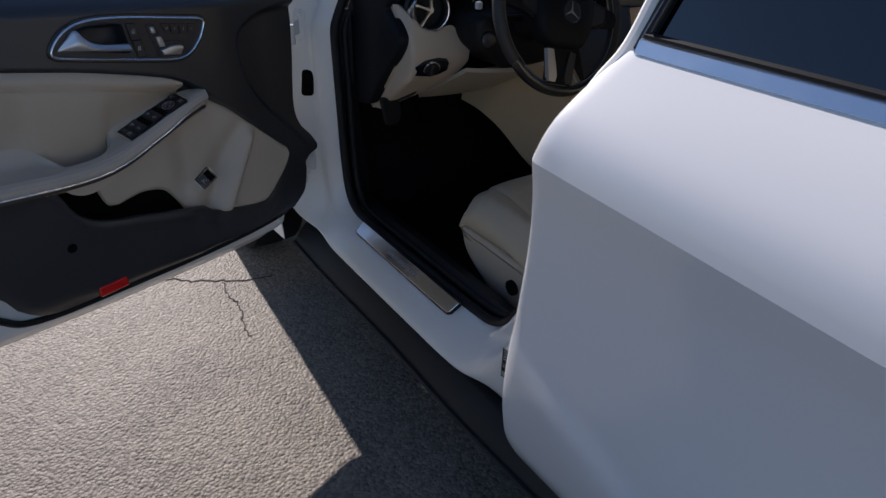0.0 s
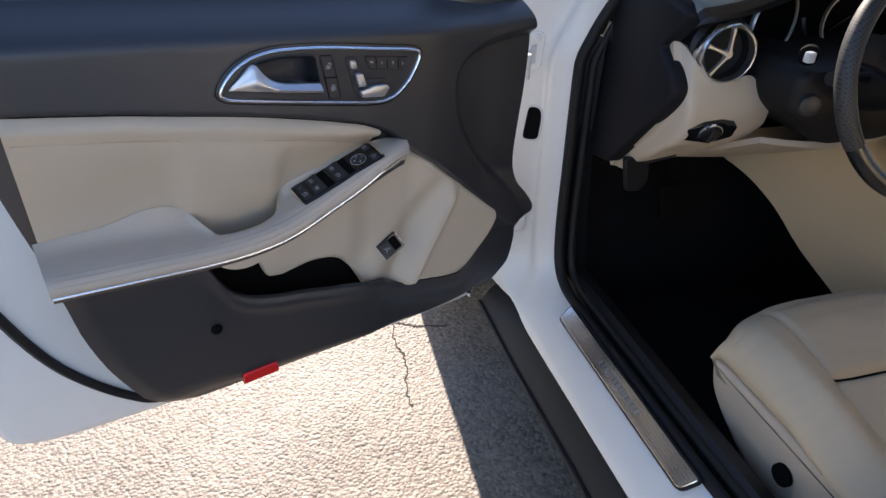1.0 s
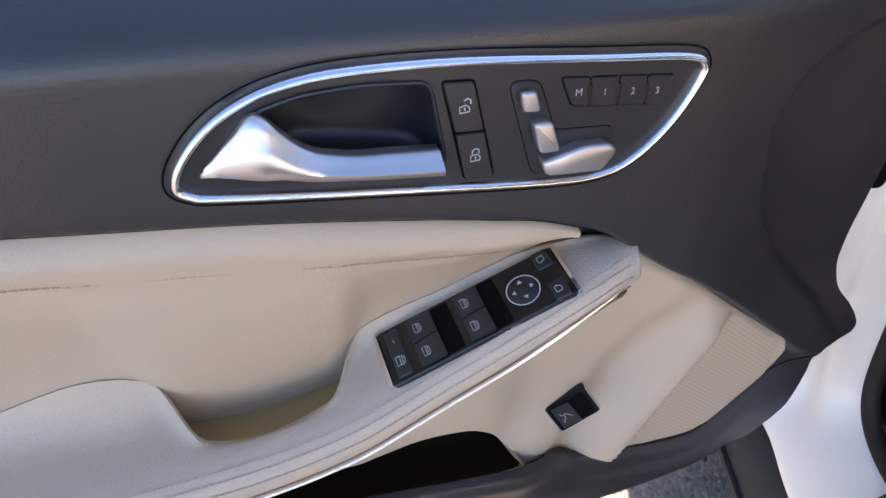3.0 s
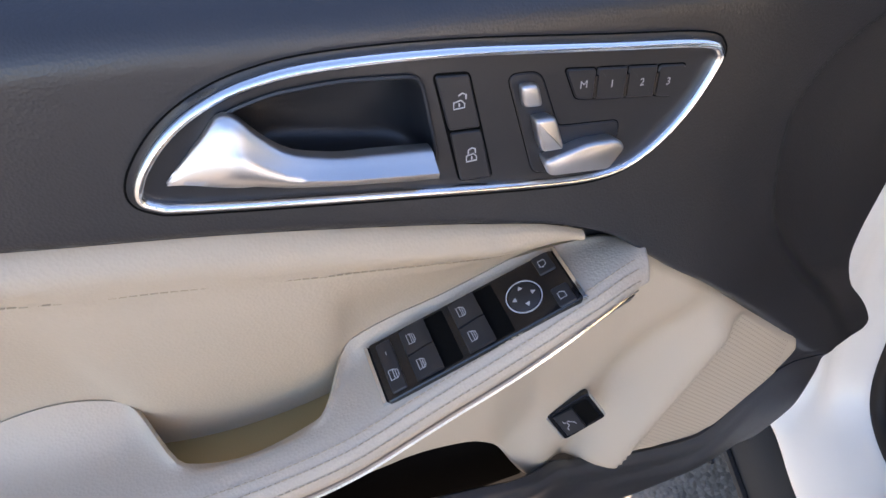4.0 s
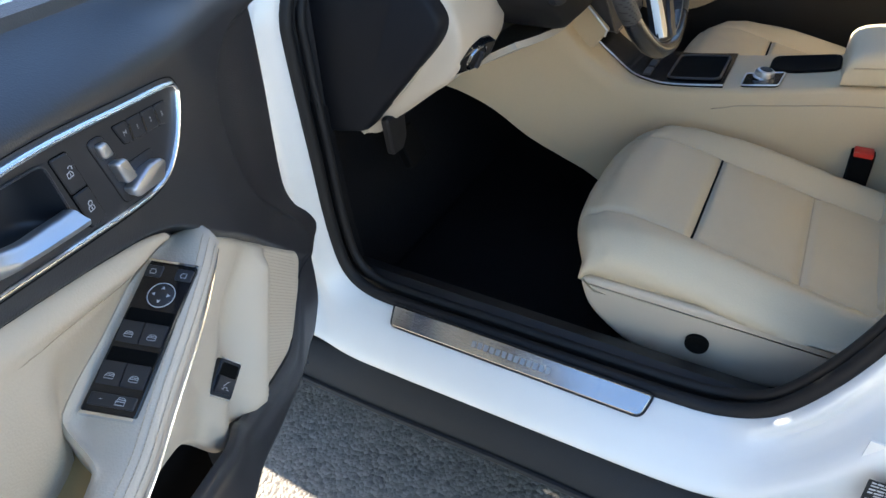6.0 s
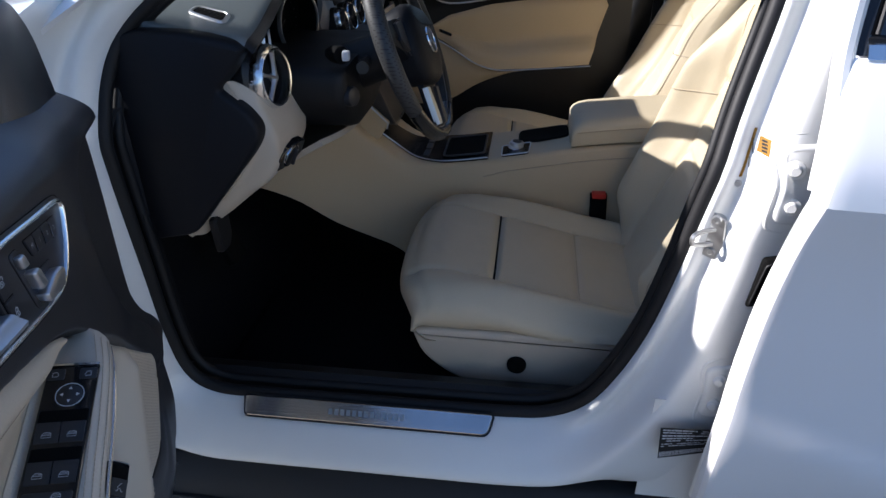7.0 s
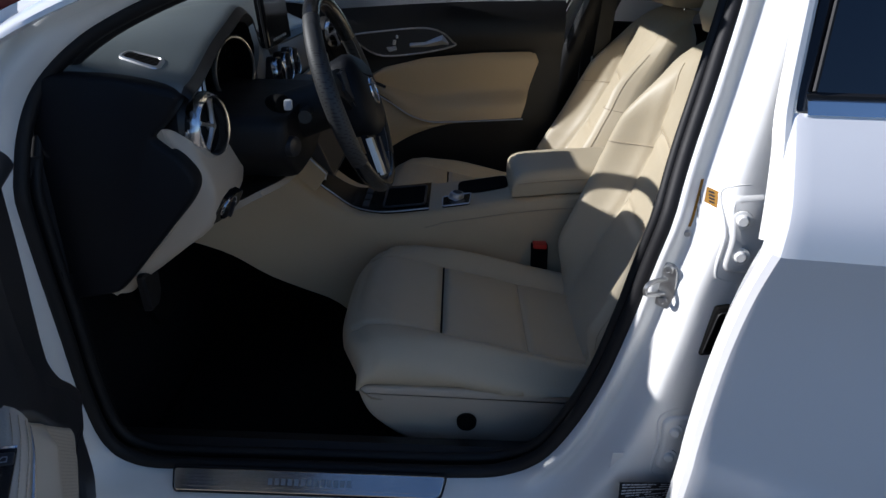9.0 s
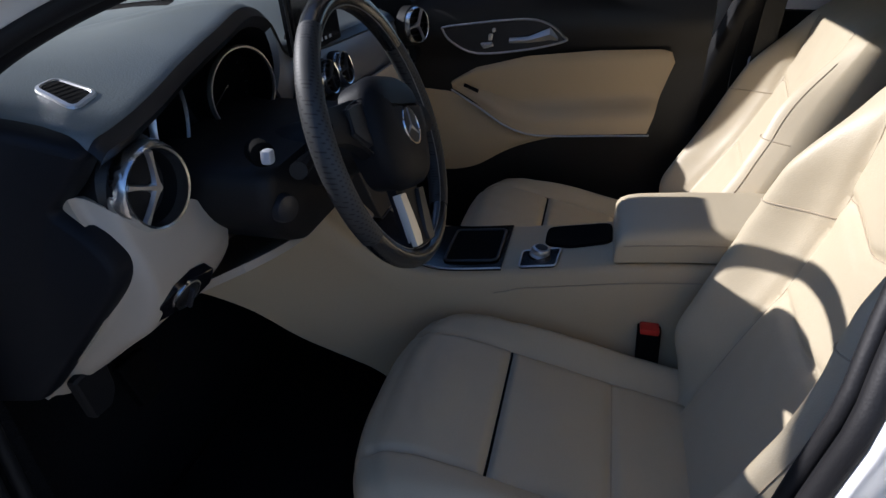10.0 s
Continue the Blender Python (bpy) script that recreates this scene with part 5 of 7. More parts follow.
# rear door hinges, cable grommet and clip on the jamb
for z0, z1, bolts in ((0.893, 1.004, ((0.974, -0.440), (0.920, -0.444))), (0.520, 0.625, ((0.600, -0.398), (0.548, -0.396)))):
    ym = sum(b[1] for b in bolts) / 2
    leaf = rounded([(ym + 0.022, z0), (ym + 0.017, (z0 + z1) / 2), (ym + 0.024, z1), (ym - 0.030, z1 + 0.004), (ym - 0.030, z0 - 0.004)], [0.018, 0.02, 0.018, 0.004, 0.004], 5)
    rh = part("rear_door_hinge", loft([[on_jamb(a, b, h) for a, b in inset(leaf, d)] for h, d in ((-0.004, -0.002), (0.0035, 0.0), (0.006, 0.0025), (0.0065, 0.006))]), JAMB, car, "white painted hinge leaf of the rear door", angle=50)
    rim = curve([(ym - 0.020, z1 + 0.018), (ym + 0.010, z1 + 0.014), (ym + 0.028, z1 - 0.004), (ym + 0.024, (z0 + z1) / 2), (ym + 0.028, z0), (ym + 0.018, z0 - 0.016), (ym - 0.016, z0 - 0.020)], 5)
    part("pressed_rim", tube([on_jamb(a, b, -0.001) for a, b in rim], lambda t: 0.0006 + 0.0030 * math.sin(math.pi * t), 8), JAMB, rh, angle=80)
    for z, y in bolts:
        part("hinge_bolt", lathe([(0.0, 0.014), (0.0065, 0.014), (0.0085, 0.012), (0.0095, 0.008), (0.014, 0.007), (0.0145, 0.004)], on_jamb(y, z), (-1, 0.25, 0.05), 18), JAMB, rh)
bm = slab(rounded([(-0.412, 0.745), (-0.445, 0.750), (-0.450, 0.836), (-0.424, 0.832)], 0.006), lambda a, b, h: Vector((jamb_x(-0.428, 0.79) - h, a, b)), -0.03, 0.012, 0.004)
plug = part("wiring_grommet", bm, GAP, car, "black rubber cable grommet")
part("grommet_rim", tube([Vector((jamb_x(-0.428, 0.79) - 0.012, a, b)) for a, b in rounded([(-0.416, 0.752), (-0.440, 0.757), (-0.445, 0.828), (-0.428, 0.826)], 0.006)], 0.0022, 6, closed=True), RUBBER, plug)
part("jamb_clip", lathe([(0, 0.004), (0.004, 0.004), (0.006, 0.001), (0.006, -0.004)], on_jamb(-0.378, 0.933), (-1, 0.3, 0), 12), ZINC, car, "small round trim clip")

# ---- dashboard ----
dash_y = line([0.20, 0.24, 0.30, 0.38, 0.46, 0.56, 0.68, 0.735, 0.77, 0.84, 0.95, 1.20, 1.45, 1.62], [0.425, 0.418, 0.425, 0.438, 0.445, 0.446, 0.448, 0.452, 0.455, 0.458, 0.458, 0.45, 0.46, 0.50])
dash_z = line([0.20, 0.24, 0.30, 0.38, 0.46, 0.56, 0.68, 0.735, 0.77, 0.84, 0.95, 1.20, 1.45, 1.62], [1.112, 1.113, 1.116, 1.126, 1.147, 1.174, 1.194, 1.170, 1.128, 1.105, 1.095, 1.09, 1.075, 1.05])


def dash_top(x, t):
    """Dash top: t 0 at its rear lip, 1 at the screen."""
    y0, z0 = dash_y(x), dash_z(x)
    y = y0 + (0.985 + 0.06 * math.sin(math.pi * (x - 0.2) / 1.42) - y0) * t
    z = z0 + (1.128 - z0) * ease(t, 0.0, 0.55) + (0.014 + 0.014 * ease(x, 0.24, 0.40)) * math.sin(math.pi * min(1, t * 1.15)) - 0.055 * ease(t, 0.55, 1.0)
    z -= 0.016 * (1 - min(1, t / 0.05)) ** 2 + 0.012 * (1 - min(1, (x - 0.230) / 0.020)) ** 2
    return Vector((x, y, z))


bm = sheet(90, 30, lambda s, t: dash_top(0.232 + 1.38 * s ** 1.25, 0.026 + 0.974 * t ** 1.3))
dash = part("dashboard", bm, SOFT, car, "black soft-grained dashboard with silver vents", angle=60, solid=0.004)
# Same plastic as the dash top, near-black to imitate shade on the roll.
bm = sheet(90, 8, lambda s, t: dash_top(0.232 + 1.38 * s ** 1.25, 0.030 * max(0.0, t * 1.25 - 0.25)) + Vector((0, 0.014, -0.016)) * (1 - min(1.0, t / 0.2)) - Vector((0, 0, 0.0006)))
part("dash_roll", bm, SHADEBLACK, dash, "black rolled edge of the dash top", angle=60)
# cluster hood underside and gauge cavity
bm = sheet(24, 10, lambda s, t: Vector((0.345 + 0.43 * s, dash_y(0.345 + 0.43 * s) + 0.015 + 0.13 * t, dash_z(0.345 + 0.43 * s) - 0.022 - 0.012 * t)))
part("cluster_hood", bm, SHADEBLACK, dash, solid=0.006)
part("cluster_face", slab(rounded([(0.35, 0.985), (0.76, 0.985), (0.74, 1.12), (0.56, 1.155), (0.40, 1.11)], 0.03), lambda a, b, h: Vector((a, 0.545 - h - 0.2 * (b - 1.05), b)), 0, 0.01, 0.003), GAP, dash, "dark instrument cluster face")
for cx in (0.452, 0.664):
    c, axs = (cx, 0.487, 1.060), (0.30 if cx < 0.5 else -0.30, -0.95, 0.0)
    part("gauge_tube", lathe([(0.0, -0.052), (0.068, -0.05), (0.067, 0.0), (0.071, 0.002), (0.075, -0.004), (0.075, -0.05)], c, axs, 40), GAP, dash, "black gauge tube")
    part("gauge_ring", lathe([(0.0695, 0.003), (0.070, 0.0060), (0.0725, 0.0065), (0.0745, 0.003), (0.0745, -0.003), (0.0695, -0.003)], c, axs, 48), SATIN, dash, "bright gauge ring")
    G = frame_of(Vector(c) - Vector(axs).normalized() * 0.045, Vector((0, 0, 1)).cross(Vector(axs)), Vector((0, 0, 1)))
    part("gauge_dial", slab(ring2((0, 0), 0.066, 32), lambda a, b, h: G(a, b, h), -0.004, 0.001, 0.0005), GAP, dash)
    bm = fresh()
    for k in range(13):
        t = radians(225 - k * 22.5)
        stroke([(0.047 * math.cos(t), 0.047 * math.sin(t)), (0.053 * math.cos(t), 0.053 * math.sin(t))], 0.0010, lambda a, b, h: G(a, b, 0.0014 + h), bm=bm)
    stroke([(0.006, 0.002), (-0.030, -0.030)], 0.002, lambda a, b, h: G(a, b, 0.003 + h), bm=bm)
    part("dial_marks", bm, KEYPLAST, dash)
part("cluster_display", slab(rounded([(-0.032, -0.045), (0.032, -0.045), (0.032, 0.03), (-0.032, 0.03)], 0.006), frame_of((0.558, 0.535, 1.06), (1, 0, 0), (0, 0.2, 1)), -0.004, 0.002, 0.001), SCREEN, dash)


def round_vent(at, axis, r, cross=SATIN, arms=(65, 185, 305), gear=False):
    """A round nozzle: black cup, chrome ring and a three-armed silver cross with gear-like rim."""
    a = Vector(axis).normalized()
    cup = part("vent", lathe([(0.02 * r, -0.035), (0.9 * r, -0.03), (0.97 * r, 0.0), (1.12 * r, -0.004), (1.18 * r, -0.03)], at, axis, 40), RUBBER, dash, "round air vent with chrome ring")
    part("vent_ring", lathe([(0.92 * r, 0.003), (0.94 * r, 0.010), (1.0 * r, 0.011), (1.04 * r, 0.006), (1.06 * r, -0.008), (0.92 * r, -0.008)], at, axis, 48), BRIGHT, cup, "chrome vent ring")
    F2 = frame_of(Vector(at) + a * 0.004, a.cross(Vector((0, 0, 1))).normalized() * -1, (0, 0, 1))
    s = 1 if (F2(0, 0, 1) - F2(0, 0, 0)).dot(a) > 0 else -1
    bm = fresh()
    for t in (radians(d) for d in arms):
        d, n = np.array((math.cos(t), math.sin(t))), np.array((-math.sin(t), math.cos(t)))
        loft([[F2(*(d * q * r + n * w * r), s * h) for w, h in ((-wd, 0.0), (-0.55 * wd, 0.006), (0.55 * wd, 0.006), (wd, 0.0), (0, -0.004))] for q, wd in ((0.0, 0.13), (0.3, 0.075), (0.6, 0.06), (0.92, 0.10))], bm=bm)
    lathe([(0.0, 0.010), (0.10 * r, 0.010), (0.16 * r, 0.006), (0.16 * r, -0.002)], at, axis, 16, bm=bm)
    if gear:
        G = lambda q, rr, h: Vector(at) + (F2(1, 0, 0) - F2(0, 0, 0)) * rr * math.cos(q) + (F2(0, 1, 0) - F2(0, 0, 0)) * rr * math.sin(q) + a * h
        lob = lambda q: 0.5 + 0.5 * math.tanh(4 * math.sin(6 * q + 0.6))
        part("vent_bezel", loft([[G(q, r * (k0 + k1 * lob(q)), h) for q in np.linspace(0, 2 * math.pi, 120, endpoint=False)] for k0, k1, h in ((1.02, 0.0, 0.009), (1.07, 0.01, 0.005), (1.11, 0.03, -0.003), (1.13, 0.05, -0.011), (1.12, 0.04, -0.015), (1.0, 0.0, -0.016))], caps=False), BRIGHT, cup, "scalloped chrome vent bezel", angle=40)
    part("vent_cross", bm, cross, cup, "three-armed vent cross")
    bm = fresh()
    for k in () if gear else range(-2, 3):
        w = math.sqrt(max(0.05, 1 - (k / 2.7) ** 2)) * 0.84 * r
        loft([[F2(x, 0.33 * k * r + dz, s * h) for dz, h in ((0.0, -0.006), (0.002, -0.006), (0.002, -0.026), (0.0, -0.026))] for x in (-w, w)], bm=bm)
    if not gear:
        part("vent_slat", bm, SHADEBLACK, cup)
    return cup


round_vent((0.311, 0.424, 1.027), (-0.14, -0.985, 0.09), 0.052, arms=(160, 92, 232), gear=True)
round_vent((1.545, 0.42, 1.035), (-0.35, -0.93, 0.10), 0.048)
for x in (0.822, 0.905, 0.988):
    round_vent((x, 0.432, 1.030), (0, -0.97, 0.22), 0.034, SHADEBLACK)
# pod behind the driver's vent
part("vent_pod", lathe([(0.054, 0.0), (0.064, -0.012), (0.067, -0.05), (0.065, -0.12)], (0.312, 0.438, 1.031), (-0.06, -0.99, 0.10), 32), SHADEBLACK, dash)

# fascia below the lip: passenger side silver-black band and beige lower
bm = sheet(40, 8, lambda s, t: Vector((0.73 + 0.87 * s, dash_y(0.73 + 0.87 * s) + 0.006 - 0.012 * math.sin(math.pi * t), dash_z(0.73 + 0.87 * s) - 0.015 - 0.115 * t)))
part("fascia", bm, GRAPHITE, dash, "graphite dash fascia", solid=0.012)
bm = sheet(30, 12, lambda s, t: Vector((1.06 + 0.54 * s, 0.445 + 0.03 * ease(s, 0.8, 1) - 0.015 * math.sin(math.pi * t) + 0.11 * ease(t, 0.55, 1.0), 0.965 - 0.24 * t)))
part("glovebox", bm, SHIELD, dash, "beige glovebox lid", solid=0.012)

# end cap towards the door
cap_poly = rounded([(0.680, 1.122), (0.620, 1.130), (0.530, 1.127), (0.450, 1.112), (0.430, 1.098), (0.458, 1.056), (0.484, 1.030), (0.444, 0.998), (0.420, 0.958), (0.430, 0.925), (0.508, 0.832), (0.585, 0.742), (0.690, 0.722), (0.700, 0.95)], [0.02, 0.02, 0.03, 0.02, 0.01, 0.012, 0.008, 0.02, 0.02, 0.03, 0.03, 0.015, 0.02, 0.02])
bm = loft([[Vector((x + 0.7 * max(0, 0.56 - a) ** 2 + 0.05 * max(0, b - 0.95), a, b)) for a, b in inset(cap_poly, d)] for x, d in ((0.232, 0.0), (0.212, 0.0), (0.204, 0.002), (0.200, 0.005), (0.198, 0.009))])
part("dash_end_cap", bm, CAPBLACK, dash, "black dashboard end cap", angle=60)
bm = sheet(8, 10, lambda s, t: Vector((0.176 + 0.03 * s, 0.70 - 0.02 * s, 0.40 + 0.60 * t)))
part("kick_trim", bm, CAPBLACK, dash, solid=0.02)

bm = fresh()
box((0.745, 0.475, 0.74), (1.56, 0.90, 1.055), 0.01, bm)
box((0.24, 0.565, 0.80), (0.745, 0.90, 1.05), 0.01, bm)
part("dash_core", bm, GAP, dash)
bm = loft([[Vector((x, a, b)) for a, b in inset(cap_poly, d)] for x, d in ((1.55, 0.0), (1.60, 0.0), (1.61, 0.009))])
part("dash_end_cap", bm, CAPBLACK, dash, "black dashboard end cap", angle=60)

# beige lower panel by the driver's knee, with light switch


KN_Y = line([0.70, 0.735, 0.78, 0.82, 0.845, 0.87, 0.90, 0.94, 0.98, 1.045], [0.600, 0.572, 0.515, 0.465, 0.432, 0.416, 0.408, 0.410, 0.424, 0.446])
KN_B = line([0.70, 0.742, 0.78, 0.825, 0.88, 0.943, 0.99, 1.033, 1.06], [0.62, 0.590, 0.555, 0.512, 0.468, 0.436, 0.448, 0.470, 0.475])


def knee(x, z):
    k = ease(x, 0.262, 0.222)
    return Vector((x + 0.010 * k * k, KN_Y(z) + (KN_B(z) - KN_Y(z)) * k ** 1.5 + 0.35 * max(0, x - 0.36) ** 1.5, z))


KN_TOP = line([0.214, 0.235, 0.255, 0.275, 0.311, 0.35, 0.385, 0.415, 0.44], [1.042, 1.036, 1.012, 0.988, 0.972, 0.978, 0.980, 0.950, 0.915])
KN_LOW = line([0.214, 0.262, 0.285, 0.355, 0.405, 0.44], [0.724, 0.722, 0.735, 0.78, 0.835, 0.880])
bm = sheet(36, 30, lambda s, t: knee(0.214 + 0.226 * s, KN_LOW(0.214 + 0.226 * s) + (KN_TOP(0.214 + 0.226 * s) - KN_LOW(0.214 + 0.226 * s)) * t))
kneep = part("knee_panel", bm, SHIELD, dash, "beige lower dash panel beside the wheel", angle=60, solid=0.025, offset=1)
LS = frame_of(knee(0.308, 0.877) + Vector((-0.001, -0.003, 0.0)), (0.966, -0.16, 0), (0, -0.42, 0.91))
lsf = 1 if (LS(0, 0, 1) - LS(0, 0, 0)).y < 0 else -1
LQ = lambda a, b, h=0.0: LS(a, b, lsf * h)
part("light_switch_plate", slab(rounded([(-0.050, -0.018), (-0.02, -0.024), (0.02, -0.024), (0.050, -0.010), (0.050, 0.018), (0.02, 0.024), (-0.02, 0.024), (-0.050, 0.012)], 0.004), LQ, -0.012, 0.004, 0.001), GLOSSY, kneep, "black light switch plate")
sw = part("light_switch", lathe([(0.0, 0.009), (0.017, 0.008), (0.020, 0.006), (0.022, 0.0)], LQ(0, 0, 0), LQ(0, 0, 1) - LQ(0, 0, 0), 28), SHADEBLACK, kneep, "rotary light switch")
part("light_switch_ring", lathe([(0.0215, 0.004), (0.0225, 0.007), (0.0245, 0.006), (0.025, 0.002)], LQ(0, 0, 0), LQ(0, 0, 1) - LQ(0, 0, 0), 28), CHROME, sw)
part("light_switch_bar", slab(rounded([(-0.003, -0.017), (0.003, -0.017), (0.003, 0.017), (-0.003, 0.017)], 0.002), LQ, 0.006, 0.015, 0.001), KEYPLAST, sw)
part("parking_release", slab(rounded([(-0.03, -0.010), (0.028, -0.010), (0.034, 0.010), (-0.026, 0.010)], 0.003), lambda a, b, h: knee(0.294 + 0.8 * a, 0.760 + 0.7 * b + 0.5 * a) + Vector((0, -0.003 - 0.6 * h, -0.5 * h)), -0.006, 0.0025, 0.001), SHADEBLACK, kneep, "black parking brake release")

part("bonnet_release", slab(rounded([(0.222, 0.765), (0.285, 0.765), (0.297, 0.700), (0.284, 0.674), (0.247, 0.676)], 0.010), lambda a, b, h: Vector((a, 0.568 - 0.10 * (b - 0.70) - h, b)), 0.0, 0.014, 0.004), RUBBER, dash, "dark bonnet release handle")

# cover under the column, column shroud, stalks, ignition
bm = sheet(20, 10, lambda s, t: Vector((0.40 + 0.36 * s, 0.345 + 0.25 * t + 0.03 * (1 - math.sin(math.pi * s)), 0.874 - 0.14 * t - 0.012 * math.sin(math.pi * s) * (1 - t))))
part("knee_cover", bm, SHIELD, dash, "beige cover below the steering column", solid=0.012)
bm = fresh()
loft([[Vector((x, y, z)) for x, z in rounded([(0.392 + d, 0.945 + 0.6 * d), (0.49, 0.868 + d), (0.64, 0.868 + d), (0.76 - d, 0.90 + d), (0.76 - d, 1.03), (0.392 + d, 1.02)], 0.03, 4)] for y, d in ((0.60, 0.0), (0.335, 0.002), (0.320, 0.006), (0.313, 0.014))], bm=bm)
part("column_surround", bm, RUBBER, dash, "black surround of the steering column", angle=60)
WC, WA = Vector((0.577, 0.2085, 1.0330)), Vector((0, -0.9375, 0.348))
WUP = Vector((0, 0.348, 0.9375))
bm = loft([[WC - WA * d + Vector((x, 0, 0)) * r + WUP * z * r for x, z in ring2((0, 0), 1, 24, 0.8)] for d, r in ((0.03, 0.05), (0.035, 0.062), (0.12, 0.066), (0.22, 0.07), (0.30, 0.075))])
col = part("steering_column", bm, RUBBER, car, "black steering column shroud", angle=60)
bm = tube([WC - WA * 0.09 + Vector((-0.05, 0, 0.01)), WC - WA * 0.088 + Vector((-0.10, 0.0, 0.012)), WC - WA * 0.075 + Vector((-0.158, 0, 0.014))], lambda t: 0.009 + 0.004 * t, 10)
part("stalk", bm, SHADEBLACK, col, "black control stalk")
bm = fresh()
box((0.370, 0.292, 1.044), (0.386, 0.306, 1.063), 0.005, bm)
part("stalk_tip", bm, MARK, col, "pale stalk end cap")
part("stalk_collar", lathe([(0.0, 0.0), (0.016, 0.0), (0.0175, -0.004), (0.017, -0.03), (0.012, -0.05)], (0.384, 0.309, 1.053), (-0.7, -0.65, 0.1), 20), GAP, col)
part("start_switch", lathe([(0.0, 0.006), (0.014, 0.006), (0.019, 0.004), (0.021, -0.004), (0.021, -0.016)], (0.420, 0.304, 0.962), (-0.35, -0.92, 0.05), 24), KEYPLAST, col, "black start switch")

# steering wheel
# turned a little to the right
TURN = radians(15)
wx = Vector((1, 0, 0)) * math.cos(TURN) - WUP * math.sin(TURN)
wy = WUP * math.cos(TURN) + Vector((1, 0, 0)) * math.sin(TURN)
R0 = 0.2005
wr = []
for k in range(72):
    t = 2 * math.pi * k / 72
    wr.append(WC + (wx * math.cos(t) + wy * math.sin(t)) * R0)


def rim_piece(k0, k1, r):
    loops = []
    for k in range(k0, k1 + 1):
        p, a, b = wr[k % 72], wr[(k - 1) % 72], wr[(k + 1) % 72]
        d = (b - a).normalized()
        s = d.cross(WA).normalized()
        e = r * (0.9 + 0.1 * math.sin(math.pi * (k - k0) / max(1, k1 - k0)))
        loops.append([p + s * math.cos(q) * e * 0.92 + WA * math.sin(q) * e * 1.12 for q in np.linspace(0, 2 * math.pi, 14, endpoint=False)])
    return loft(loops)


wheel = part("steering_wheel", rim_piece(9, 27, 0.0165), HIDE, car, "black leather steering wheel with three spokes", angle=60)
SEAM = material("grey_thread", (0.22, 0.21, 0.19), 0.7)
seam = []
for k in range(72):
    p, out = wr[k], (wr[k] - WC).normalized()
    seam.append(p - out * 0.0135 + WA * 0.0098)
part("rim_seam", tube(seam, 0.0009, 5, closed=True), SEAM, wheel, "pale stitched seam inside the rim")
part("rim_lower", rim_piece(45, 63, 0.0160), HIDE, wheel, angle=60)
part("rim_grip", rim_piece(27, 45, 0.0168), PERF, wheel, "perforated leather grip", angle=60)
part("rim_grip", rim_piece(63, 81, 0.0168), PERF, wheel, "perforated leather grip", angle=60)
Q = lambda a, b, h=0.0: WC + (wx * a + wy * b) * 1.1 + WA * h
hub = rounded([(-0.086, 0.050), (-0.05, 0.072), (0.05, 0.072), (0.086, 0.050), (0.090, -0.025), (0.058, -0.086), (-0.058, -0.086), (-0.090, -0.025)], 0.036, 6)
bm = loft([[Q(a, b, h) for a, b in inset(hub, d)] for h, d in ((-0.02, 0.006), (0.014, 0.0), (0.026, 0.003), (0.036, 0.012), (0.042, 0.026), (0.045, 0.045))])
part("airbag_cover", bm, CAPBLACK, wheel, "black airbag cover", angle=60)
part("hub_emblem_ring", lathe([(0.0264, 0.0), (0.027, 0.003), (0.0297, 0.003), (0.0302, 0.0)], Q(0, -0.004, 0.045), WA, 32), CHROME, wheel, "chrome ring on the hub")
bm = fresh()
for t in (90, 210, 330):
    d, n = np.array((math.cos(radians(t)), math.sin(radians(t)))), np.array((-math.sin(radians(t)), math.cos(radians(t))))
    loft([[Q(*(np.array((0, -0.004)) + d * q + n * w * k), 0.0455 + h) for k, h in ((-1, 0.0), (0, 0.002), (1, 0.0))] for q, w in ((0.0, 0.0042), (0.024, 0.0008))], bm=bm)
part("hub_mark", bm, GRAPHITE, wheel)
part("hub_disc", lathe([(0.0, 0.0008), (0.0264, 0.0008), (0.0264, -0.001)], Q(0, -0.004, 0.0452), WA, 32), KEYPLAST, wheel)
for s in (-1, 1):
    bm = loft([[Q(s * a, b, h) for b, h in ((b0, -0.006), (b0, 0.010), ((b0 + b1) / 2, 0.016), (b1, 0.010), (b1, -0.006))] for a, b0, b1 in ((0.07, -0.040, 0.042), (0.10, -0.022, 0.040), (0.135, -0.012, 0.034), (0.172, -0.010, 0.030))])
    part("spoke", bm, CAPBLACK, wheel)
    bm = loft([[Q(s * a, b, h) for b, h in ((b0, 0.010), (b0 + 0.002, 0.020), (b1 - 0.002, 0.020), (b1, 0.010))] for a, b0, b1 in ((0.086, -0.022, 0.036), (0.105, -0.016, 0.034), (0.128, -0.004, 0.028))])
    kp = part("spoke_keys", bm, KEYPLAST, wheel, "black key pad on the spoke")
    part("spoke_key_trim", tube([Q(s * a, b, 0.019) for a, b in ((0.082, 0.040), (0.105, 0.037), (0.130, 0.030), (0.133, -0.004), (0.110, -0.018), (0.092, -0.030))], 0.0008, 6), KEYPLAST, kp)
bm = loft([[Q(a, b, h) for a, h in ((-w, -0.004), (-w, 0.010), (0, 0.014), (w, 0.010), (w, -0.004))] for b, w in ((-0.06, 0.044), (-0.10, 0.038), (-0.135, 0.036), (-0.168, 0.040))])
part("lower_spoke", bm, CAPBLACK, wheel)
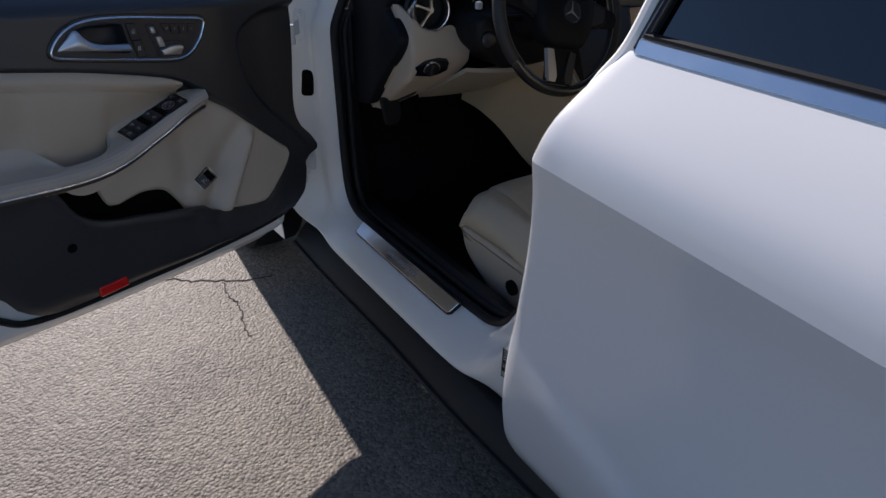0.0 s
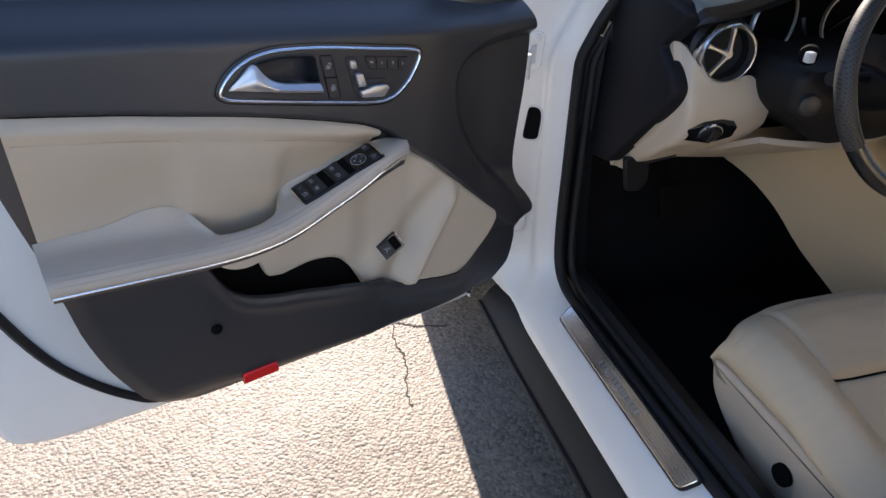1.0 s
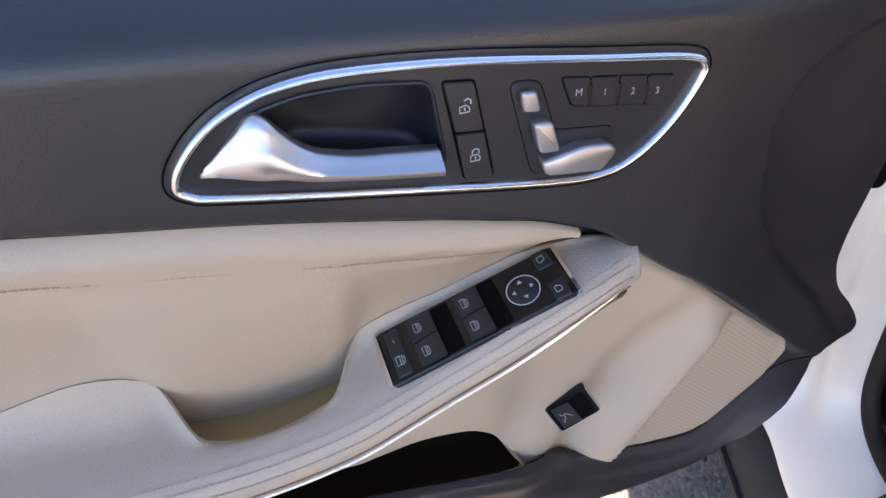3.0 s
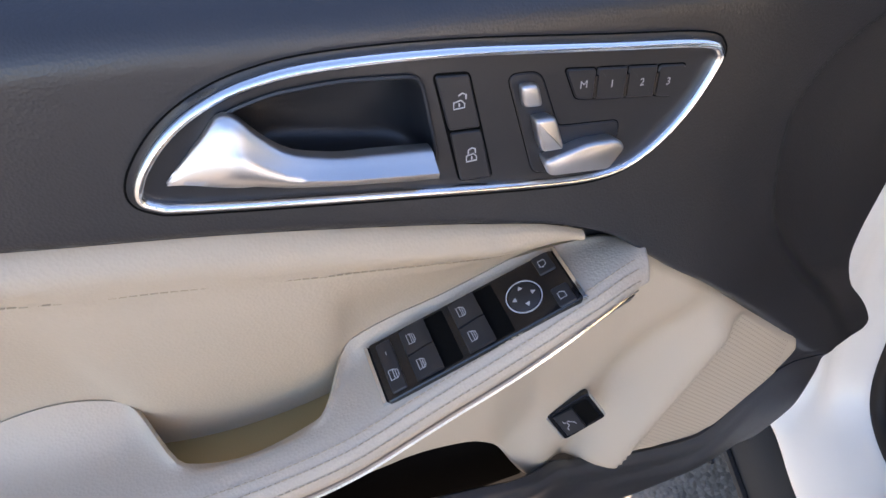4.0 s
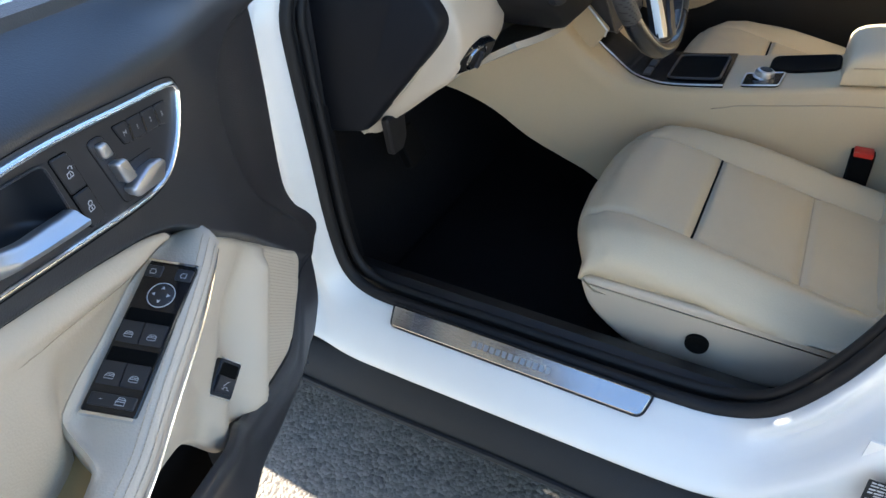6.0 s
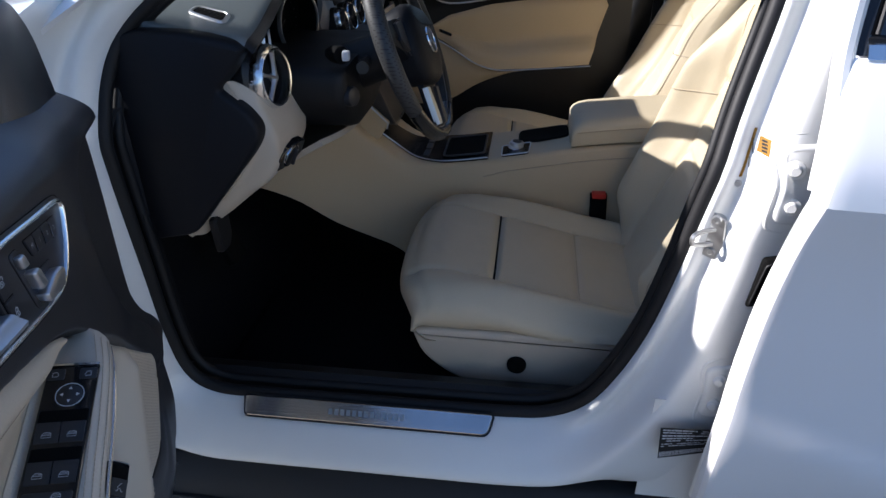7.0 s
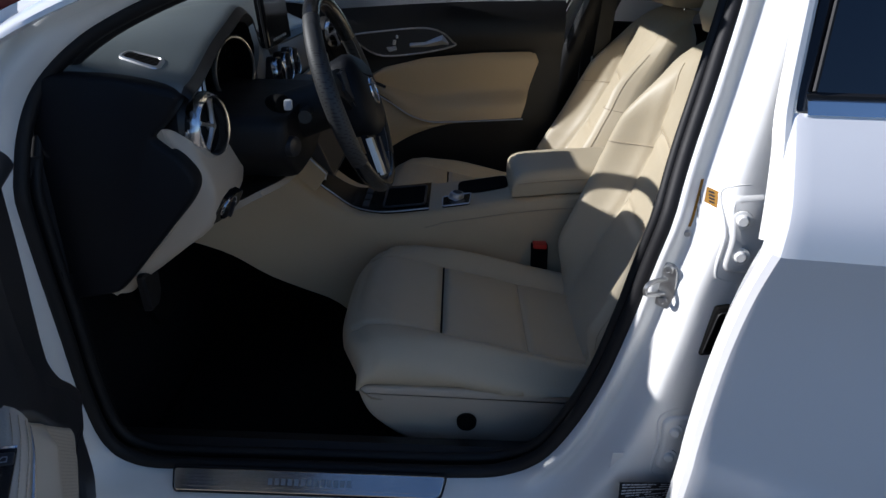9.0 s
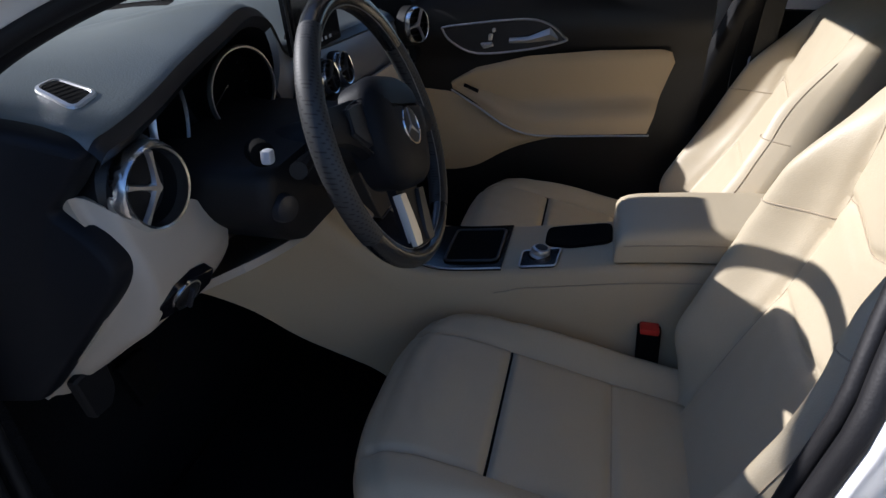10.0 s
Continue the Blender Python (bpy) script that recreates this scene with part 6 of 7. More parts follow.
for s in (-1, 1):
    bm = loft([[Q(s * a, b, h) for a, h in ((a0, 0.006), (a0 + 0.002, 0.018), (a1, 0.018), (a1 + 0.002, 0.006))] for b, a0, a1 in ((-0.090, 0.024, 0.045), (-0.12, 0.016, 0.041), (-0.15, 0.010, 0.038), (-0.164, 0.014, 0.036))])
    part("spoke_trim", bm, SATIN if s < 0 else KEYPLAST, wheel, "satin silver lower spoke trim" if s < 0 else "dark lower spoke trim")

# free-standing display and centre stack
SCp = frame_of((0.900, 0.452, 1.150), (1, 0, 0), (0, 0.10, 1))
disp = part("centre_display", slab(rounded([(-0.105, -0.062), (0.105, -0.062), (0.105, 0.062), (-0.105, 0.062)], 0.008), SCp, -0.012, 0.010, 0.003), GLOSSY, dash, "free-standing black display")
part("display_frame", tube([SCp(a, b, 0.0) for a, b in rounded([(-0.106, -0.063), (0.106, -0.063), (0.106, 0.063), (-0.106, 0.063)], 0.008)], 0.003, 6, closed=True), KEYPLAST, disp)
part("display_mount", box((0.86, 0.455, 1.06), (0.94, 0.50, 1.12), 0.008), SHADEBLACK, disp)
bm = fresh()
for k in range(6):
    bars([(-0.07 + 0.022 * k, -0.050, -0.058 + 0.022 * k, -0.044)], lambda a, b, h: SCp(a, b, 0.0101 + h), bm=bm)
part("display_keys", bm, SATIN, disp)
ST = lambda a, b, h=0.0: Vector((0.930 + a, 0.400 - 0.09 * ease(-b, -0.05, 0.16) - h, 0.905 + b))
stack = part("radio_panel", slab(rounded([(-0.122, 0.080), (0.122, 0.080), (0.116, -0.140), (-0.116, -0.140)], 0.012), lambda a, b, h: ST(a, b, h), -0.11, 0.010, 0.003), KEYPLAST, dash, "black radio and climate panel")
part("stack_frame", tube([ST(a, b, 0.010) for a, b in rounded([(-0.123, 0.081), (0.123, 0.081), (0.117, -0.141), (-0.117, -0.141)], 0.012)], 0.0016, 6, closed=True), KEYPLAST, stack, "dark stack frame")
for r in range(4):
    for s in (-1, 1):
        part("stack_key", slab(rounded([(s * 0.075 - 0.018, 0.05 - 0.026 * r), (s * 0.075 + 0.018, 0.05 - 0.026 * r), (s * 0.075 + 0.018, 0.066 - 0.026 * r), (s * 0.075 - 0.018, 0.066 - 0.026 * r)], 0.002), ST, 0.008, 0.014, 0.001), KEYPLAST, stack)
        part("key_trim", slab([(s * 0.075 - 0.017, 0.0485 - 0.026 * r), (s * 0.075 + 0.017, 0.0485 - 0.026 * r), (s * 0.075 + 0.017, 0.0500 - 0.026 * r), (s * 0.075 - 0.017, 0.0500 - 0.026 * r)], ST, 0.008, 0.0138, 0.0004), SATIN, stack)
part("disc_slot", slab([(-0.05, 0.045), (0.05, 0.045), (0.05, 0.051), (-0.05, 0.051)], ST, 0.008, 0.0115, 0.0005), SATIN, stack)

# ---- centre console ----
CT = line([-0.62, -0.50, -0.17, -0.05, 0.05, 0.20, 0.26, 0.32, 0.38, 0.44, 0.55], [0.755, 0.752, 0.722, 0.700, 0.684, 0.668, 0.672, 0.706, 0.755, 0.82, 0.90])
CB = line([-0.62, 0.0, 0.22, 0.30, 0.37, 0.465, 0.558, 0.631, 0.75], [0.27, 0.30, 0.42, 0.49, 0.525, 0.577, 0.652, 0.69, 0.72])
CW = line([-0.62, -0.20, 0.05, 0.20, 0.35, 0.45, 0.60, 0.75], [0.105, 0.115, 0.118, 0.122, 0.135, 0.155, 0.20, 0.24])
loops = []
for y in np.linspace(-0.62, 0.72, 48):
    t, b, w = CT(y), CB(y), CW(y)
    b = min(b, t - 0.05)
    loops.append([Vector((0.905 + sx * (w + ex), y, z)) for sx, ex, z in ((-1, 0.035, b - 0.06), (-1, 0.030, b), (-1, 0.012, b + 0.35 * (t - b)), (-1, 0.002, b + 0.75 * (t - b)), (-1, -0.002, t - 0.012), (-1, -0.008, t - 0.003), (-1, -0.018, t), (1, -0.018, t), (1, -0.008, t - 0.003), (1, -0.002, t - 0.012), (1, 0.002, b + 0.75 * (t - b)), (1, 0.012, b + 0.35 * (t - b)), (1, 0.030, b), (1, 0.035, b - 0.06))])
console = part("centre_console", loft(loops), BOUNCEHIDE, car, "beige leather-clad centre console", angle=45)
bm = tube([Vector((0.905 - CW(y) - 0.0035, y, CT(y) - 0.034 - 0.01 * ease(y, 0, 0.06))) for y in np.linspace(-0.60, 0.06, 30)], 0.0012, 5)
part("console_seam", bm, THREAD, console)
top = lambda a, b, h=0.0: Vector((0.905 + a, b, CT(b) + h))
bm = sheet(4, 24, lambda s, t: Vector((0.905 + (-0.104 + 0.045 * ease(0.05 + 0.38 * t, 0.17, 0.32)) * (1 - 2 * s), 0.05 + 0.38 * t, CT(0.05 + 0.38 * t) + 0.004)))
tray = part("console_tray_panel", bm, GLOSSY, console, "glossy black console panel", solid=0.006)
part("tray_edge", tube([Vector((0.905 - 0.106 + 0.045 * ease(y, 0.17, 0.32), y, CT(y) + 0.006)) for y in np.linspace(0.05, 0.43, 24)], 0.0018, 6), SATIN, tray, "thin silver edge")
well_p = rounded([(-0.075, 0.062), (0.075, 0.062), (0.075, 0.175), (-0.075, 0.175)], 0.015)
# No hole here: a near-black patch paints the shade of an open tray.
bm = loft([[top(a, b, h) for a, b in inset(well_p, d)] for h, d in ((0.0055, 0.0), (0.0075, 0.002), (0.0055, 0.005), (0.005, 0.008))])
part("cup_well", bm, GAP, tray, "open storage tray")
part("cup_well_rim", tube([top(a, b, 0.0075) for a, b in well_p], 0.003, 6, closed=True), KEYPLAST, tray)
for k in range(3):
    part("console_key", slab(rounded([(-0.075 + 0.052 * k, 0.215), (-0.033 + 0.052 * k, 0.215), (-0.033 + 0.052 * k, 0.232), (-0.075 + 0.052 * k, 0.232)], 0.002), top, 0.005, 0.010, 0.001), KEYPLAST, tray)
for k, ex in enumerate((-0.03, 0.03)):
    part("climate_knob", lathe([(0.0, 0.018), (0.016, 0.017), (0.018, 0.0)], Vector((0.905 + ex, 0.375, CT(0.375) + 0.006)), (0, -0.8, 0.5), 20), SATIN, tray)
# beige cheek where the console meets the centre stack
cheek = rounded([(0.430, 0.79), (0.372, 0.828), (0.316, 0.775), (0.348, 0.728), (0.40, 0.728)], [0.004, 0.006, 0.006, 0.01, 0.004])
ck = part("stack_cheek", slab(cheek, lambda a, b, h: Vector((0.815 - h, a, b)), 0.0, 0.020, 0.003), BOUNCEHIDE, console, "beige cheek beside the centre stack")
part("cheek_trim", tube([Vector((0.795, a, b)) for a, b in ((0.370, 0.829), (0.345, 0.804), (0.318, 0.777), (0.322, 0.762))], 0.0026, 6), SATIN, ck, "thin silver edge")
# controller plate and rotary knob
plate = rounded([(-0.100, 0.014), (-0.030, 0.014), (-0.025, -0.064), (-0.100, -0.058)], 0.008)
cp = part("controller_plate", slab(plate, top, -0.003, 0.005, 0.0015), GLOSSY, console, "black controller plate with silver edge")
part("controller_edge", tube([top(a, b, 0.005) for a, b in plate], 0.0018, 6, closed=True), SATIN, cp)
kc = Vector((0.855, -0.024, CT(-0.024) + 0.004))
knob = part("controller_knob", lathe([(0.0, 0.018), (0.015, 0.018), (0.0175, 0.0165), (0.019, 0.013), (0.0195, 0.004), (0.022, 0.002), (0.023, 0.0)], kc, (0, -0.1, 1), 32), SATIN, console, "knurled silver controller knob")
part("knob_cap", lathe([(0.0, 0.0195), (0.012, 0.0192), (0.0135, 0.0178)], kc, (0, -0.1, 1), 24), SHADEBLACK, knob)
bm = fresh()
for k in range(36):
    t = 2 * math.pi * k / 36
    tube([kc + Vector((0.0193 * math.cos(t), 0.0193 * math.sin(t), h)) for h in (0.005, 0.0135)], 0.0007, 4, bm=bm)
part("knob_knurl", bm, STEEL, knob)
pocket = rounded([(0.0, -0.03), (0.085, -0.03), (0.085, -0.165), (-0.01, -0.165), (-0.02, -0.08)], 0.02)
part("console_pocket", loft([[top(a, b, h) for a, b in inset(pocket, d)] for h, d in ((0.0, -0.002), (0.004, 0.0), (0.005, 0.003), (0.003, 0.007))]), GAP, console, "dark open phone pocket")
# armrest box
ax0, ax1 = 0.798, 1.012
loops = []
for y, k in [(-0.168, 0.30), (-0.171, 0.55), (-0.178, 0.78), (-0.192, 0.94), (-0.215, 1.0), (-0.30, 1.0), (-0.42, 1.0), (-0.52, 1.0), (-0.545, 0.9), (-0.55, 0.6)]:
    zb, zt = CT(y) + 0.004, CT(y) + 0.004 + 0.066
    pr = rounded([(ax0 + 0.004 * (1 - k), zb), (ax1 - 0.004 * (1 - k), zb), (ax1, zb + (zt - zb) * (0.5 + 0.5 * k)), (ax0, zb + (zt - zb) * (0.5 + 0.5 * k))], [0.006, 0.006, 0.03, 0.03], 5)
    loops.append([Vector((a, y, b)) for a, b in pr])
part("console_armrest", loft(loops), LEATHER, console, "padded beige leather armrest lid", angle=60)
part("armrest_seam", tube([Vector((ax0 - 0.001, y, CT(y) + 0.042)) for y in np.linspace(-0.182, -0.53, 20)] , 0.0014, 5), THREAD, console)

# pedals
bm = fresh()
slab(rounded([(-0.035, -0.045), (0.035, -0.045), (0.035, 0.045), (-0.035, 0.045)], 0.012), frame_of((0.45, 0.66, 0.575), (1, 0, 0), (0, 0.45, 0.9)), 0, 0.02, 0.004, bm=bm)
tube([(0.45, 0.68, 0.595), (0.45, 0.73, 0.66), (0.45, 0.72, 0.78)], 0.010, 8, bm=bm)
part("brake_pedal", bm, GAP, car, "black rubber brake pedal")
bm = slab(rounded([(-0.025, -0.09), (0.025, -0.09), (0.022, 0.09), (-0.022, 0.09)], 0.012), frame_of((0.62, 0.76, 0.40), (1, 0, 0), (0, 0.45, 0.9)), 0, 0.018, 0.004)
part("accelerator_pedal", bm, GAP, car, "black rubber accelerator pedal")

# ---- far door ----
XF = 1.63
far = lambda a, b, h=0.0: Vector((XF - h, a, b))
FT = line([0.42, 0.20, 0.0, -0.20, -0.36], [1.105, 1.125, 1.14, 1.15, 1.158])
bm = sheet(40, 24, lambda s, t: far(0.70 - 1.09 * s, 0.34 + (FT(0.70 - 1.09 * s) - 0.34) * t, 0.02 * math.sin(math.pi * min(1, t * 0.75)) + 0.022 * ease(t, 0.785, 0.82) - 0.035 * ease(t, 0.93, 1.0)))
far_door = part("passenger_door", bm, SHADEBLACK, car, "closed passenger door with black and beige lining", angle=60)
bez = [(0.345, 1.026), (0.352, 1.018), (0.325, 0.985), (0.248, 0.955), (0.10, 0.972), (-0.002, 0.998), (0.004, 1.012), (0.035, 1.038), (0.08, 1.053), (0.15, 1.052), (0.28, 1.036)]
bz = [p for p in curve(bez, 4, closed=True)]
part("far_handle_field", slab(bz, lambda a, b, h: far(a, b, 0.040 + h), -0.01, 0.003, 0.001), KEYPLAST, far_door)
part("far_chrome_ring", tube([far(a, b, 0.044) for a, b in bz], 0.0034, 6, closed=True), SATIN, far_door, "bright chrome frame round the handle")
bm = loft([[far(a, b + d, 0.042 + h) for d, h in ((-w, 0.0), (-w, 0.012), (0, 0.020), (w, 0.012), (w, 0.0))] for a, b, w in ((0.018, 1.005, 0.004), (0.04, 1.018, 0.016), (0.06, 1.012, 0.014), (0.10, 1.0, 0.008), (0.155, 0.996, 0.007))])
part("far_door_pull", bm, SATIN, far_door, "satin silver inner door pull")
for q in ([(0.240, 0.985), (0.205, 0.990), (0.200, 0.978), (0.228, 0.970)], [(0.215, 1.012), (0.203, 1.012), (0.205, 0.994), (0.216, 0.994)], [(0.205, 1.028), (0.196, 1.028), (0.196, 1.017), (0.205, 1.017)]):
    part("far_seat_key", slab(rounded(q, 0.003), lambda a, b, h: far(a, b, 0.042 + h), 0, 0.012, 0.003), SATIN, far_door)
PT = line([0.33, 0.314, 0.25, 0.10, -0.10, -0.27, -0.297, -0.305], [0.86, 0.872, 0.910, 0.950, 0.974, 0.983, 0.976, 0.950], smooth=False)
PL = line([0.33, 0.314, 0.224, 0.15, 0.084, 0.0, -0.10, -0.285], [0.85, 0.842, 0.800, 0.755, 0.735, 0.735, 0.742, 0.756])
bm = sheet(60, 16, lambda s, t: (lambda y, s=s, t=t: far(y + 0.05 * (1 - t) * s ** 5, PL(y) + (PT(y) - PL(y)) * t, 0.030 + 0.010 * ease(t, 0.4, 0.9) + 0.044 * ease(t, 0.38 + 0.05 * ease(y, 0.1, -0.1), 0.20) * ease(y, 0.32, 0.16) - 0.008 * ease(t, 0.95, 1.0)))(0.325 - 0.63 * s))
part("far_insert", bm, BOUNCEHIDE, far_door, "beige leather door insert", angle=60, solid=0.008, offset=0)
part("far_armrest_trim", tube([far(y, PL(y) - 0.002, 0.082 - 0.036 * ease(y, 0.2, 0.33)) for y in np.linspace(0.325, -0.262, 30)], 0.0028, 6), SATIN, far_door, "thin bright metal trim line")
part("far_switch", slab(rounded([(0.285, 0.868), (0.240, 0.850), (0.243, 0.840), (0.288, 0.858)], 0.003), lambda a, b, h: far(a, b, 0.046 + h), 0, 0.004, 0.001), GLOSSY, far_door)
LP = line([0.70, 0.50, 0.40, 0.25, 0.15, 0.05, -0.02, -0.10], [0.62, 0.60, 0.585, 0.605, 0.665, 0.705, 0.7215, 0.728])
bm = sheet(30, 12, lambda s, t: (lambda y: far(y, LP(y) + (PL(min(y, 0.33)) - 0.012 + 0.02 * ease(y, 0.33, 0.6) - LP(y)) * t, 0.030 + 0.012 * math.sin(math.pi * t)))(0.68 - 0.71 * s))
part("far_lower_panel", bm, BOUNCEHIDE, far_door, "beige lower door panel", solid=0.006, offset=0)
part("far_lock_pin", lathe([(0.0, 0.03), (0.003, 0.029), (0.004, 0.0)], (1.655, -0.30, 1.15), (0, 0, 1), 10), SHADEBLACK, far_door)
part("far_window", loft([[(1.70, 0.66, 1.10), (1.70, -0.40, 1.15)], [(1.56, 0.26, 1.40), (1.58, -0.44, 1.425)]], closed=False), CLEAR, far_door, "clear window glass")
bm = fresh()
loft([[Vector((1.86 + 0.11 * a, 0.60 + h, 1.10 + 0.075 * b)) for a, b in ring2((0, 0), r, 20)] for h, r in ((0.10, 0.5), (0.07, 0.9), (0.0, 1.0), (-0.04, 0.96), (-0.05, 0.8))], bm=bm)
part("far_mirror", bm, PAINT, car, "white wing mirror housing")


# ---- seats ----
def creases(p, k=1.0):
    """Soft unevenness of stretched leather."""
    return k * (0.0016 * noise.noise(p * 16.0) + 0.0009 * noise.noise(Vector((p.x * 30, p.y * 55, p.z * 30))))


def seat(name, cx, label, cap, recline=0.0):
    base = thing(name, (cx, -0.05, 0.265), label, "car seat", "front seats")
    # cushion: profile along y, width across x
    prof = line([0.225, 0.215, 0.19, 0.14, 0.05, -0.05, -0.18, -0.32], [0.500, 0.560, 0.592, 0.604, 0.590, 0.566, 0.538, 0.512])
    front = lambda s: 0.205 - 0.055 * abs(s) ** 3

    def cush(s, t):
        y = front(s) + (-0.36 - front(s)) * t
        z = prof(y + (0.205 - front(s)) * (1 - t))
        a = abs(s)
        z += 0.028 * math.exp(-((a - 0.86) / 0.16) ** 2) * ease(t, 0.05, 0.5) - 0.10 * max(0, a - 0.86) ** 1.4 * 2.2
        z -= 0.010 * math.exp(-((a - 0.635) / 0.022) ** 2)
        z -= 0.012 * math.exp(-((y - 0.004) / 0.008) ** 2) * ease(a, 0.64, 0.60)
        z -= 0.007 * math.exp(-((y + 0.187) / 0.008) ** 2) * ease(a, 0.64, 0.60)
        z += 0.007 * math.sin(math.pi * min(1, max(0, (y + 0.187) / 0.19))) * ease(a, 0.62, 0.5)
        return Vector((cx + 0.250 * s, y, z + creases(Vector((cx + 0.25 * s, y, 0.0)))))

    n = 110
    ss = np.linspace(-1, 1, 61)
    loops = []
    for s in ss:
        col = [cush(s, t) for t in np.linspace(0, 1, n + 1)]
        f = col[0]
        drop = [Vector((cx + (f.x - cx) * (1 - k2), f.y + d, f.z - h)) for d, h, k2 in ((-0.040, 0.092, 0.04), (-0.010, 0.086, 0.0), (0.012, 0.066, 0), (0.022, 0.042, 0), (0.016, 0.018, 0), (0.007, 0.004, 0))]
        loops.append(drop + col)
    lp = loops[0]
    rp = loops[-1]
    for dx, dz, top in ((0.010, 0.010, 1), (0.018, 0.024, 1), (0.0205, 0.036, 0.545), (0.019, 0.046, 0.530), (0.012, 0.054, 0.519), (0.004, 0.058, 0.513)):
        loops.insert(0, [Vector((p.x - dx, p.y, max(min(p.z, 0.508), min(top, p.z - dz)))) for p in lp])
        loops.append([Vector((p.x + dx, p.y, max(min(p.z, 0.508), min(top, p.z - dz)))) for p in rp])
    c = part("cushion", loft(loops, closed=False), LEATHER, base, "beige leather cushion with cross seams", angle=70)
    for nm, pts in (("cross_seam", [cush(s, (front(s) - 0.004) / (front(s) + 0.36)) + Vector((0, 0, 0.0012)) for s in np.linspace(-0.63, 0.63, 24)]), ("rear_seam", [cush(s, (front(s) + 0.187) / (front(s) + 0.36)) + Vector((0, 0, 0.0008)) for s in np.linspace(-0.63, 0.63, 24)]),
                    ("side_seam", [cush(-0.635, t) + Vector((0, 0, 0.001)) for t in np.linspace(0.02, 0.98, 40)]), ("side_seam", [cush(0.635, t) + Vector((0, 0, 0.001)) for t in np.linspace(0.02, 0.98, 40)])):
        part(nm, tube(pts, 0.0024 if nm == "cross_seam" else 0.0011, 5), GAP if nm == "cross_seam" else THREAD, c)
    # backrest
    lean_y = lambda z: -0.325 - (0.20 + recline) * (z - 0.52) / 0.65 - 0.03 * math.sin(math.pi * (z - 0.52) / 0.65)
    wid = line([0.50, 0.60, 0.75, 0.85, 0.95, 1.05, 1.12, 1.155, 1.175], [0.235, 0.250, 0.266, 0.260, 0.238, 0.212, 0.193, 0.168, 0.135])

    split = line([0.50, 0.65, 0.80, 0.90, 1.0, 1.10, 1.18], [0.60, 0.58, 0.53, 0.53, 0.58, 0.64, 0.66])

    def back(s, z):
        a = abs(s)
        y = lean_y(z) + 0.012
        bol = math.exp(-((a - 0.84) / 0.17) ** 2)
        y += 0.078 * bol * ease(z, 0.50, 0.66) * ease(z, 1.14, 0.95) - 0.35 * max(0, a - 0.86) ** 1.7
        y -= 0.014 * math.exp(-((a - split(z)) / 0.036) ** 2) * ease(z, 1.13, 1.0)
        y -= 0.013 * math.exp(-((z - (0.985 - 0.06 * (1 - a))) / 0.012) ** 2) * ease(a, split(z) - 0.01, split(z) - 0.09)
        y -= 0.010 * math.exp(-((z - (0.80 - 0.03 * (1 - a))) / 0.012) ** 2) * ease(a, split(z) - 0.01, split(z) - 0.09)
        y -= 0.07 * max(0, (z - 1.09) / 0.085) ** 2.2
        return Vector((cx + wid(z) * s, y + creases(Vector((cx + wid(z) * s, 0.3, z)), 1.3), z))

    zz = np.linspace(0.50, 1.175, 110)
    loops = []
    for z in zz:
        fr = [back(s, z) for s in np.linspace(-1, 1, 91)]
        l, r = fr[0], fr[-1]
        depth = 0.085 - 0.045 * ease(z, 1.08, 1.19)
        yb = lean_y(z) - depth
        mid_y = (l.y + yb) / 2
        loops.append([Vector((l.x - 0.004, mid_y, z)), *fr, Vector((r.x + 0.004, mid_y, z)), Vector((r.x - 0.02, yb, z)), Vector((cx, yb - 0.012, z)), Vector((l.x + 0.02, yb, z))])
    b = part("backrest", loft(loops), LEATHER, base, "beige leather backrest with side bolsters", angle=70)
    for s in (-1, 1):
        part("back_seam", tube([back(s * split(z), z) + Vector((0, 0.001, 0)) for z in np.linspace(0.56, 1.11, 40)], 0.0011, 5), THREAD, b)
        pts = [back(s * 0.92, z) + Vector((0, 0.001, 0)) for z in np.linspace(0.60, 1.06, 30)]
        part("back_seam", tube(pts, 0.0010, 5), THREAD, b)
    part("back_cross_seam", tube([back(s, 0.985 - 0.06 * (1 - abs(s))) + Vector((0, 0.001, 0)) for s in np.linspace(-0.52, 0.52, 20)], 0.0012, 5), THREAD, b)
    for s in (-1, 1):
        part("bolster_seam", tube([back(s * q, 0.92 - 0.03 * (q - 0.5)) + Vector((0, 0.0012, 0)) for q in np.linspace(0.54, 0.99, 16)], 0.0014, 5), THREAD, b)
    # headrest
    ty, hz = lean_y(1.175) - 0.030, -0.055
    loops = []
    for z, w, d0, d1 in ((1.232, 0.085, 0.02, -0.04), (1.238, 0.112, 0.045, -0.055), (1.27, 0.128, 0.062, -0.06), (1.33, 0.132, 0.060, -0.055), (1.385, 0.122, 0.045, -0.045), (1.405, 0.09, 0.015, -0.03)):
        yy = ty - 0.25 * (z - 1.22)
        z += hz
        loops.append([Vector((cx + a, yy + b2, z)) for a, b2 in rounded([(-w, d1), (w, d1), (w, d0), (-w, d0)], 0.035, 5)])
    h = part("headrest", loft(loops), LEATHER, base, "beige leather headrest", angle=70)
    for s in (-1, 1):
        part("headrest_post", tube([(cx + 0.062 * s, ty - 0.02, 1.15), (cx + 0.062 * s, ty - 0.03, 1.26)], 0.006, 10), CHROME, h)
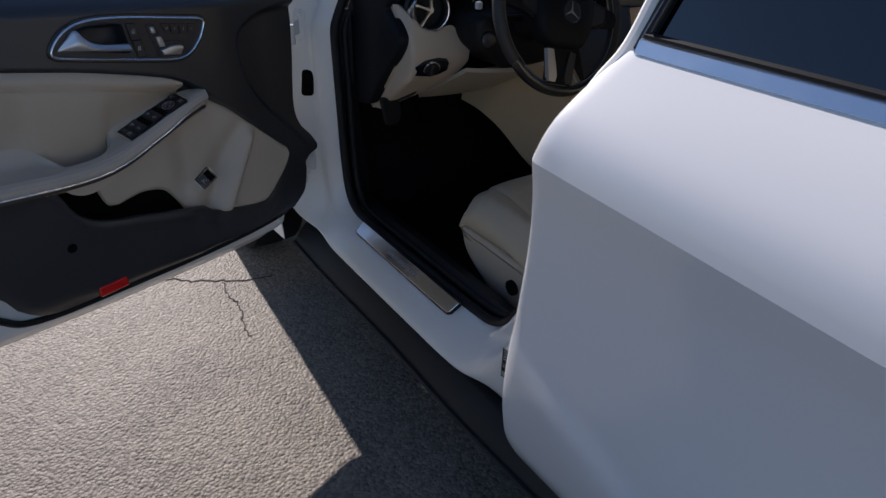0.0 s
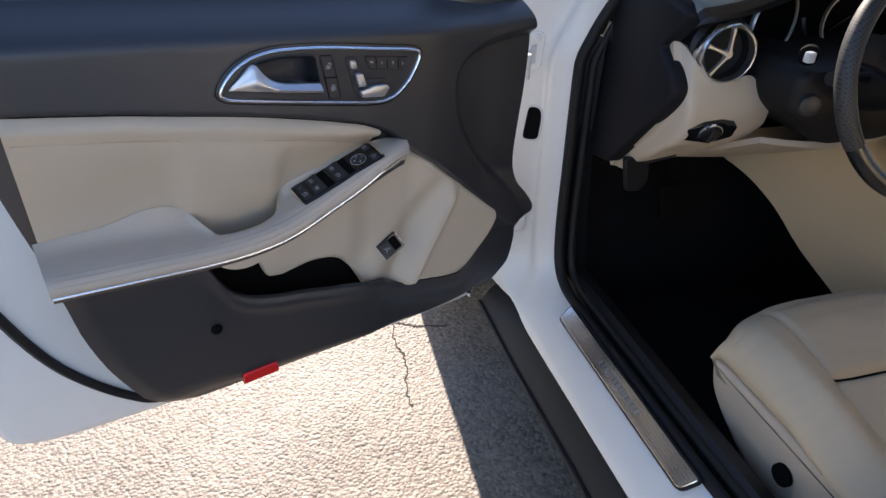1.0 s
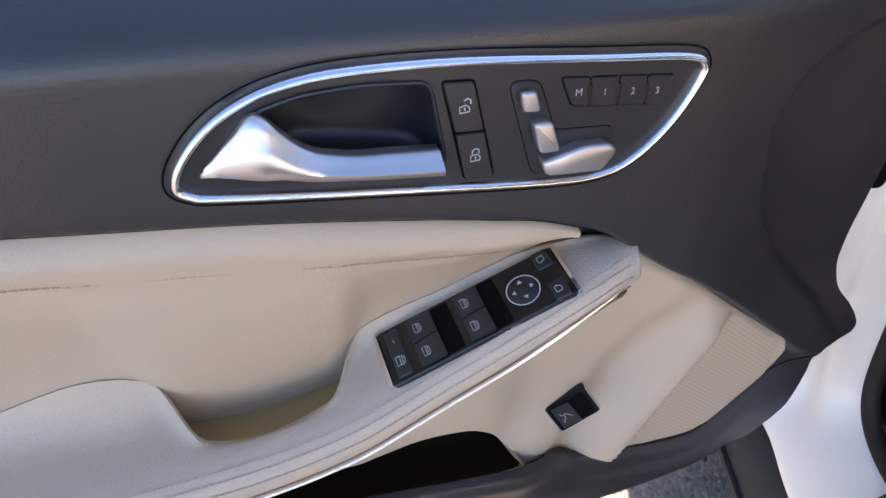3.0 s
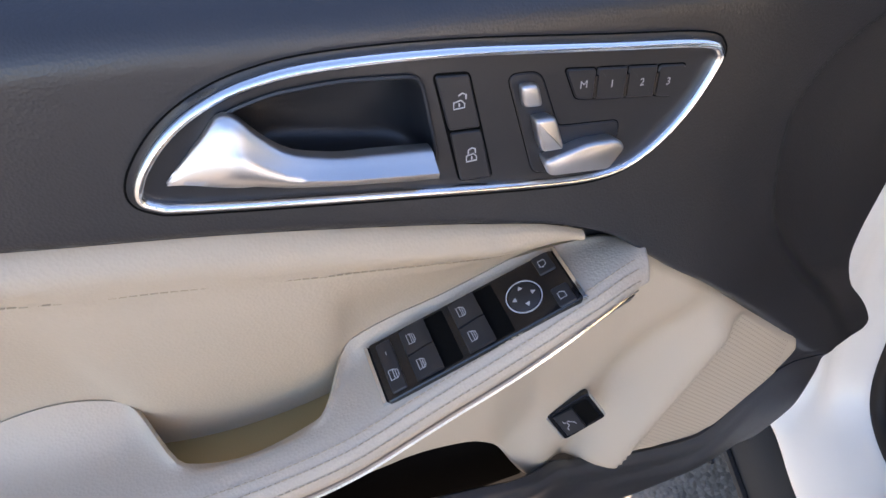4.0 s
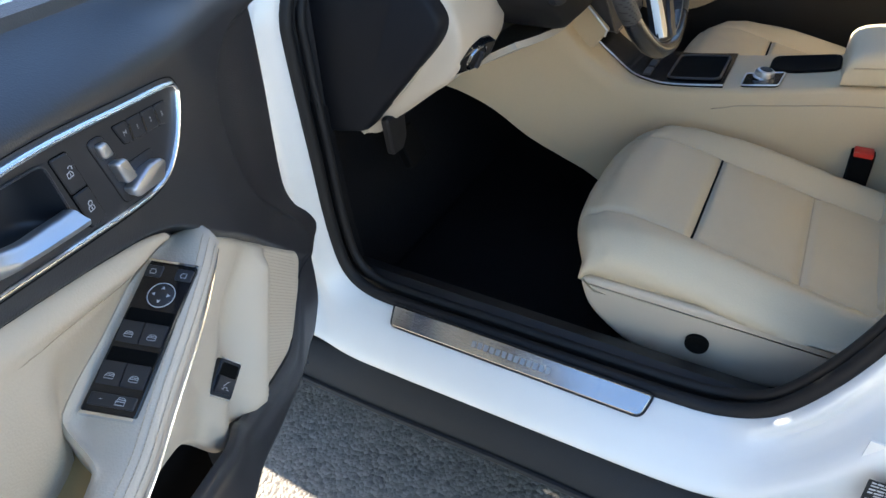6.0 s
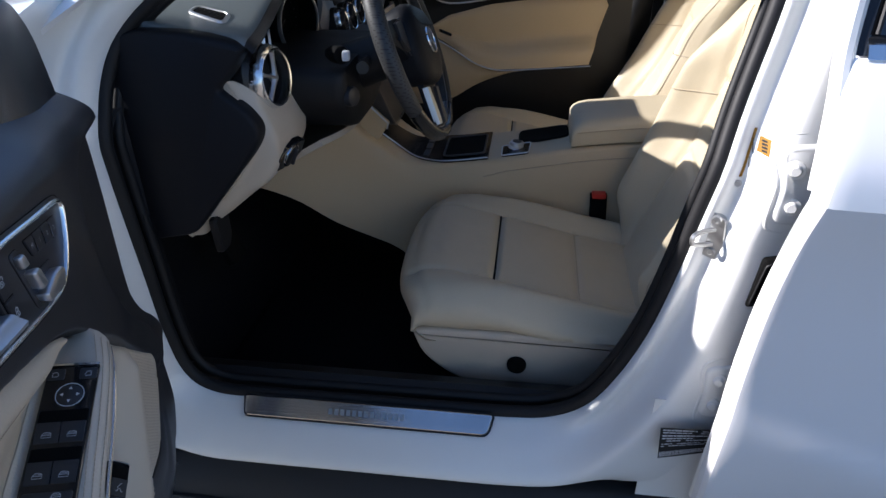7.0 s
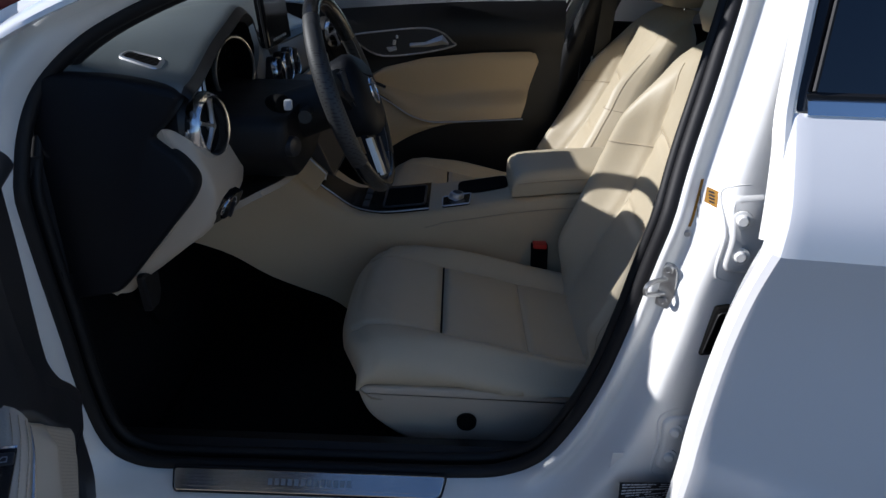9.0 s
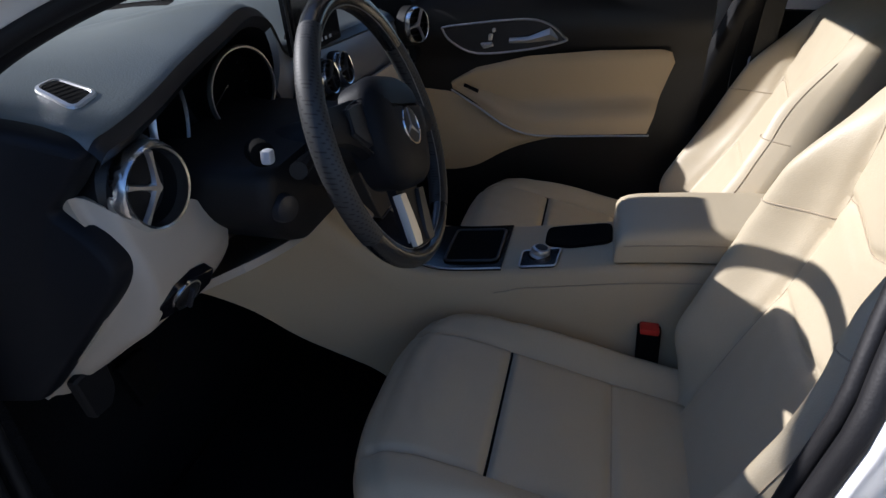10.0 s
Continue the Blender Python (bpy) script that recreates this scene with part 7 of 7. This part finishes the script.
    # side shields and frame
    for s in (-1, 1):
        poly = rounded([(0.172, 0.510), (0.150, 0.445), (0.085, 0.372), (0.02, 0.348), (-0.15, 0.346), (-0.27, 0.40), (-0.345, 0.495), (-0.30, 0.511), (-0.10, 0.512), (0.10, 0.514)], [0.02, 0.05, 0.05, 0.03, 0.04, 0.05, 0.02, 0.02, 0.03, 0.03], 5)
        bm = loft([[Vector((cx + s * (xx - 0.02 * ease(p[1], 0.46, 0.35)), p[0], p[1])) for p in inset(poly, d)] for xx, d in ((0.200, 0.0), (0.258, 0.0), (0.2625, 0.002), (0.2645, 0.006), (0.265, 0.014))])
        sh = part("side_shield", bm, SHIELD, base, "beige plastic seat side shield", angle=50)
        if cap == s:
            at = (cx + s * 0.2645, -0.056, 0.431)
            part("shield_cap", lathe([(0.0, -0.002), (0.012, 0.0005), (0.018, 0.002), (0.0205, 0.0015), (0.021, -0.006)], at, (s, 0, 0), 24), GAP, sh, "round black blind cap")
    for s in (-1, 1):
        rail = part("seat_rail", box((cx + s * 0.19 - 0.02, -0.36, 0.262), (cx + s * 0.19 + 0.02, 0.10, 0.30), 0.006), RUBBER, base)
        part("rail_upright", box((cx + s * 0.19 - 0.015, -0.30, 0.29), (cx + s * 0.19 + 0.015, 0.06, 0.48), 0.006), RUBBER, rail)
    return base


driver_seat = seat("driver_seat", 0.520, "beige leather driver's seat with sculpted bolsters, part sunlit", -1)
passenger_seat = seat("passenger_seat", 1.290, "beige leather passenger seat, its backrest striped by sunlight", 1, 0.10)

# buckle, belts
bk = thing("belt_buckle", (0.765, -0.24, 0.50), "black seat belt buckle with red release button", "seat belt")
bm = loft([[Vector((0.765 + a + 0.1 * (z - 0.5), -0.255 + b + 0.05 * (z - 0.5), z)) for a, b in rounded([(-0.014, -0.022), (0.014, -0.022), (0.014, 0.022), (-0.014, 0.022)], 0.006)] for z in (0.44, 0.50, 0.595, 0.605)])
part("buckle_body", bm, GAP, bk)
part("buckle_button", box((0.757, -0.268, 0.600), (0.787, -0.232, 0.612), 0.003), REDKEY, bk, "red release button")
sb = thing("seat_belt", (1.50, -0.47, 0.99), "black seat belt with pale tongue on the far pillar", "seat belt")
bm = loft([[Vector((1.500 - lean(z) * 0.6, y, z)) for y in (-0.525, -0.477)] for z in np.linspace(0.45, 1.33, 14)], closed=False)
part("webbing", bm, BELT, sb, solid=0.002)
tongue_at = frame_of((1.522, -0.497, 0.968), (0.75, 0.6, 0), (0.1, 0, 1))
bm = slab(rounded([(-0.019, -0.028), (0.019, -0.028), (0.022, 0.016), (0.008, 0.024), (-0.022, 0.016)], 0.006), tongue_at, -0.004, 0.004, 0.0015)
part("belt_tongue", bm, MARK, sb, "pale metal belt tongue")
part("tongue_slot", slab(rounded([(-0.007, -0.018), (0.008, -0.018), (0.008, 0.003), (-0.007, 0.003)], 0.003), tongue_at, -0.0055, 0.0055, 0.0005), GAP, sb)

# mat
mat_ob = part("floor_mat", slab(rounded([(0.27, 0.12), (0.70, 0.12), (0.70, 0.66), (0.27, 0.66)], 0.04), lambda a, b, h: Vector((a, b, 0.266 + h)), 0, 0.012, 0.004), CARPET)
tagged(mat_ob, "black textile floor mat in the footwell", "floor mat")
# side vent on the dash top
def on_dash(a, b, h=0.0):
    t = min(1, max(0, (b - dash_y(a)) / (0.985 + 0.06 * math.sin(math.pi * (a - 0.2) / 1.42) - dash_y(a))))
    return dash_top(a, t) + Vector((0, 0, h))
dv = rounded([(0.298, 0.498), (0.344, 0.505), (0.353, 0.566), (0.323, 0.568)], 0.010)
sv = part("defroster_vent", loft([[on_dash(a, b, h) for a, b in inset(dv, d)] for h, d in ((-0.004, -0.007), (0.003, -0.0045), (0.004, 0.0), (0.001, 0.002))]), SATIN, dash, "silver-framed side vent")
bm = fresh()
part("vent_hole", slab(inset(dv, 0.002), on_dash, -0.002, 0.0025, 0.0003), GAP, sv)
for k in range(6):
    b = 0.508 + k * 0.0095
    tube([on_dash(0.302 + 0.0034 * k, b + 0.004, 0.0015), on_dash(0.338 + 0.0022 * k, b - 0.004, 0.0015)], 0.0016, 5, bm=bm)
part("vent_slat", bm, SHADEBLACK, sv)
for x0 in (0.55, 1.0):
    part("demister_slot", slab(rounded([(x0 - 0.18, 0.905), (x0 + 0.18, 0.925), (x0 + 0.18, 0.95), (x0 - 0.18, 0.93)], 0.008), on_dash, -0.002, 0.003, 0.001), GAP, dash)
part("sun_sensor", lathe([(0, 0.012), (0.006, 0.010), (0.008, 0.0)], on_dash(0.62, 0.86), (0, 0, 1), 12), SATIN, dash)


# ---- across the car park ----
KERB = material("red_painted_kerb", (0.42, 0.06, 0.05), 0.7, stain=0.25, stain_size=0.4, fine=0.1)
CONC = material("pale_concrete", (0.42, 0.40, 0.37), 0.85, stain=0.12, stain_size=0.6, fine=0.08, fine_size=0.02)
BLUE = material("blue_paint", (0.03, 0.10, 0.32), 0.4, stain=0.08)
NAVY = material("dark_blue_paint", (0.012, 0.018, 0.035), 0.25, coat=0.8)
MAROON = material("dark_red_paint", (0.14, 0.012, 0.012), 0.25, coat=0.8)
TYRE = material("tyre_rubber", (0.015, 0.015, 0.015), 0.8, stain=0.2)
LAMP = material("lamp_glass", (0.75, 0.78, 0.80), 0.1, coat=1.0)

kerb = part("kerb", box((20.0, -20, 0), (20.4, 3.5, 0.15), 0.02), KERB)
tagged(kerb, "red painted concrete kerb", "kerb", kind="structure")
walk_ob = part("pavement", box((20.4, -20, 0.0), (26.0, 3.5, 0.146), 0.02), CONC)
tagged(walk_ob, "pale concrete pavement", "pavement", kind="structure")
pole = thing("sign_pole", (8.6, 0.32, 0), "slim blue-painted metal post", "post")
part("post", lathe([(0.05, 0.0), (0.045, 0.02), (0.045, 2.6), (0.0, 2.62)], (8.6, 0.32, 0), (0, 0, 1), 14), BLUE, pole)
part("post_foot", lathe([(0.13, 0.0), (0.13, 0.012), (0.05, 0.02)], (8.6, 0.32, 0), (0, 0, 1), 18), BLUE, pole)


def parked(name, at, turn, paint, label, colour_roof=None):
    """A parked car: lofted body, glasshouse, wheels, lamps."""
    base = thing(name, at, label, "car", "parked cars")
    m = Matrix.Translation(at) @ Matrix.Rotation(radians(turn), 4, "Z")
    X = lambda x, y, z: m @ Vector((x, y, z))
    hood = line([-2.2, -1.9, -0.9, 0.9, 1.7, 2.1, 2.25], [0.75, 0.95, 0.98, 0.98, 0.92, 0.78, 0.60])
    wd = line([-2.2, -1.9, 0, 1.7, 2.25], [0.72, 0.88, 0.92, 0.88, 0.66])
    loops = []
    for y in np.linspace(-2.2, 2.25, 24):
        w, t = wd(y), hood(y)
        loops.append([X(a, y, b) for a, b in ((-w + 0.05, 0.22), (-w, 0.45), (-w - 0.01, 0.65), (-w + 0.04, t - 0.06), (-w + 0.16, t), (w - 0.16, t), (w - 0.04, t - 0.06), (w + 0.01, 0.65), (w, 0.45), (w - 0.05, 0.22))])
    body = part("body", loft(loops), paint, base, angle=50)
    loops = []
    for y, w, z in ((-1.9, 0.70, 0.96), (-1.5, 0.60, 1.38), (-0.9, 0.60, 1.50), (0.1, 0.60, 1.49), (0.55, 0.62, 1.36), (1.15, 0.74, 0.97)):
        loops.append([X(a, y, b) for a, b in ((-0.80, 0.96), (-w, z), (0, z + 0.03), (w, z), (0.80, 0.96))])
    part("glasshouse", loft(loops), TINT2, base, "dark window glass", angle=50)
    part("roof", loft([[X(a, y, 1.50 + 0.02 * math.cos(a * 2)) for a in np.linspace(-0.58, 0.58, 7)] for y in (-1.35, -0.9, 0.0, 0.35)], closed=False), paint, base, solid=0.03)
    for sx in (-1, 1):
        for wy_ in (-1.35, 1.35):
            wh = part("wheel", lathe([(0.0, 0.0), (0.20, 0.01), (0.30, 0.03), (0.33, 0.0), (0.33, -0.18), (0.2, -0.2)], X(sx * 0.93, wy_, 0.33), X(sx, 0, 0) - X(0, 0, 0), 24), TYRE, base)
            part("rim", lathe([(0.0, 0.02), (0.06, 0.02), (0.19, 0.005), (0.21, 0.025), (0.22, 0.01)], X(sx * 0.935, wy_, 0.33), X(sx, 0, 0) - X(0, 0, 0), 20), SATIN, wh)
        part("headlight", slab(rounded([(0.42, 0.62), (0.80, 0.68), (0.82, 0.78), (0.55, 0.76)], 0.04), lambda a, b, h: X(sx * a, 2.16 - 0.35 * (a - 0.42) + h, b), -0.1, 0.03, 0.01), LAMP, base, "clear headlight")
    part("grille", slab(rounded([(-0.40, 0.45), (0.40, 0.45), (0.44, 0.66), (-0.44, 0.66)], 0.03), lambda a, b, h: X(a, 2.20 + h, b), -0.05, 0.06, 0.01), GAP, base)
    bm = fresh()
    for k in range(3):
        slab([(-0.40, 0.49 + 0.06 * k), (0.40, 0.49 + 0.06 * k), (0.40, 0.51 + 0.06 * k), (-0.40, 0.51 + 0.06 * k)], lambda a, b, h: X(a, 2.20 + h, b), 0.05, 0.075, 0.004, bm=bm)
    part("grille_bar", bm, CHROME, base)
    return base


TINT2 = material("dark_car_glass", (0.01, 0.012, 0.015), 0.06)
parked("parked_car", (10.9, -1.35, 0), 90, NAVY, "dark blue parked car with clear headlights")
parked("parked_car", (8.0, 7.5, 0), 30.7, MAROON, "dark red parked car")
parked("parked_car", (12.6, 6.6, 0), 30.7, NAVY, "dark parked car in the next row")
